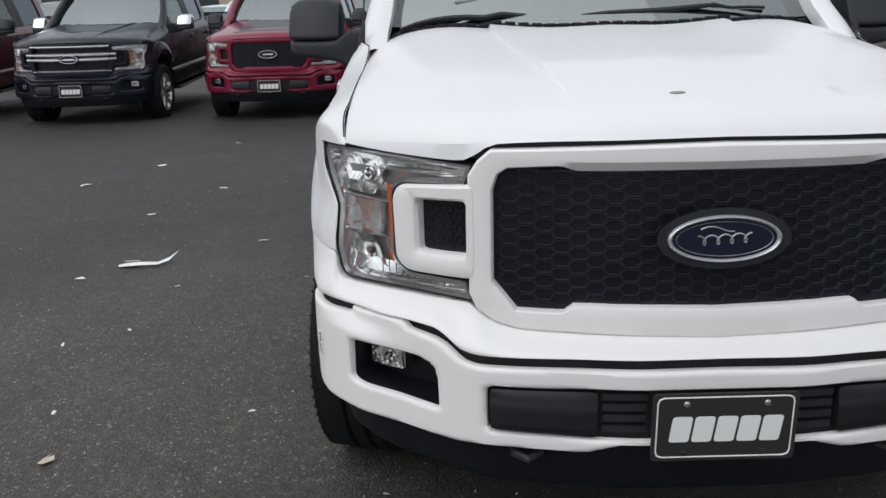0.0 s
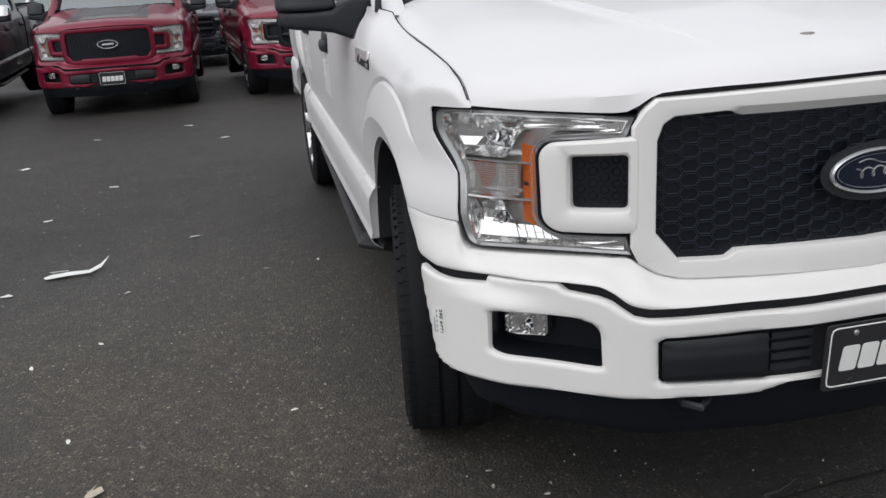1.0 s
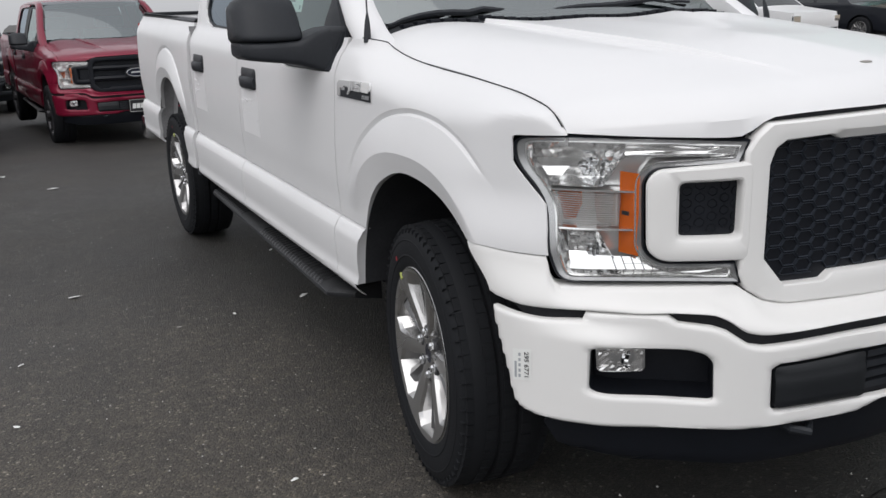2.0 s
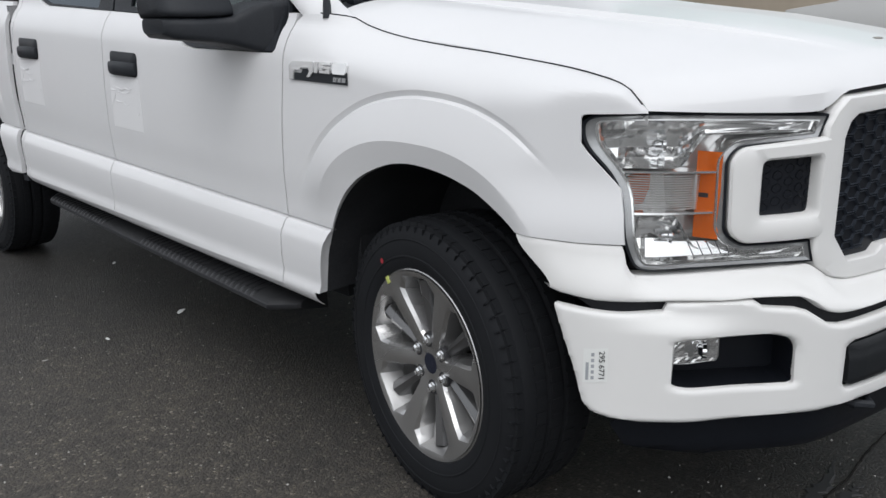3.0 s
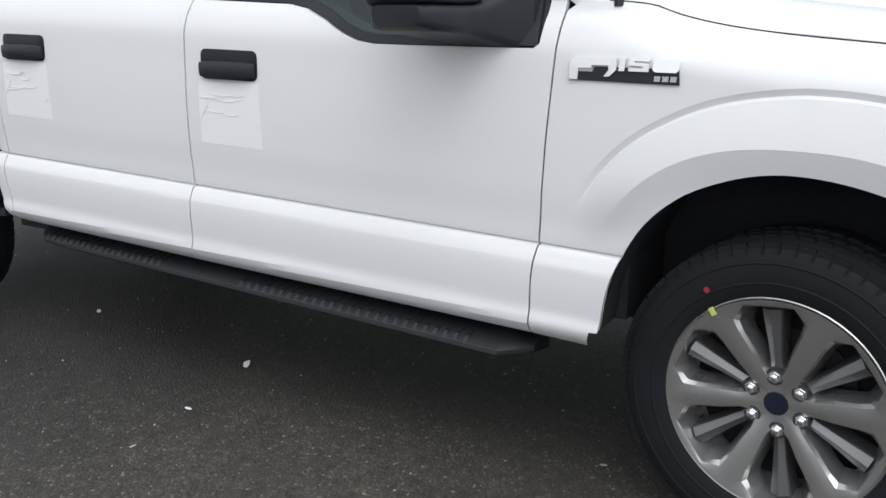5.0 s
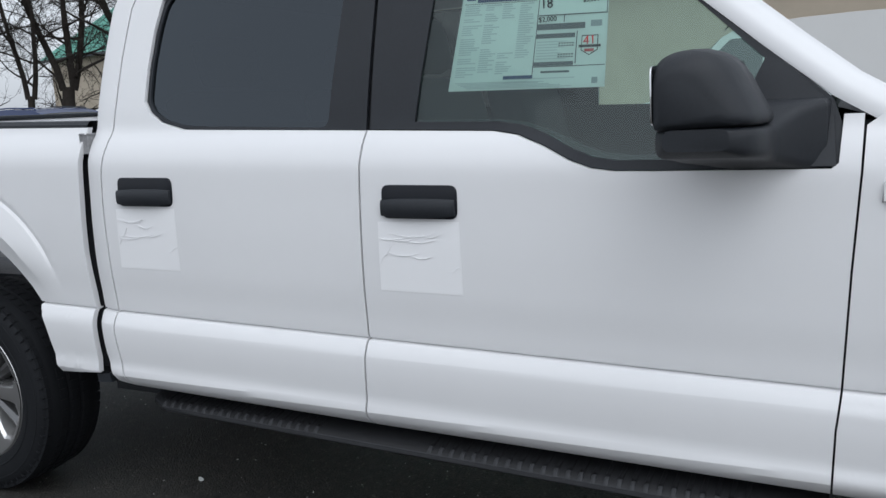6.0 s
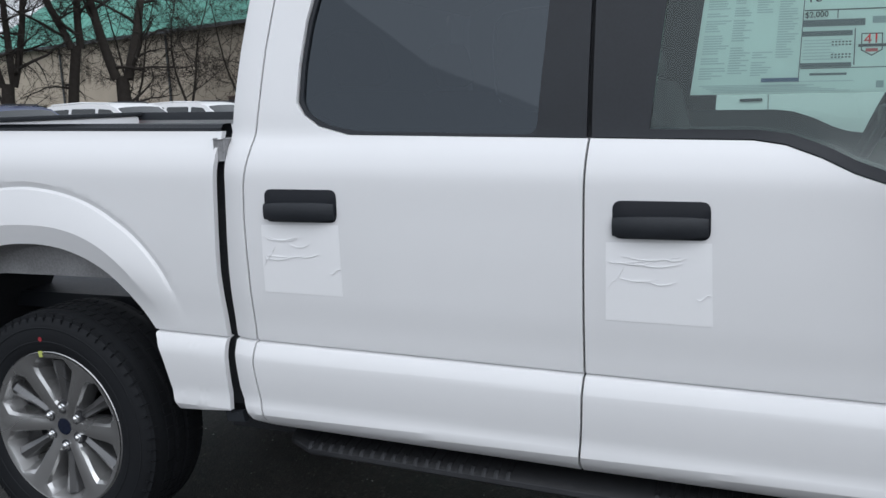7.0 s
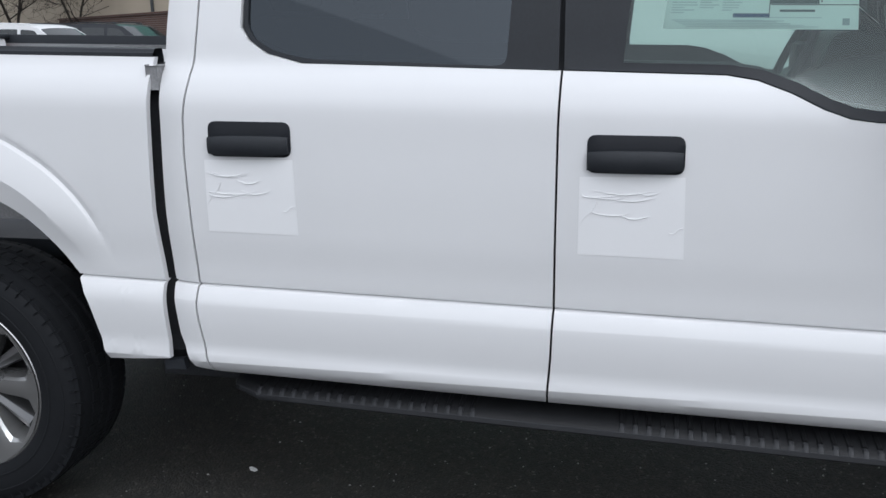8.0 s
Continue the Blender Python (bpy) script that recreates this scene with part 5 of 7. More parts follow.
                    part("insert_cell", ring(mirrored(hx, s), mirrored(ins, s), 6, [(0, -0.0225), (0.3, -0.0205), (1, -0.0225)], grille_lift), GRILLE_BLACK, loop)

    # grille centre
    back_z = both([(0, 1.108), (-0.50, 1.115), (-0.515, 1.05), (-0.515, 0.83), (-0.46, 0.76), (0, 0.77)])
    part("grille_backing", sheet(back_z, lambda x, z, h: grille_lift(x, z, h - (0.016 if grille == "mesh" else 0.045)), 0.06, 0.0), GRILLE_BLACK, truck)
    if grille == "mesh":
        bm = bmesh.new()
        px, pz = 0.0392, 0.0334
        inside = lambda x, z: abs(x) < 0.512 and 0.772 < z < 1.108 and abs(x) < 0.507 - max(0.0, 0.838 - z) * 0.85 and abs(x) < 0.507 - max(0.0, z - 1.06) * 0.6 and (abs(x) > 0.352 or 0.787 < z < 1.097)
        for k in range(-13, 14):
            for j in range(12):
                x, z = k * px, 0.770 + j * pz + (pz / 2 if k % 2 else 0)
                hx = [(x + a, z + b) for a, b in ((0.0236, 0.0), (0.0138, 0.0150), (-0.0138, 0.0150), (-0.0236, 0.0), (-0.0138, -0.0150), (0.0138, -0.0150))]
                if not all(inside(*q) for q in hx):
                    hx = [(min(max(q[0], -0.505), 0.505), min(max(q[1], 0.783), 1.095)) for q in hx]
                    if not all(inside(q[0] * 0.985, q[1]) for q in hx):
                        continue
                ins = [(x + (q[0] - x) * 0.93, z + (q[1] - z) * 0.90) for q in hx]
                rows = [[grille_lift(a[0] + (b[0] - a[0]) * sh, a[1] + (b[1] - a[1]) * sh, h) for a, b in zip(hx, ins)] for sh, h in ((0, -0.0145), (0.15, -0.0105), (0.85, -0.0105), (1, -0.0125), (1.6, -0.020))]
                grid_mesh(rows, bm, wrap=True)
        part("grille_mesh", bm, GRILLE_MESH, truck, "black honeycomb grille", smooth=False)
    else:
        mat = SILVER if grille == "silver" else GRILLE_BLACK
        for z0, z1 in ((1.095, 1.135), (0.985, 1.032), (0.918, 0.968), (0.770, 0.802)) if grille == "silver" else ((0.985, 1.055), (0.855, 0.925)):
            wide, out = (0.60, 0.016) if grille == "silver" and 0.9 < z0 < 1.05 else (0.53, 0.016 if grille == "silver" else 0.0)
            xs = np.linspace(-wide, wide, 24)
            bm = grid_mesh([[grille_lift(x, z, h + out) for x in xs] for z, h in ((z0, -0.04), (z0 + 0.008, 0.0), ((z0 + z1) / 2, 0.014), (z1 - 0.008, 0.0), (z1, -0.04))])
            part("grille_bar", bm, mat, truck, angle=45)

    # emblem
    def ellipse(a, b, n=48, z0=0.949):
        return [(a * math.cos(2 * math.pi * k / n), z0 + b * math.sin(2 * math.pi * k / n)) for k in range(n)]
    flat = lambda x, z, h: Vector((x, -0.005 - h, z))
    emblem = part("emblem", prism(ellipse(0.149, 0.070), flat, 0.004), PLASTIC, truck, "oval emblem with a chrome rim")
    part("emblem_rim", ring(ellipse(0.1275, 0.0545), ellipse(0.1160, 0.0455), 48, [(0, 0.0), (0.1, 0.010), (0.45, 0.014), (0.9, 0.009), (1, 0.004)], flat), SILVER if detail else BADGE_CHROME, emblem)
    part("emblem_face", prism(ellipse(0.1155, 0.0455), flat, 0.007), OVAL_BLUE, emblem, "dark blue oval")
    if not detail:
        part("emblem_stroke", prism(rounded([(-0.070, 0.940), (0.070, 0.944), (0.075, 0.962), (-0.064, 0.958)], 0.006), flat, 0.010), BADGE_CHROME, emblem, "bright stroke")
    if detail:
        part("emblem_line", ring(ellipse(0.1085, 0.0400), ellipse(0.1068, 0.0386), 48, [(0, 0.007), (0.5, 0.0085), (1, 0.007)], flat), SILVER, emblem)
        wave = [(-0.060 + 0.120 * u + 0.009 * math.sin(u * 25), 0.946 + 0.011 * math.cos(u * 25) + 0.006 * u) for u in np.linspace(0, 1, 70)]
        part("emblem_stroke", tube([flat(x, z, 0.0085) for x, z in wave], 0.0019, 6), STEEL, emblem, "silver flowing stroke")
        part("emblem_stroke", tube([flat(-0.055 + 0.075 * u, 0.972 + 0.006 * math.sin(u * 5), 0.0085) for u in np.linspace(0, 1, 14)], 0.0018, 6), STEEL, emblem)

    # headlights
    for s in (-1, 1):
        o = rounded(mirrored(HEAD_OUT, s), [0, 0, 0.025, 0.03, 0.05, 0.03, 0.025, 0], 5, closed=False)
        q = rounded(mirrored(HEAD_IN, s), [0, 0.03, 0.02, 0.02, 0.03, 0], 5, closed=False)
        outline = o + q
        # an outline set inwards, by moving each corner along its sides' normals
        def inset(pts, d):
            a = np.array(pts)
            area = sum(a[k - 1][0] * a[k][1] - a[k][0] * a[k - 1][1] for k in range(len(a)))
            out = []
            for k in range(len(a)):
                e0, e1 = a[k] - a[k - 1], a[(k + 1) % len(a)] - a[k]
                n0, n1 = [np.array([-e[1], e[0]]) / (np.hypot(*e) + 1e-9) for e in (e0, e1)]
                n = n0 + n1
                n = n / max(0.35, float(n @ n) / 2)
                out.append(tuple(a[k] + n * d * (1 if area > 0 else -1)))
            return out
        head = part("headlight", sheet(outline, lambda x, z, h: head_lift(x, z, h - 0.072), 0.05, 0.0), LAMP_SATIN, truck, "clear halogen headlight with an amber side strip")
        i1, i2, i3 = inset(outline, 0.0045), inset(outline, 0.0125), inset(outline, 0.0155)
        rows = [[head_lift(a[0], a[1], h) for a in pts] for pts, h in ((outline, -0.07), (outline, -0.003), (inset(outline, 0.002), 0.0005), (i1, -0.001), (i1, -0.004))]
        part("bezel", grid_mesh(rows, wrap=True), GRILLE_BLACK, head, "black seal round the lens")
        rows = [[head_lift(a[0], a[1], h) for a in pts] for pts, h in ((i1, -0.004), (i2, -0.009))]
        part("lamp_gutter", grid_mesh(rows, wrap=True), SMOKED_GREY, head, "smoky grey edge of the lens")
        rows = [[head_lift(a[0], a[1], h) for a in pts] for pts, h in ((i2, -0.009), (inset(outline, 0.0130), -0.006), (i3, -0.006), (inset(outline, 0.0165), -0.010), (inset(outline, 0.0185), -0.070))]
        part("lamp_frame", grid_mesh(rows, wrap=True), LAMP_SILVER, head, angle=30)
        lens = part("lens", sheet(inset(outline, 0.004), lambda x, z, h: head_lift(x, z, h - 0.002), 0.05, 0.0), LENS, head, "clear lens")
        lens.visible_shadow = False
        # satin bowls, upper and lower, each running out inwards to a narrow arm
        for upper in (True, False):
            cols, nz = (40, 5) if detail else (14, 3)
            rng = random.Random(3 + upper)
            flutes = [rng.uniform(-1, 1) for _ in range(cols + 1)]
            rows = []
            for j in range(nz + 1):
                row = []
                for k in range(cols + 1):
                    u, v = k / cols, j / nz
                    outer_x = -0.918 if upper else -0.862
                    x = outer_x + (-0.566 - outer_x) * u
                    narrow = min(1.0, max(0.0, (x + 0.818) / 0.045))
                    narrow = narrow * narrow * (3 - 2 * narrow)
                    lo, hi = (0.998 + 0.074 * narrow, 1.101) if upper else (0.793, 0.898 - 0.078 * narrow)
                    mid = (x + 0.842) / 0.072
                    deep = 0.052 * (1 - narrow) * max(0.1, 1 - 0.6 * mid * mid) + 0.022 * narrow * (1 - 0.7 * u)
                    h = -0.017 - deep * (1 - abs(2 * v - 1) ** 2.2 * 0.8)
                    # pressed facets, in uneven upright flutes
                    h += (1 - narrow) * (0.0011 * flutes[k] + 0.0004 * rng.uniform(-1, 1)) + narrow * 0.0003 * flutes[k]
                    row.append(head_lift(-s * x, lo + (hi - lo) * v, h))
                rows.append(row)
            bowl = part("reflector", grid_mesh(rows), LAMP_SILVER if detail else LAMP_SATIN, head, "faceted bright reflector bowl", smooth=not detail, angle=40)
            if not detail:
                continue
            zc = 1.048 if upper else 0.848
            bm = lathe([(0.0, -0.016), (0.007, -0.015), (0.011, -0.008), (0.011, 0.004), (0.017, 0.007), (0.018, 0.014)], 20)
            bm.transform(Matrix.Translation(head_lift(-s * (-0.845 if upper else -0.820), zc, -0.042)) @ Matrix.Rotation(radians(90 - s * 35 + 180), 4, "Z"))
            part("bulb_holder", bm, CHROME, bowl)
            part("arm_wedge", prism(mirrored([(-0.630, 1.083), (-0.580, 1.075), (-0.568, 1.098)] if upper else [(-0.665, 0.790), (-0.572, 0.790), (-0.580, 0.812)], s), lambda x, z, h: head_lift(x, z, h - 0.022), 0.003), LAMP_SILVER, bowl, "bright end of the arm")
        if detail:
            # slanted dark grooves between the bright flutes of the lower arm
            band = grid_mesh([[head_lift(-s * (-0.850 + 0.235 * u), 0.838 - 0.012 * u - (0.034 - 0.016 * u) * (1 - v), -0.020 - 0.012 * v) for u in np.linspace(0, 1, 24)] for v in (0, 0.5, 1)])
            flute = part("flute_band", band, LAMP_SILVER, head, "bright fluted band")
            for k in range(12):
                u = 0.26 + 0.062 * k
                pts = [(-0.850 + 0.235 * (u + 0.035 * (1 - w)), 0.838 - 0.012 * u - (0.034 - 0.016 * u) * (1 - w), -0.0195 - 0.012 * w) for w in np.linspace(0, 1, 4)]
                part("flute_groove", tube([head_lift(-s * x, z, h) for x, z, h in pts], 0.0011, 5), RIM_DARK, flute)
        # turn signal: clear ribbed lens over an amber panel painted as the bulb's reflection
        zs = np.linspace(0.908, 0.986, 27 if detail else 9)
        bm = grid_mesh([[head_lift(-s * x, z, -0.017 + (0.0016 if k % 2 else 0.0) - 0.008 * (2 * v - 1) ** 2 + 0.0022 * math.sin(v * 23)) for v, x in zip(np.linspace(0, 1, 28), np.linspace(-0.889, -0.782, 28))] for k, z in enumerate(zs)])
        signal = part("turn_signal", bm, RIB_CLEAR, head, "ribbed clear turn-signal lens", smooth=False)
        signal.visible_shadow = False
        if detail:
            bm = bmesh.new()
            for z in np.linspace(0.911, 0.983, 15):
                tube([head_lift(-s * x, z, -0.0145 - 0.008 * v * v) for v, x in zip(np.linspace(-1, 1, 12), np.linspace(-0.889, -0.782, 12))], 0.0010, 4, bm)
            part("lens_rib", bm, LAMP_SATIN, signal, "fine ribs of the lens")
        amber_panel = grid_mesh([[(-s * x, y, z) for z in (0.912, 0.93, 0.965, 0.982)] for x, y in ((-0.880, 0.398), (-0.870, 0.399), (-0.83, 0.392), (-0.80, 0.378))])
        part("amber_reflection", amber_panel, AMBER_DULL, signal, "amber panel standing in for the bulb reflection")
        wall = grid_mesh([[(-s * (-0.776 + 0.004 * math.sin(6 * k)), 0.275 + 0.013 * k, z) for k in range(9)] for z in (0.908, 0.947, 0.986)])
        part("signal_reflector", wall, LAMP_SATIN, signal, "bright reflector wall")
        for z0, z1 in ((0.900, 0.9045), (0.9895, 0.994)):
            bm = grid_mesh([[head_lift(-s * x, z, h) for x in np.linspace(-0.893, -0.758, 14)] for z, h in ((z0, -0.06), (z0, -0.012), (z1, -0.012), (z1, -0.06))])
            part("lamp_divider", bm, LAMP_SILVER, head)
        bm = grid_mesh([[(-s * x, y, z) for z in np.linspace(0.842, 1.036, 10)] for x, y in ((-0.7600, 0.287), (-0.7590, 0.283), (-0.7530, 0.256), (-0.7495, 0.238), (-0.746, 0.2335))])
        strip_part = part("amber_strip", bm, AMBER, head, "amber side marker strip")
        if detail:
            part("marker_clip", grid_mesh([[(-s * x, y, z) for z in (0.934, 0.944)] for x, y in ((-0.7592, 0.279), (-0.7548, 0.258))]), RIM_DARK, strip_part)

    # lower fascia between lights and bumper
    tops = smooth_curve([0, 0.19, 0.447, 0.505, 0.545, 0.568, 0.70, 0.823, 0.88], [0.7105, 0.7135, 0.720, 0.734, 0.759, 0.773, 0.770, 0.766, 0.766])
    feet = smooth_curve([0, 0.30, 0.55, 0.585, 0.63, 0.655, 0.714, 0.80, 0.88], [0.682, 0.679, 0.673, 0.679, 0.711, 0.7215, 0.723, 0.7165, 0.7165])
    columns = []
    for x in list(np.linspace(0, 0.50, int(14 / fine))) + list(np.linspace(0.52, 0.68, int(17 / fine))) + list(np.linspace(0.70, 0.862, int(12 / fine))):
        up, low = 0.010 * min(1.0, max(0.0, (0.57 - x) / 0.03)), -0.002
        columns.append((head_lift(-x, tops(x), up), bumper_lift(-x, feet(x), low)))
    for yt, zt, yb, zb in ((0.344, 0.771, 0.292, 0.7165), (0.351, 0.778, 0.305, 0.7165), (0.358, 0.796, 0.318, 0.7162), (0.362, 0.821, 0.330, 0.716), (0.366, 0.834, 0.345, 0.716), (0.40, 0.834, 0.362, 0.716), (0.43, 0.8335, 0.39, 0.716), (0.47, 0.8335, 0.42, 0.717), (0.51, 0.834, 0.447, 0.7185), (0.555, 0.835, 0.475, 0.721), (0.603, 0.8355, 0.503, 0.726)):
        columns.append((Vector((-side_x(yt, zt), yt, zt)), Vector((-min(NOSE_LOW(yb), side_x(yb, 0.705)), yb, zb))))
    columns = [(Vector((-t.x, t.y, t.z)), Vector((-b.x, b.y, b.z))) for t, b in columns[:0:-1]] + columns
    rows = []
    for v, deep in ((0.0, 0.05), (0.0, 0.003), (0.06, 0.0), (0.16, 0.0), (0.28, 0.0), (0.4, 0.0), (0.52, 0.0), (0.64, 0.0), (0.76, 0.0), (0.87, 0.0), (0.95, 0.001), (0.985, 0.003), (1.0, 0.007), (1.0, 0.05)):
        ease = v * v * (3 - 2 * v)
        row = []
        for t, b in columns:
            p = t.lerp(b, ease)
            p.z = t.z + (b.z - t.z) * v
            inward = Vector((-p.x, 2.0 - p.y, 0)).normalized()
            row.append(p + inward * deep)
        rows.append(row)
    part("fascia", grid_mesh(rows), bumper_paint, truck, "painted strip under the lights", angle=50)
    half = [(0, 0.684), (-0.5, 0.682), (-0.56, 0.684), (-0.62, 0.705), (-0.66, 0.722), (-0.95, 0.716), (-0.985, 0.705), (-0.96, 0.66), (-0.6, 0.64), (0, 0.64)]
    part("bumper_gap", sheet(both(half), lambda x, z, h: bumper_lift(x, z, h - 0.032), 0.02, 0.0), VOID_BLACK, truck)

    # bumper
    half = [(0, 0.655), (-0.30, 0.652), (-0.555, 0.646), (-0.585, 0.651), (-0.63, 0.684), (-0.656, 0.694), (-0.714, 0.701), (-0.732, 0.717), (-0.800, 0.7135), (-0.866, 0.7115), (-0.872, 0.693), (-0.94, 0.690), (-0.980, 0.6915), (-0.9905, 0.692), (-0.9905, 0.682), (-0.988, 0.62), (-0.984, 0.545), (-0.9795, 0.470), (-0.974, 0.450), (-0.957, 0.440), (-0.915, 0.435), (-0.75, 0.436), (-0.597, 0.441), (-0.472, 0.447), (-0.33, 0.443), (-0.295, 0.446), (-0.22, 0.468), (0, 0.470)]
    fog = rounded([(-0.874, 0.522), (-0.872, 0.632), (-0.700, 0.637), (-0.664, 0.627), (-0.649, 0.606), (-0.646, 0.512), (-0.850, 0.515)], [0.016, 0.014, 0.02, 0.02, 0.015, 0.010, 0.02], 6)
    strip = both([(0, 0.606), (-0.275, 0.606), (-0.520, 0.600), (-0.533, 0.590), (-0.531, 0.495), (-0.520, 0.483), (-0.275, 0.479), (0, 0.479)])
    # the shell is cut evenly along its curved length
    bx = np.linspace(0, 1, 400)
    by = np.array([BUMPER_PLAN(x) for x in bx])
    bs = np.r_[0, np.cumsum(np.hypot(np.diff(bx), np.diff(by)))]
    along = lambda pts: [(math.copysign(float(np.interp(abs(x), bx, bs)), x), z) for x, z in pts]
    shell_lift = lambda a, z, h: bumper_lift(math.copysign(float(np.interp(abs(a), bs, bx)), a), z, h)
    bumper = part("bumper", sheet(along(both(half)), shell_lift, (0.014 * fine, 0.007 * fine), 0.014, 0.008, [along(fog), along([(-x, z) for x, z in fog]), along(strip)]), bumper_paint, truck, "painted steel front bumper", angle=50)
    part("bumper_recess", sheet(both([(0, 0.615), (-0.55, 0.61), (-0.55, 0.47), (0, 0.47)]), lambda x, z, h: bumper_lift(x, z, h - 0.03), 0.06, 0.0), VOID_BLACK, bumper)
    for s in (-1, 1):
        M = lambda pts: mirrored(pts, s)
        part("bumper_pad", sheet(M(rounded([(-0.524, 0.592), (-0.278, 0.598), (-0.278, 0.487), (-0.522, 0.492)], 0.01, 2)), lambda x, z, h: bumper_lift(x, z, h - 0.002 + 0.006 * min(1, max(0, (0.575 - z) / 0.02))), (0.03, 0.012), 0.03, 0.006), PAD_BLACK, bumper, "black plastic bumper pad")
        for k in range(4):
            z = 0.497 + 0.027 * k
            part("louvre", sheet(M([(-0.268, z), (-0.268, z + 0.016), (-0.165, z + 0.018), (-0.165, z + 0.002)]), lambda x, z, h: bumper_lift(x, z, h - 0.010), 0.05, 0.02, 0.003), PLASTIC, bumper)
        part("fog_recess", sheet(M([(-0.91, 0.645), (-0.63, 0.645), (-0.63, 0.49), (-0.905, 0.485)]), lambda x, z, h: bumper_lift(x, z, h - 0.112), 0.05, 0.0), GRILLE_BLACK, bumper, "black fog-lamp pocket")
        deep = lambda x, z, h: bumper_lift(x, z, h)
        fo = resample(mirrored(fog, s), 60, True)
        part("fog_pocket", grid_mesh([[deep(x, z, h) for x, z in fo] for h in (-0.018, -0.120)], wrap=True), GRILLE_BLACK, bumper)
        lampo = rounded(M([(-0.868, 0.620), (-0.776, 0.622), (-0.774, 0.555), (-0.866, 0.549)]), 0.012, 4)
        fogl = part("fog_lamp", sheet(lampo, lambda x, z, h: bumper_lift(x, z, h - 0.064), 0.03, 0.03, 0.004), CHROME, bumper, "clear fog lamp")
        rng = random.Random(8)
        rows = [[bumper_lift(-s * x, z, -0.062 + rng.uniform(-0.0022, 0.0) - 0.003 * (1 - ((x + 0.821) / 0.043) ** 2)) for x in np.linspace(-0.863, -0.780, 15)] for z in np.linspace(0.555, 0.615, 9)]
        part("fog_reflector", grid_mesh(rows), LAMP_SILVER, fogl, smooth=False)
        bm = lathe([(0.0, -0.008), (0.010, -0.0065), (0.0135, 0.0), (0.0165, 0.003), (0.017, 0.012)], 18)
        bm.transform(Matrix.Translation(bumper_lift(-s * -0.816, 0.584, -0.062)) @ Matrix.Rotation(radians(90 - s * 35 + 180), 4, "Z"))
        part("fog_bulb", bm, CHROME, fogl)
    # licence plate
    tilt = lambda x, z, h: Vector((x, -0.088 - h - 0.05 * (z - 0.53), z))
    plate = part("licence_plate", prism(rounded([(-0.163, 0.447), (0.163, 0.447), (0.163, 0.617), (-0.163, 0.617)], 0.012), tilt, 0.006), INK, bumper, "black dealer plate with a white border")
    fo, fi = rounded([(-0.154, 0.455), (0.154, 0.455), (0.154, 0.610), (-0.154, 0.610)], 0.016), rounded([(-0.1505, 0.4585), (0.1505, 0.4585), (0.1505, 0.6065), (-0.1505, 0.6065)], 0.014)
    part("plate_border", ring(fo, fi, 80, [(0, 0.006), (0.2, 0.0075), (0.8, 0.0075), (1, 0.006)], tilt), LABEL_WHITE, plate)
    for k in range(5):
        x, w = -0.098 + 0.051 * k, 0.0225
        pts = [(x - w - 0.004, 0.496), (x + w - 0.004, 0.496), (x + w + 0.004, 0.560), (x - w + 0.004, 0.560)]
        part("plate_bar", prism(rounded(pts, 0.008, 3), lambda x, z, h: tilt(x, z, h + 0.006), 0.0015), LABEL_WHITE, plate, "white block")
    if detail:
        for x in (-0.088, 0.092):
            for z in (0.592, 0.468):
                bm = bmesh.new()
                bmesh.ops.create_uvsphere(bm, u_segments=10, v_segments=6, radius=0.0075, matrix=Matrix.Translation(tilt(x, z, 0.007)) @ Matrix.Diagonal((1, 0.5, 1, 1)))
                part("plate_bolt", bm, STEEL if z > 0.5 else PLASTIC, plate)
        # part-number sticker on the bumper end
        def corner(u, v, h):
            return bumper_lift(-(0.9585 + 0.020 * u), 0.530 + 0.082 * v - 0.010 * u, h + 0.001)
        st = part("sticker", grid_mesh([[corner(u, v, 0) for v in np.linspace(0, 1, 8)] for u in np.linspace(0, 1, 6)]), LABEL_WHITE, bumper, "white bar-code sticker")
        o, up, right = corner(0.30, 0.5, 0.0016), (corner(0.30, 1, 0) - corner(0.30, 0, 0)).normalized(), (corner(0, 0.5, 0) - corner(1, 0.5, 0)).normalized()
        out = (-up).cross(right).normalized()
        turn = Matrix(((-up.x, right.x, out.x, o.x), (-up.y, right.y, out.y, o.y), (-up.z, right.z, out.z, o.z), (0, 0, 0, 1)))
        part("printed_number", lettering("295 6771", 0.0185, 0.0003, turn), INK, st, "black printed number")
        for k in range(5):
            part("sticker_bar", grid_mesh([[corner(u, v, 0.0006) for v in (0.10 + 0.17 * k, 0.20 + 0.17 * k)] for u in (0.62, 0.74)]), LABEL_GREY, st)
        part("sticker_bar", grid_mesh([[corner(u, v, 0.0006) for v in (0.08, 0.6)] for u in (0.82, 0.92)]), LABEL_GREY, st)
    # lower valance and tow hooks
    half = [(0, 0.49), (-0.5, 0.47), (-0.93, 0.45), (-0.955, 0.40), (-0.93, 0.345), (-0.80, 0.315), (-0.5, 0.315), (0, 0.315)]
    part("valance", sheet(both(half), lambda x, z, h: bumper_lift(x, z, h - 0.035 - 0.25 * max(0, 0.43 - z)), (0.05 * fine, 0.02 * fine), 0.10, 0.01), GRILLE_BLACK, truck, "black plastic air dam", angle=50)
    for s in (-1, 1):
        p = bumper_lift(s * 0.44, 0.42, -0.03)
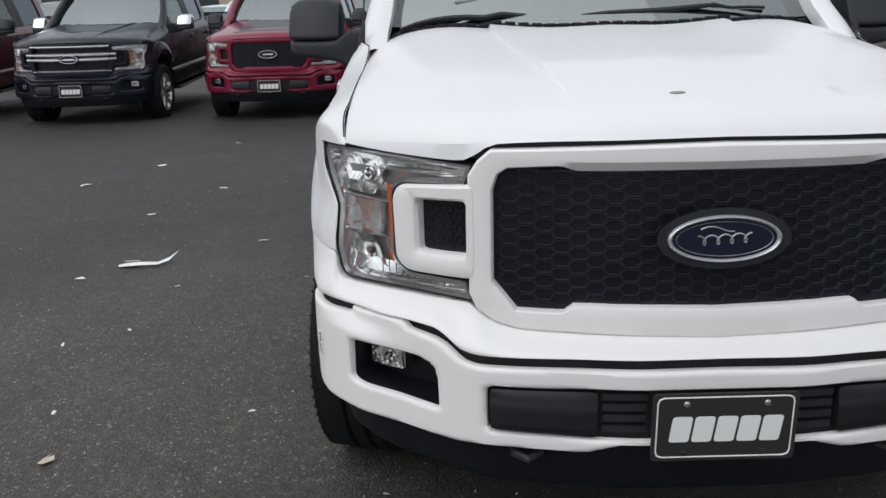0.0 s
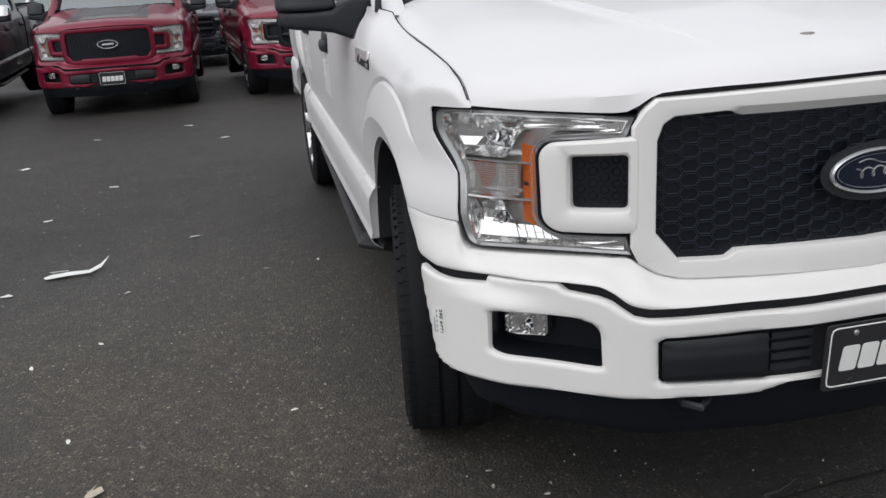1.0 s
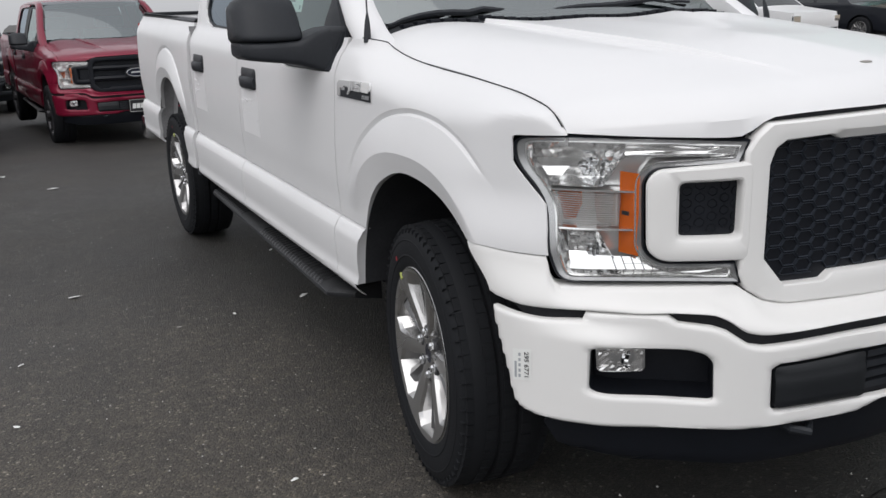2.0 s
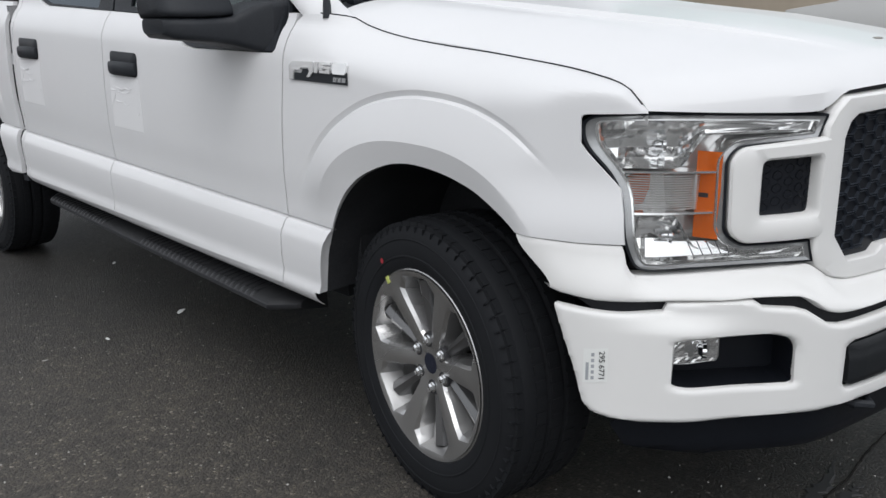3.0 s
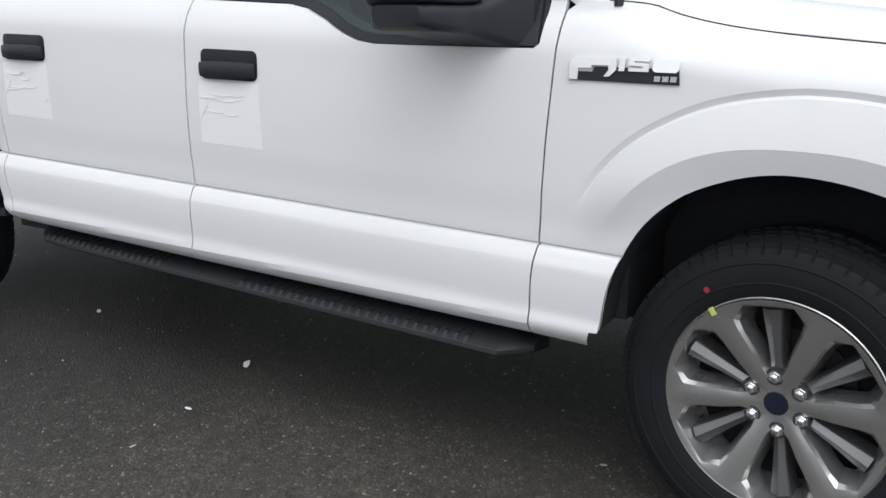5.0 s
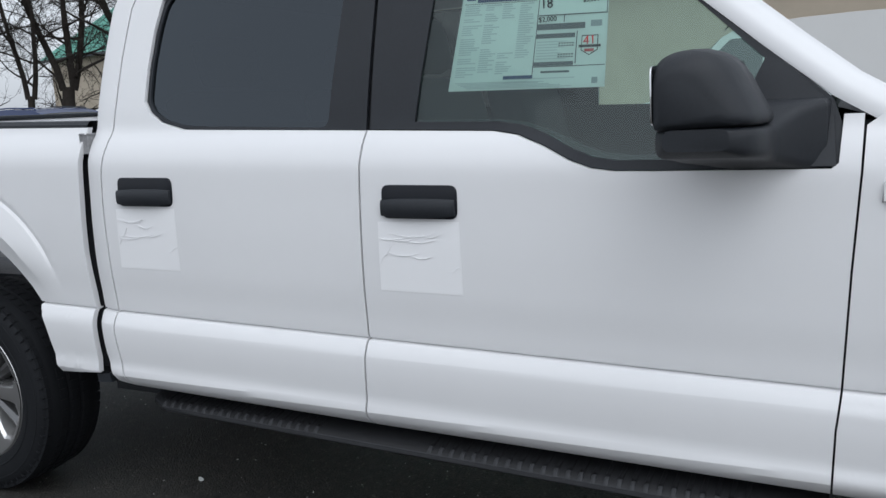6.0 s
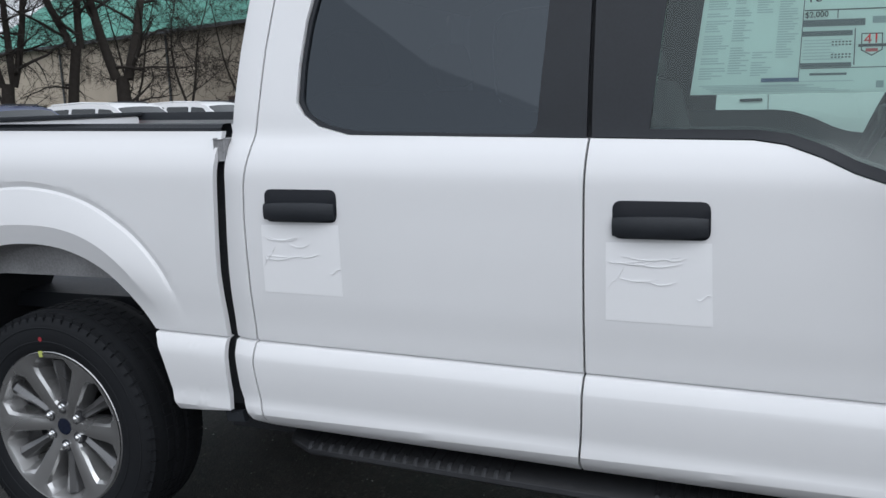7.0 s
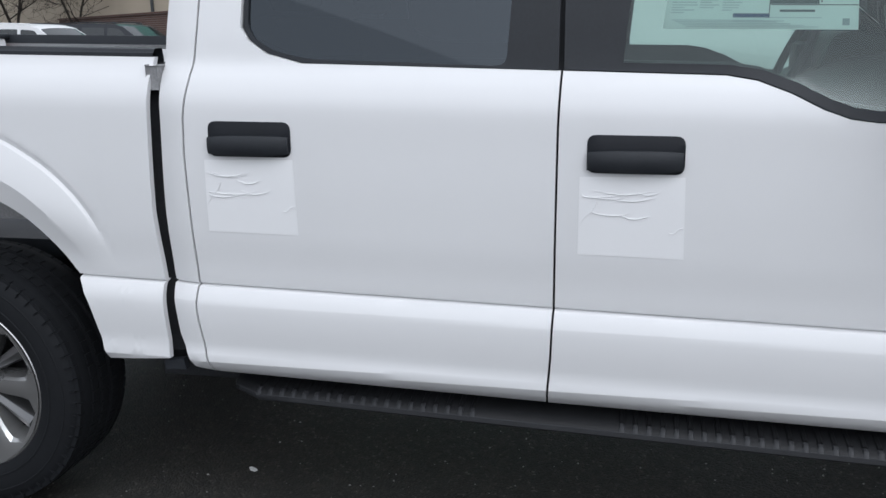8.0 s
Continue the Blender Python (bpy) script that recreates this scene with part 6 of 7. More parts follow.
        part("tow_hook", tube([(p.x - 0.03, p.y + 0.06, 0.43), (p.x - 0.03, p.y - 0.01, 0.425), (p.x, p.y - 0.035, 0.423), (p.x + 0.03, p.y - 0.01, 0.425), (p.x + 0.03, p.y + 0.06, 0.43)], 0.011, 8), PLASTIC, truck, "black tow hook")

# ---- ground ----
def ground_z(x, y):
    """The car park lies level round the white truck and falls gently away behind it."""
    u = min(1.0, max(0.0, (y - 4.0) / 7.0))
    drop = 0.13 * u * u * (3 - 2 * u) + 0.031 * max(0.0, y - 10.0)
    side = min(1.0, max(0.0, (x - 3.0) / 9.0))
    return -drop * (1 - side * side * (3 - 2 * side))


xs = sorted({*np.round(np.linspace(-16, 30, 24), 3), -400.0, -120.0, -45.0, 60.0, 120.0, 400.0})
ys = sorted({*np.round(np.linspace(-12, 60, 73), 3), -400.0, -120.0, -45.0, 60.0, 120.0, 400.0})
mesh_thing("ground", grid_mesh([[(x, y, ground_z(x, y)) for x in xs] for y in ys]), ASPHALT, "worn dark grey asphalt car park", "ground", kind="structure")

# ---- vehicles ----
build_truck(WHITE, WHITE_BUMPER, "new white crew-cab pickup truck with black trim", "", True)


def far_truck(x, y, paint, label, turn=0.0, **kw):
    t = build_truck(paint, paint, label, "parked pickups", False, **kw)
    t.matrix_world = pose(x, y, ground_z(x, y + 2), 0, 0, turn)
    return t


HOOD_GREY = car_paint("dark_hood_graphic", (0.06, 0.052, 0.058), 0.0, 0.4)
far_truck(-2.95, 10.30, RED, "red pickup truck with a black mesh grille", grille="mesh", rims="dark", decal=True)
far_truck(-0.22, 10.75, RED, "red pickup truck with black grille bars", turn=4.5, rims="dark", grille="bars", accent=GRILLE_BLACK)
black_a = far_truck(-5.62, 10.2, BLACK_PAINT, "black pickup truck with a silver grille", grille="silver", rims="chrome", accent=GRILLE_BLACK)
maroon = far_truck(-8.35, 10.1, MAROON, "maroon pickup truck with chrome wheels", grille="silver", rims="chrome", accent=GRILLE_BLACK)
white_b = far_truck(-5.0, 18.4, WHITE, "white pickup truck parked in the row behind", grille="bars", accent=GRILLE_BLACK)
navy_b = far_truck(-2.3, 18.6, DARK_PAINT, "dark pickup truck parked in the row behind", grille="bars", accent=GRILLE_BLACK)
for ob, x, y, label in ((navy_b, -9.9, 18.5, "dark pickup truck parked in the row behind"), (black_a, 0.6, 18.4, "black pickup truck in the row behind"), (navy_b, -2.6, 26.4, "dark pickup truck far back in the lot"), (white_b, -7.9, 26.4, "white pickup truck far back in the lot"), (black_a, 0.2, 26.6, "black pickup truck far back in the lot")):
    copy_thing(ob, pose(x, y, ground_z(x, y)))["label"] = label


# ---- window price sheet ----
DARK_PRINT = simple("dark_print", (0.10, 0.11, 0.12), 0.7, vary=0.1)


def build_price_sheet():
    """The printed price sheet stuck inside the front passenger window."""
    x0 = lambda z: -0.838 + 0.27 * (z - 1.55)
    L = lambda y, z, h: Vector((x0(z) - h, y, z))
    skew = lambda u, v: (2.555 - 0.432 * u - 0.030 * v * (1 - u) + 0.0 * u, 1.423 - 0.010 * u + (0.258 - 0.006 * u) * v)
    sheet_ob = thing("window_price_sheet", "printed price sheet stuck inside the passenger window", "price sheet")

    def patch(name, u0, v0, u1, v1, mat, h, label=""):
        pts = [skew(u0, v0), skew(u1, v0), skew(u1, v1), skew(u0, v1)]
        bm = prism(pts, lambda y, z, d: L(y, z, h + d), 0.0006)
        return part(name, bm, mat, sheet_ob, label)

    patch("paper", 0, 0, 1, 1, LABEL_WHITE, 0.0, "white glossy paper")
    patch("header_bar", 0.11, 0.90, 0.53, 0.985, LABEL_BLUE, 0.001, "dark blue header bar")
    patch("header_bar", 0.36, 0.105, 0.55, 0.14, LABEL_BLUE, 0.001)
    patch("divider_bar", 0.55, 0.93, 0.82, 0.955, INK, 0.001)
    for v0, v1, u0, u1 in ((0.585, 0.645, 0.545, 0.86), (0.50, 0.545, 0.545, 0.80), (0.225, 0.265, 0.545, 0.80), (0.155, 0.175, 0.60, 0.78)):
        patch("divider_bar", u0, v0, u1, v1, DARK_PRINT, 0.001)
    rng = random.Random(11)
    for col, (a, b) in enumerate(((0.03, 0.17), (0.18, 0.29), (0.30, 0.41), (0.42, 0.53))):
        for k in range(33):
            v = 0.86 - 0.0225 * k
            if (col == 2 and 6 < k < 22) or rng.random() < 0.12 or (col == 3 and k > 24):
                continue
            patch("text_line", a, v, a + (b - a) * rng.uniform(0.45, 1.0), v + 0.011, TEXT_GREY, 0.001)
    for k in range(9):
        v = 0.46 - 0.028 * k if k < 7 else 0.10 - 0.03 * (k - 7)
        patch("text_line", 0.56 if k < 7 else 0.36, v, (0.56 if k < 7 else 0.36) + rng.uniform(0.12, 0.2 if k < 7 else 0.5), v + 0.009, TEXT_GREY, 0.001)
    for u0, u1, v0, v1 in ((0.553, 0.995, 0.725, 0.735), (0.72, 0.725, 0.655, 0.735), (0.81, 0.815, 0.24, 0.56), (0.553, 0.995, 0.215, 0.222)):
        patch("rule", u0, v0, u1, v1, INK, 0.001)
    for v in (0.44, 0.415, 0.33, 0.305):
        for k in range(6):
            patch("tick_mark", 0.70 + 0.017 * k, v, 0.71 + 0.017 * k, v + 0.012, INK, 0.001)
    for k in range(5):
        patch("text_line", 0.04 + 0.02 * k, 0.075 - 0.014 * k, 0.52 + 0.07 * k, 0.083 - 0.014 * k, TEXT_GREY, 0.001)
    patch("logo_mark", 0.03, 0.925, 0.095, 0.965, LABEL_BLUE, 0.001, "dark blue oval mark")
    for u0, u1, v0, v1 in ((0.545, 0.549, 0.10, 0.985), (0.553, 0.995, 0.985, 0.989), (0.991, 0.995, 0.735, 0.985), (0.02, 0.53, 0.885, 0.889)):
        patch("rule", u0, v0, u1, v1, INK, 0.001)
    patch("code_patch", 0.895, 0.60, 0.965, 0.66, LABEL_GREY, 0.001, "grey print block")
    patch("code_patch", 0.92, 0.04, 0.955, 0.10, LABEL_GREY, 0.001)
    def shield(name, grow, mat, h, label=""):
        pts = [skew(0.895 + du * grow, 0.420 + dv * grow) for du, dv in ((-0.052, 0.095), (-0.052, -0.055), (0.0, -0.105), (0.052, -0.055), (0.052, 0.095))]
        part(name, prism(pts, lambda y, z, d: L(y, z, h + d), 0.0006), mat, sheet_ob, label)

    shield("award_plate", 1.0, INK, 0.001, "shield-shaped award mark")
    shield("award_ground", 0.90, LABEL_WHITE, 0.002)
    patch("award_bar", 0.83, 0.395, 0.965, 0.42, INK, 0.003)
    patch("award_foot", 0.866, 0.352, 0.924, 0.380, LABEL_RED, 0.003)
    turn = Matrix(((0, 0, -1, 0), (-1, 0, 0, 0), (0, 1, 0, 0), (0, 0, 0, 1)))
    for text, u, v, size, mat in (("18", 0.60, 0.845, 0.034, INK), ("$3,250", 0.89, 0.865, 0.016, INK), ("$2,000", 0.615, 0.69, 0.018, INK), ("41", 0.895, 0.455, 0.034, LABEL_RED)):
        y, z = skew(u, v)
        bm = lettering(text, size, 0.0004, Matrix.Translation(L(y, z, 0.0042)) @ turn)
        part("figure", bm, mat, sheet_ob, "printed figure")
    return sheet_ob


build_price_sheet()


# ---- wagons and van ----
def build_wagon(paint, label, name, category, group, roof, windows, shield, length, half, wheels, radius, rails=False):
    """A closed car: roof is its outline from the nose over the roof to the tail, as (y, z)."""
    car = thing(name, label, category, group)
    belt = 1.05

    def wide(y, z):
        x = half - 0.02 * abs((y - length / 2) / length * 2) ** 4 * 6
        return x - 0.24 * max(0.0, z - belt) - 0.10 * max(0.0, 0.55 - z)

    arch = []
    for yc in reversed(wheels):
        arch += [(yc + (radius + 0.06) * math.cos(a), max(0.30, radius + (radius + 0.06) * math.sin(a))) for a in np.linspace(0, math.pi, 13)]
    outline = [(0.02, 0.30)] + roof + [(length - 0.02, 0.30)] + arch
    for s in (-1, 1):
        part("body_side", sheet(outline, lambda y, z, h: Vector((s * (wide(y, z) + h), y, z)), 0.12, 0.03), paint, car, angle=40)
        for pts in windows:
            part("window", sheet(rounded(pts, 0.05, 3), lambda y, z, h: Vector((s * (wide(y, z) + 0.006 + h), y, z)), 0.15, 0.01), GLASS_CAR, car, "dark side glass")
        for yc in wheels:
            w = build_wheel(False)
            w.parent = car
            k = radius / 0.402
            w.matrix_basis = pose(s * (half - 0.12), yc, radius, 0, 0, 0 if s < 0 else 180) @ Matrix.Diagonal((0.85, k, k, 1))
        if rails:
            pts = [(s * (wide(y, z) - 0.10), y, z + 0.035) for y, z in roof if 2.2 < y < 4.5]
            pts = [(pts[0][0], pts[0][1] - 0.05, pts[0][2] - 0.035)] + pts + [(pts[-1][0], pts[-1][1] + 0.05, pts[-1][2] - 0.035)]
            part("roof_rail", tube(pts, 0.018, 6), paint if s < 0 else PLASTIC, car, "roof rail")
        part("headlamp", boxes((s * (half - 0.28), 0.005, 0.72, s * (half - 0.06), 0.08, 0.88), bevel=0.02), LAMP_SILVER, car)
    fine = []
    for (y0, z0), (y1, z1) in zip(roof, roof[1:]):
        n = max(1, int(math.hypot(y1 - y0, z1 - z0) / 0.12))
        fine += [(y0 + (y1 - y0) * k / n, z0 + (z1 - z0) * k / n) for k in range(n)]
    fine.append(roof[-1])
    rows = [[(u * wide(y, z), y, z + 0.03 * (1 - abs(u) ** 2.5) * (1 if z > 1.0 else 0)) for u in np.linspace(-1, 1, 9)] for y, z in fine]
    part("body_top", grid_mesh(rows), paint, car, angle=40)
    for a, b in shield:
        ps = [(a[0] + (b[0] - a[0]) * t, a[1] + (b[1] - a[1]) * t) for t in np.linspace(0, 1, 6)]
        rows = [[(u * (wide(y, z) - 0.06), y - 0.012, z + 0.045 - 0.03 * abs(u) ** 2.5) for u in np.linspace(-1, 1, 9)] for y, z in ps]
        part("windscreen", grid_mesh(rows), GLASS_CAR, car, "windscreen glass")
    part("underbody", boxes((-half + 0.25, 0.1, 0.25, half - 0.25, length - 0.1, 0.6)), VOID_BLACK, car)
    return car


GLASS_CAR = simple("dark_car_glass", (0.02, 0.024, 0.026), 0.08, vary=0.1, spec=0.8)
SUV_ROOF = [(0.0, 0.55), (0.02, 0.80), (0.10, 0.98), (0.9, 1.08), (1.30, 1.14), (2.05, 1.66), (2.35, 1.74), (3.2, 1.78), (4.2, 1.75), (4.55, 1.68), (4.85, 1.15), (4.95, 0.95), (4.98, 0.5)]
SUV_WINDOWS = ([(1.72, 1.17), (2.55, 1.19), (2.55, 1.64), (2.15, 1.60)], [(2.65, 1.19), (3.45, 1.20), (3.42, 1.66), (2.65, 1.645)], [(3.55, 1.20), (4.35, 1.22), (4.22, 1.64), (3.52, 1.66)])


def suv(x, y, paint, label):
    c = build_wagon(paint, label, "suv", "suv", "parked suvs", SUV_ROOF, SUV_WINDOWS, (((1.34, 1.15), (2.02, 1.62)),), 5.0, 0.97, (0.95, 3.85), 0.38, True)
    c.matrix_world = pose(x, y, ground_z(x, y)) @ Matrix.Diagonal((1, 1, 0.985, 1))
    return c


white_suv = suv(15.10, 16.0, WHITE, "white suv with roof rails")
copy_thing(white_suv, pose(18.75, 16.0, ground_z(18.75, 16)) @ Matrix.Diagonal((1, 1, 0.985, 1)))
suv(11.45, 16.0, NAVY, "dark blue suv with roof rails")
suv(22.15, 15.6, DARK_PAINT, "dark grey suv with roof rails")

VAN_ROOF = [(0.0, 0.55), (0.02, 0.95), (0.12, 1.14), (0.82, 1.25), (0.98, 1.33), (1.72, 2.09), (1.92, 2.19), (2.10, 2.225), (2.72, 2.27), (3.4, 2.29), (5.6, 2.29), (5.75, 2.20), (5.88, 1.0), (5.90, 0.5)]
# a duller white than the pickup's paint
DULL_WHITE = car_paint("dull_white_paint", (0.50, 0.50, 0.49), 0.0, 0.2)
van = build_wagon(DULL_WHITE, "white cargo van parked beyond the truck", "cargo_van", "van", "", VAN_ROOF, ([(1.07, 1.300), (1.70, 1.375), (2.12, 1.465), (2.25, 1.56), (2.30, 2.06), (1.84, 2.06)],), (((1.0, 1.36), (1.68, 2.04)),), 5.92, 1.0, (0.95, 4.6), 0.36)
for s in (-1, 1):
    part("door_handle", boxes((s * 0.93, 2.09, 1.268, s * 0.975, 2.38, 1.305), bevel=0.010), PLASTIC, van, "black door handle")
    for z0, z1, x0 in ((0.5, 1.05, 0.998), (1.05, 1.5, 0.950), (1.5, 2.05, 0.830)):
        seam = [(s * (x0 - 0.24 * max(0.0, z - 1.05) + (0.003 if z0 < 1 else 0.053 if z0 < 1.4 else 0.173)), 2.455, z) for z in (z0, z1)]
        part("door_seam", tube(seam, 0.005, 5), VOID_BLACK, van)
    part("roof_cable", tube([(s * (0.66 + 0.03 * math.sin(9 * u)), 1.75 + 0.50 * u, 2.19 + 0.05 * abs(math.sin(u * 9)) + 0.05 * u) for u in np.linspace(0, 1, 30)], 0.010, 5), PLASTIC, van, "looped dark cable on the roof edge")
van.matrix_world = pose(10.6, 5.15, 0, 0, 0, 180)


# ---- building ----
def wall_material(name, color, dark):
    m, t, b = material(name)
    n1, n2 = noise_tex(t, 0.6, 6.0), noise_tex(t, 30.0, 4.0)
    r = ramp(t, n1.outputs[0], [(0.3, dark), (0.7, color)])
    t.links.new(r.outputs[0], b.inputs["Base Color"])
    b.inputs["Roughness"].default_value = 0.9
    bp = t.nodes.new("ShaderNodeBump")
    bp.inputs["Strength"].default_value, bp.inputs["Distance"].default_value = 0.4, 0.01
    t.links.new(n2.outputs[0], bp.inputs["Height"])
    t.links.new(bp.outputs[0], b.inputs["Normal"])
    return m


def brick_material():
    m, t, b = material("brown_brick")
    tc, br = t.nodes.new("ShaderNodeTexCoord"), t.nodes.new("ShaderNodeTexBrick")
    parts_of, mp = t.nodes.new("ShaderNodeSeparateXYZ"), t.nodes.new("ShaderNodeCombineXYZ")
    t.links.new(tc.outputs["Object"], parts_of.inputs[0])
    t.links.new(parts_of.outputs["Y"], mp.inputs["X"])
    t.links.new(parts_of.outputs["Z"], mp.inputs["Y"])
    t.links.new(mp.outputs[0], br.inputs["Vector"])
    br.inputs["Scale"].default_value = 1.0
    br.inputs["Brick Width"].default_value, br.inputs["Row Height"].default_value, br.inputs["Mortar Size"].default_value = 0.22, 0.075, 0.008
    br.inputs["Color1"].default_value, br.inputs["Color2"].default_value, br.inputs["Mortar"].default_value = (0.085, 0.042, 0.033, 1), (0.13, 0.065, 0.050, 1), (0.24, 0.21, 0.19, 1)
    t.links.new(br.outputs[0], b.inputs["Base Color"])
    b.inputs["Roughness"].default_value = 0.9
    return m


# dull grey pane, lighter than the car glass
DULL_PANE = simple("dull_window_pane", (0.09, 0.09, 0.085), 0.4, vary=0.3, scale=2)
STUCCO = wall_material("tan_stucco", (0.50, 0.43, 0.34), (0.43, 0.37, 0.29))
GREEN_ROOF = simple("green_metal_roof", (0.10, 0.30, 0.235), 0.6, vary=0.12, scale=0.7)
BRICK = brick_material()
BARK = simple("dark_bark", (0.035, 0.030, 0.026), 0.95, vary=0.35, scale=6, bump=0.8, bump_scale=40, spec=0.2)


def build_hall():
    hall = thing("church_hall", "tan stucco hall with a green metal roof", "building")
    x0, x1, y0, y1, eave, ridge = 35.0, 49.0, -4.0, 55.0, 6.0, 12.4
    wins = [(y, z) for y in (20.5, 26.0, 31.5, 37.0, 42.5) for z in (4.1,)]
    front = [(y0, -0.3), (y1, -0.3), (y1, eave), (y0, eave)]
    holes = []
    for y, z in wins:
        for d in (-0.32, 0.32):
            holes.append([(y + d - 0.20, z - 0.75), (y + d + 0.20, z - 0.75), (y + d + 0.20, z + 0.75), (y + d - 0.20, z + 0.75)])
    part("wall", sheet(front, lambda y, z, h: Vector((x0 - h, y, z)), 9.0, 0.25, 0.0, holes), STUCCO, hall)
    for h in holes:
        (a, b), (c, d) = h[0], h[2]
        w = part("window", boxes((x0 + 0.16, a, b, x0 + 0.20, c, d)), DULL_PANE, hall, "dull narrow window")
        for lo, hi in (((b + d) / 2 - 0.03, (b + d) / 2 + 0.03), (b, b + 0.05), (d - 0.05, d)):
            part("window_bar", boxes((x0 + 0.08, a, lo, x0 + 0.16, c, hi)), STUCCO, w)
    part("wall", boxes((x0 + 0.25, y1 - 0.3, -0.3, x1, y1, eave)), STUCCO, hall)
    part("wall", boxes((x0 + 0.25, y0, -0.3, x1, y0 + 0.3, eave)), STUCCO, hall)
    part("wall", boxes((x1 - 0.3, y0 + 0.3, -0.3, x1, y1 - 0.3, eave)), STUCCO, hall)
    xm = (x0 + x1) / 2
    o = 0.6
    e = [(x0 - o, y0 - o, eave - 0.25), (x0 - o, y1 + o, eave - 0.25), (x1 + o, y1 + o, eave - 0.25), (x1 + o, y0 - o, eave - 0.25)]
    bm = bmesh.new()
    vs = [bm.verts.new(p) for p in e] + [bm.verts.new((xm, y0 + 7, ridge)), bm.verts.new((xm, y1 - 7, ridge))]
    for f in ((0, 1, 5, 4), (1, 2, 5), (2, 3, 4, 5), (3, 0, 4), (3, 2, 1, 0)):
        bm.faces.new([vs[k] for k in f])
    roof = part("roof", bm, GREEN_ROOF, hall, "green metal hip roof", smooth=False)
    for k in range(1, 86):
        y = y0 - o + (y1 - y0 + 2 * o) * k / 86
        t = min(1.0, (y - y0 + o) / (7 + o), (y1 + o - y) / (7 + o))
        a, b = Vector((x0 - o, y, eave - 0.22)), Vector((x0 - o + (xm - x0 + o) * t, y, eave - 0.22 + (ridge - eave + 0.25) * t))
        part("roof_seam", tube([a, b], 0.016, 4), GREEN_ROOF, roof)
    part("fascia_board", boxes((x0 - o - 0.05, y0 - o, eave - 0.40, x0 - o, y1 + o, eave - 0.22)), TRIM_GREY, hall, "dark eaves board")
    for y in (23.3, 34.2, 45.0):
        part("downpipe", tube([(x0 - 0.10, y, eave - 0.4), (x0 - 0.10, y, -0.2)], 0.07, 8), TRIM_GREY, hall, "dark downpipe")
    return hall


build_hall().matrix_world = pose(34.0, 28.1, 0, 0, 0, -15.5) @ Matrix.Translation((-34.4, -28.0, 0))
brick_wall = mesh_thing("brick_wall", boxes((-0.2, 0, -0.3, 0.2, 15.4, 2.10), (-0.26, -0.05, 2.10, 0.26, 15.45, 2.17)), BRICK, "low brown brick wall beside the parked cars", "wall", smooth=False)
brick_wall.matrix_world = pose(25.0, 17.4, 0, 0, 0, -40.4)
low = thing("annex", "low annex with a green roof", "building")
part("wall", boxes((27.0, 51.5, -0.3, 33.0, 60.0, 2.4)), STUCCO, low)
bm = prism([(26.6, 2.4), (33.4, 2.4), (30.0, 4.4)], lambda x, z, h: Vector((x, 51.0 + h, z)), 9.5)
part("roof", bm, GREEN_ROOF, low, smooth=False)


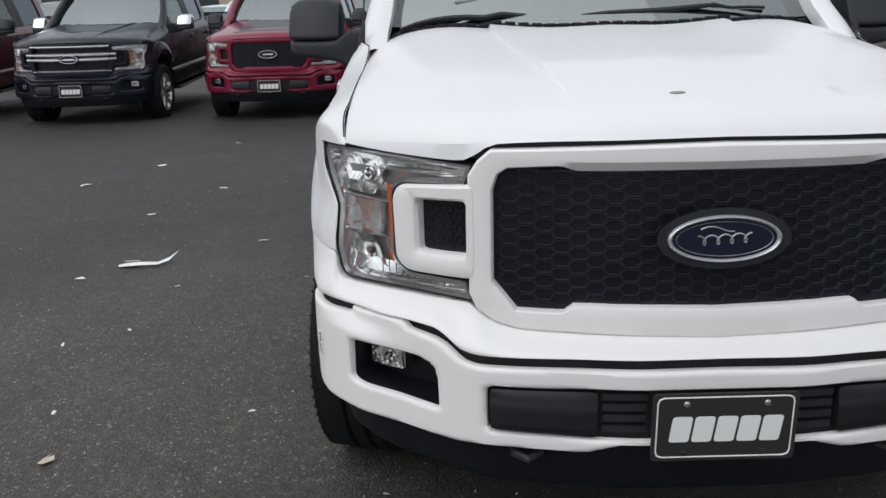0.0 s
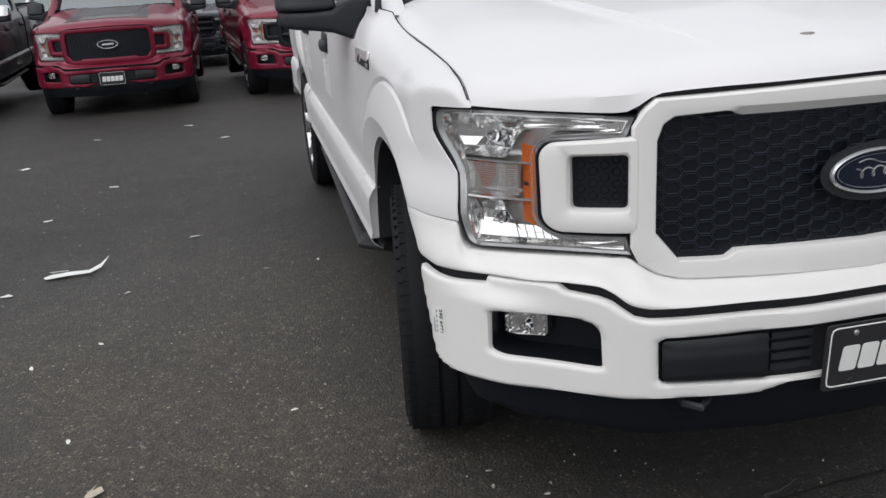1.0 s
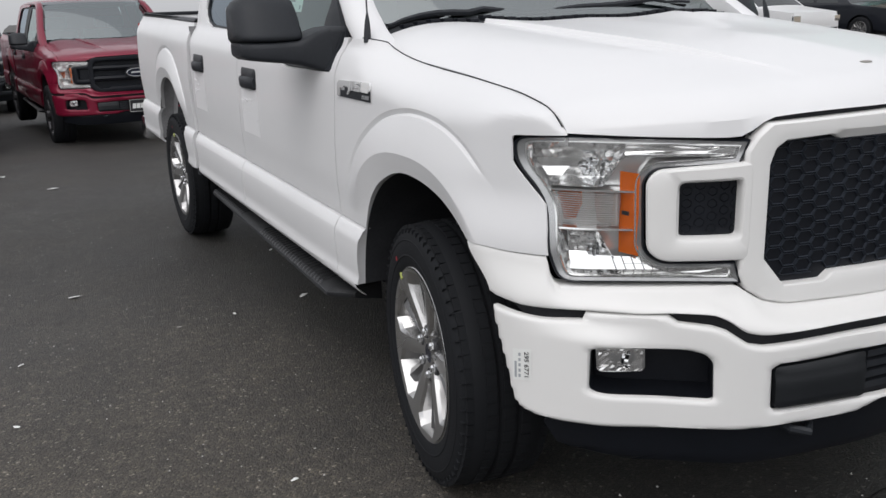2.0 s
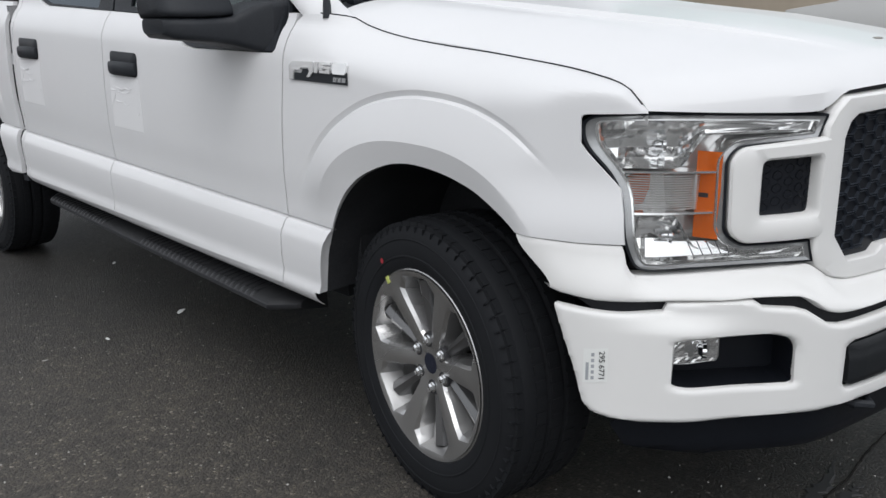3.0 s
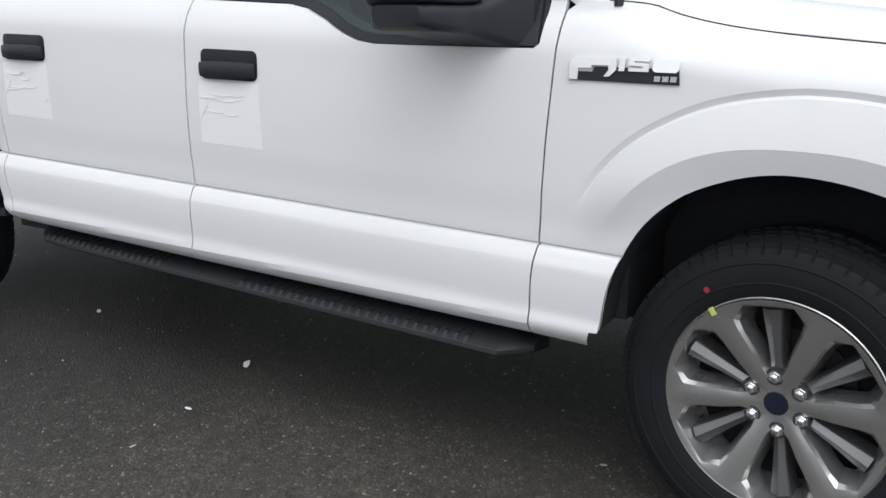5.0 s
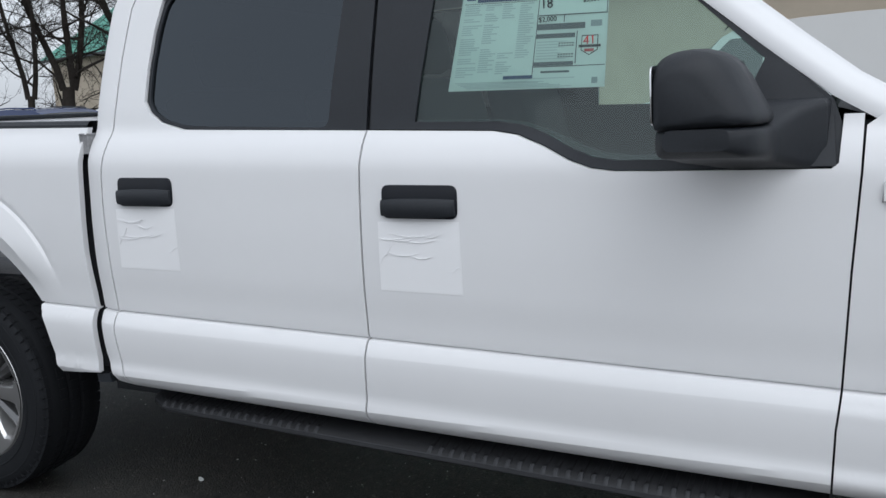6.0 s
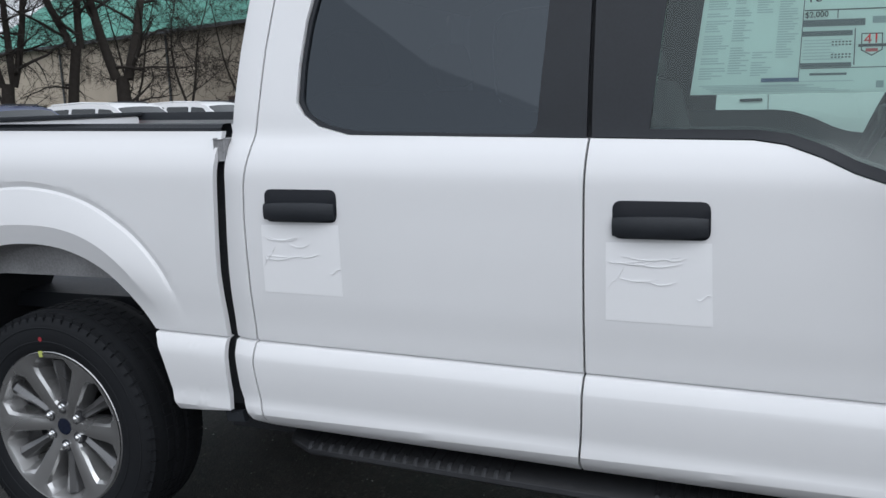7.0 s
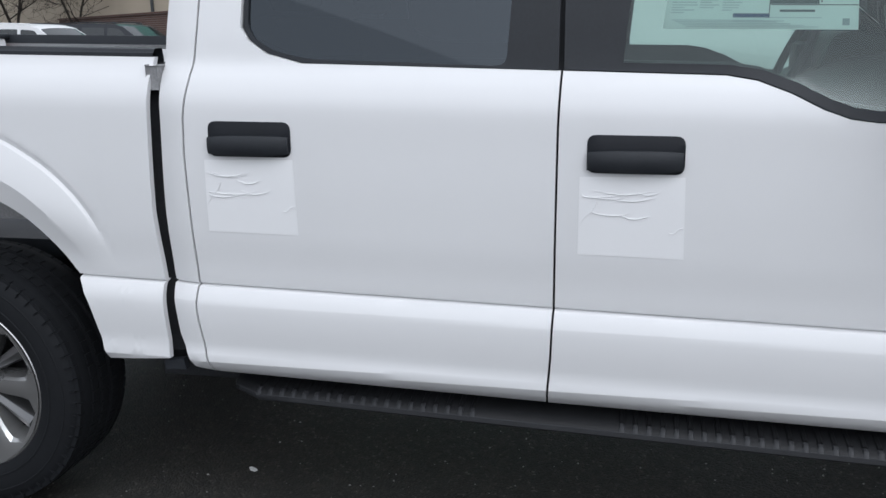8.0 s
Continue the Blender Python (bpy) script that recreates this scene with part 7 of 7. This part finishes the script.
# ---- bare trees ----
def build_tree(x, y, height, girth, seed, fork=2.5, leans=(-0.15, 0.12)):
    """A short trunk that forks into leaning stems with arching limbs, each ending in a haze of twigs."""
    rng = random.Random(seed)
    tree = thing("bare_tree", "leafless winter tree with dark branching limbs", "tree", "bare trees", at=pose(x, y, ground_z(x, y) - 0.05))
    trunk_bm, limbs, twigs = bmesh.new(), bmesh.new(), bmesh.new()

    def sway(p, d, length, r, n, wander, droop, bm, sides, taper=0.25):
        pts, rad = [p], [r]
        for k in range(n):
            d = (d + Vector((rng.uniform(-1, 1), rng.uniform(-1, 1), rng.uniform(-1, 1))) * wander + Vector((0, 0, droop))).normalized()
            p = p + d * (length / n)
            pts.append(p)
            rad.append(r * (1 - (1 - taper) * (k + 1) / n))
        tube(pts, rad, sides, bm, cap=False)
        return pts, rad

    def branch(p, d, length, r, level):
        pts, rad = sway(p, d, length, max(r, 0.009 if level < 3 else 0.0075), 6 if level < 2 else 4, 0.22 + 0.05 * level, 0.05 if level == 0 else -0.06, limbs if level < 2 else twigs, 6 if level == 0 else 4 if level == 1 else 3)
        if level >= 3:
            return
        count = (7, 6, 5)[level]
        for k in range(count):
            at = rng.randint(1, len(pts) - 1)
            along = (pts[at] - pts[at - 1]).normalized()
            side = Vector((rng.uniform(-1, 1), rng.uniform(-1, 1), rng.uniform(-0.7, 0.9))).normalized()
            branch(pts[at], (along * 0.7 + side * 0.8).normalized(), length * rng.uniform(0.35, 0.6), rad[at] * rng.uniform(0.45, 0.65), level + 1)

    aside = Vector((0.69, -0.72, 0))
    pts, rad = sway(Vector((0, 0, 0)), Vector((0, 0, 1)), fork, girth / 2, 5, 0.05, 0.05, trunk_bm, 10, 0.82)
    top, r_top = pts[-1], rad[-1]
    for k in range(3):
        a = rng.uniform(0, 6.28)
        branch(pts[3], Vector((math.cos(a), math.sin(a), rng.uniform(0.1, 0.5))).normalized(), rng.uniform(1.6, 2.6), girth * 0.12, 1)
    for lean in leans:
        rise = height - fork
        n = 12
        start = top - Vector((0, 0, 0.12)) + aside * (0.35 * girth * (1 if lean > 0 else -1))
        pts, rad = sway(start, aside * lean * 1.6 + Vector((0, 0, 1)) + Vector((0.72, 0.69, 0)) * rng.uniform(-0.12, 0.12), rise, r_top * (0.80 if len(leans) < 3 else 0.62), n, 0.13, 0.035, trunk_bm, 9, 0.15)
        z, turn = 0.5, rng.uniform(0, 6.28)
        while z < min(rise * 0.92, 9.0):
            k = min(int(z / rise * n), n - 1)
            p = pts[k].lerp(pts[k + 1], z / rise * n - k)
            turn += 2.4 + rng.uniform(-0.5, 0.5)
            branch(p, Vector((math.cos(turn), math.sin(turn), rng.uniform(0.15, 0.9))).normalized(), rng.uniform(2.2, 4.2) * (1 - 0.4 * z / rise), rad[k] * rng.uniform(0.34, 0.55), 0)
            z += rng.uniform(0.6, 1.1)
    part("trunk", trunk_bm, BARK, tree, angle=60)
    part("limb", limbs, BARK, tree, angle=60)
    part("twig", twigs, BARK, tree, angle=60)["kind"] = "stuff"
    return tree


for x, y, h, g, sd, fork, leans in ((26.65, 28.75, 15, 0.66, 4, 3.1, (-0.13, 0.06)), (25.25, 30.25, 15, 0.50, 9, 4.4, (-0.26, 0.02)), (23.4, 31.8, 14, 0.60, 15, 2.9, (-0.20, 0.02, 0.22)), (22.4, 33.0, 13, 0.34, 22, 2.6, (-0.1, 0.2)), (31.6, 29.2, 9, 0.20, 31, 1.8, (-0.2, 0.15)), (32.6, 26.9, 8, 0.18, 37, 1.6, (-0.12, 0.2)), (20.6, 34.4, 14, 0.46, 44, 2.6, (-0.15, 0.15)), (29.6, 31.0, 9, 0.18, 52, 2.0, (-0.1, 0.2))):
    build_tree(x, y, h, g, sd, fork, leans)

# ---- lot edge: light pole, far hall ----
pole = thing("light_pole", "tall grey car-park light pole", "light pole")
part("shaft", tube([(-3.6, 44.0, -0.15), (-3.6, 44.0, 9.0)], [0.10, 0.06], 10), STEEL, pole)
part("lamp_head", boxes((-4.3, 43.85, 8.95, -3.5, 44.15, 9.1), bevel=0.03), TRIM_GREY, pole)
part("base", lathe([(0.0, 0.6), (0.28, 0.6), (0.30, 0.0)], 20, "z", (-3.6, 44.0, -0.15)), wall_material("concrete", (0.4, 0.39, 0.37), (0.33, 0.32, 0.31)), pole)
depot = thing("showroom", "long pale showroom building behind the car park", "building")
part("wall", boxes((-70, 60, -0.3, -14, 72, 5.2)), STUCCO, depot)
part("parapet", boxes((-70.2, 59.8, 5.2, -13.8, 72.2, 5.6)), LABEL_WHITE, depot)
for k in range(12):
    part("window", boxes((-68 + 4.5 * k, 59.94, 0.9, -65 + 4.5 * k, 59.99, 3.4)), GLASS_CAR, depot)


# ---- litter and grit on the ground ----
def scrap(pts, z, mat, name, label, category):
    """A curled scrap lying on the ground."""
    bm = bmesh.new()
    top = [bm.verts.new((x, y, ground_z(x, y) + z + h)) for x, y, h in pts]
    bm.faces.new(top)
    bmesh.ops.triangulate(bm, faces=bm.faces[:])
    made = bmesh.ops.extrude_face_region(bm, geom=bm.faces[:])
    for v in (g for g in made["geom"] if isinstance(g, bmesh.types.BMVert)):
        v.co.z += 0.0015
    return mesh_thing(name, bm, mat, label, category, smooth=False)


scrap([(-2.53, 3.03, 0.0), (-2.51, 2.985, 0.003), (-2.40, 2.985, 0.010), (-2.29, 3.0, 0.008), (-2.24, 3.06, 0.014), (-2.205, 3.16, 0.045), (-2.245, 3.10, 0.022), (-2.30, 3.045, 0.010), (-2.40, 3.032, 0.016), (-2.49, 3.055, 0.004)], 0.004, LABEL_WHITE, "paper_scrap", "crumpled strip of white paper on the asphalt", "litter")
scrap([(-2.50, 3.050, 0.020), (-2.40, 3.030, 0.026), (-2.395, 3.055, 0.004), (-2.485, 3.078, 0.002)], 0.004, LABEL_WHITE, "paper_scrap", "folded end of a torn paper strip", "litter")
LEAF = simple("dry_leaf", (0.46, 0.40, 0.32), 0.8, vary=0.35, scale=60)
scrap([(-2.005, 0.755, 0.0), (-1.98, 0.740, 0.006), (-1.945, 0.757, 0.012), (-1.955, 0.780, 0.016), (-1.985, 0.782, 0.004), (-1.972, 0.80, 0.012), (-2.0, 0.777, 0.0)], 0.004, LEAF, "dry_leaf", "dry pale leaf on the asphalt", "leaf")


def build_straw(x, y, turn):
    """A wisp of dry grass lying in the crack."""
    rng = random.Random(21)
    bm = bmesh.new()
    c, s = math.cos(turn), math.sin(turn)
    for k in range(16):
        n, off, bend = 7, rng.uniform(-0.012, 0.012), rng.uniform(-0.02, 0.03)
        ln = rng.uniform(0.06, 0.115)
        pts = []
        for i in range(n):
            u = i / (n - 1)
            a, b = (u - 0.5) * ln + rng.uniform(-0.01, 0.01), off * (1 - u) + bend * u * u
            pts.append((x + a * c - b * s, y + a * s + b * c, 0.003 + 0.014 * math.sin(math.pi * u) * rng.uniform(0.3, 1)))
        tube(pts, [0.0016 * (1 - 0.6 * i / n) for i in range(n)], 4, bm)
    return mesh_thing("dry_grass", bm, simple("straw", (0.50, 0.44, 0.30), 0.8, vary=0.3, scale=80), "wisp of dry straw-coloured grass in a crack", "grass")


build_straw(-0.285, 0.105, radians(118))

# ---- cracks and tar seams ----
TAR = simple("smooth_tar", (0.030, 0.030, 0.031), 0.55, vary=0.25, scale=14, bump=0.2, bump_scale=120, spec=0.35)
CRACK = simple("crack_shadow", (0.019, 0.018, 0.017), 0.95, vary=0.3, spec=0.1)


def ragged_band(line, wide, seed, mat, name, label, lift_by):
    """A flat uneven band along a line on the ground."""
    rng = random.Random(seed)
    fine = resample(line, 60)
    rows = []
    for k, (x, y) in enumerate(fine):
        x2, y2 = fine[min(k + 1, len(fine) - 1)]
        x1, y1 = fine[max(k - 1, 0)]
        d = Vector((x2 - x1, y2 - y1)).normalized()
        n = Vector((-d.y, d.x))
        ends = min(1.0, 6 * k / 59, 6 * (59 - k) / 59)
        w0, w1 = [wide * ends * rng.uniform(0.55, 1.25) / 2 for _ in (0, 1)]
        j = rng.uniform(-0.2, 0.2) * wide
        rows.append([(x + n.x * (q + j), y + n.y * (q + j), ground_z(x, y) + h) for q, h in ((-w0, 0.0005), (-w0 * 0.7, lift_by), (w1 * 0.7, lift_by), (w1, 0.0005))])
    return mesh_thing(name, grid_mesh(rows), mat, label, name.replace("_", " "), kind="structure", smooth=False)


ragged_band([(0.02, 0.195), (-0.15, 0.17), (-0.30, 0.155), (-0.55, 0.14), (-0.82, 0.08), (-1.05, 0.05)], 0.050, 3, TAR, "tar_seam", "smooth dark tar seam in the asphalt", 0.004)
ragged_band([(-0.06, 0.095), (-0.25, 0.075), (-0.38, 0.06), (-0.55, 0.055), (-0.70, 0.03)], 0.055, 5, TAR, "tar_seam", "smooth dark tar seam in the asphalt", 0.004)
ragged_band([(0.38, 0.16), (0.12, 0.151), (-0.07, 0.129), (-0.19, 0.136), (-0.26, 0.122), (-0.39, 0.105), (-0.50, 0.103), (-0.64, 0.09), (-0.83, 0.035)], 0.008, 9, CRACK, "crack", "dark crack in the asphalt", 0.0045)
GRAVEL = simple("pale_grit", (0.42, 0.41, 0.39), 0.8, vary=0.3, scale=40)
for x, y, sz in ((-2.417, 5.18, 0.035), (-2.73, 4.284, 0.03), (-2.107, 1.132, 0.018), (-1.769, 3.495, 0.03), (-1.354, 1.107, 0.014), (-2.109, 1.98, 0.014), (-2.355, 1.813, 0.018), (-0.725, 2.855, 0.028), (-0.818, 0.517, 0.010), (-0.766, 1.429, 0.012), (-1.108, 2.768, 0.016), (-2.659, 2.79, 0.03), (-3.658, 5.459, 0.05), (-2.065, 2.618, 0.016), (-1.381, 2.725, 0.012), (-3.3, 6.4, 0.05), (-2.9, 7.9, 0.04), (-1.6, 7.2, 0.05), (-0.603, 3.829, 0.02), (-2.0, 8.4, 0.05), (-0.693, 0.35, 0.009), (-0.829, 0.434, 0.011), (-0.768, 0.015, 0.010), (-0.664, 0.40, 0.007)):
    rng = random.Random(int(x * -1000))
    a = rng.uniform(0, 6.28)
    c, s = math.cos(a), math.sin(a)
    pts = [(x + (u * c - v * s) * sz, y + (u * s + v * c) * sz, rng.uniform(0, 0.25) * sz) for u, v in ((-1, -0.2), (-0.3, -0.45), (0.9, -0.3), (1, 0.1), (0.2, 0.45), (-0.8, 0.3))]
    scrap(pts, 0.002, LABEL_WHITE if sz > 0.012 else GRAVEL, "paper_bit", "small white scrap on the asphalt", "litter")
rng = random.Random(77)
bm = bmesh.new()
for k in range(2600):
    x, y = rng.uniform(-4.5, 0.2), rng.uniform(-1.2, 7.0)
    r = rng.choice((0.0016, 0.0022, 0.003, 0.0045)) * rng.uniform(0.7, 1.3)
    z = ground_z(x, y)
    vs = [bm.verts.new((x + r * rng.uniform(0.5, 1.2) * math.cos(q), y + r * rng.uniform(0.5, 1.2) * math.sin(q), z)) for q in (0.3, 1.9, 3.4, 4.9)]
    top = bm.verts.new((x, y, z + r * rng.uniform(0.6, 1.1)))
    for i in range(4):
        bm.faces.new((vs[i], vs[(i + 1) % 4], top))
mesh_thing("grit", bm, GRAVEL, "scattered pale grit on the asphalt", "grit", kind="stuff", smooth=False)
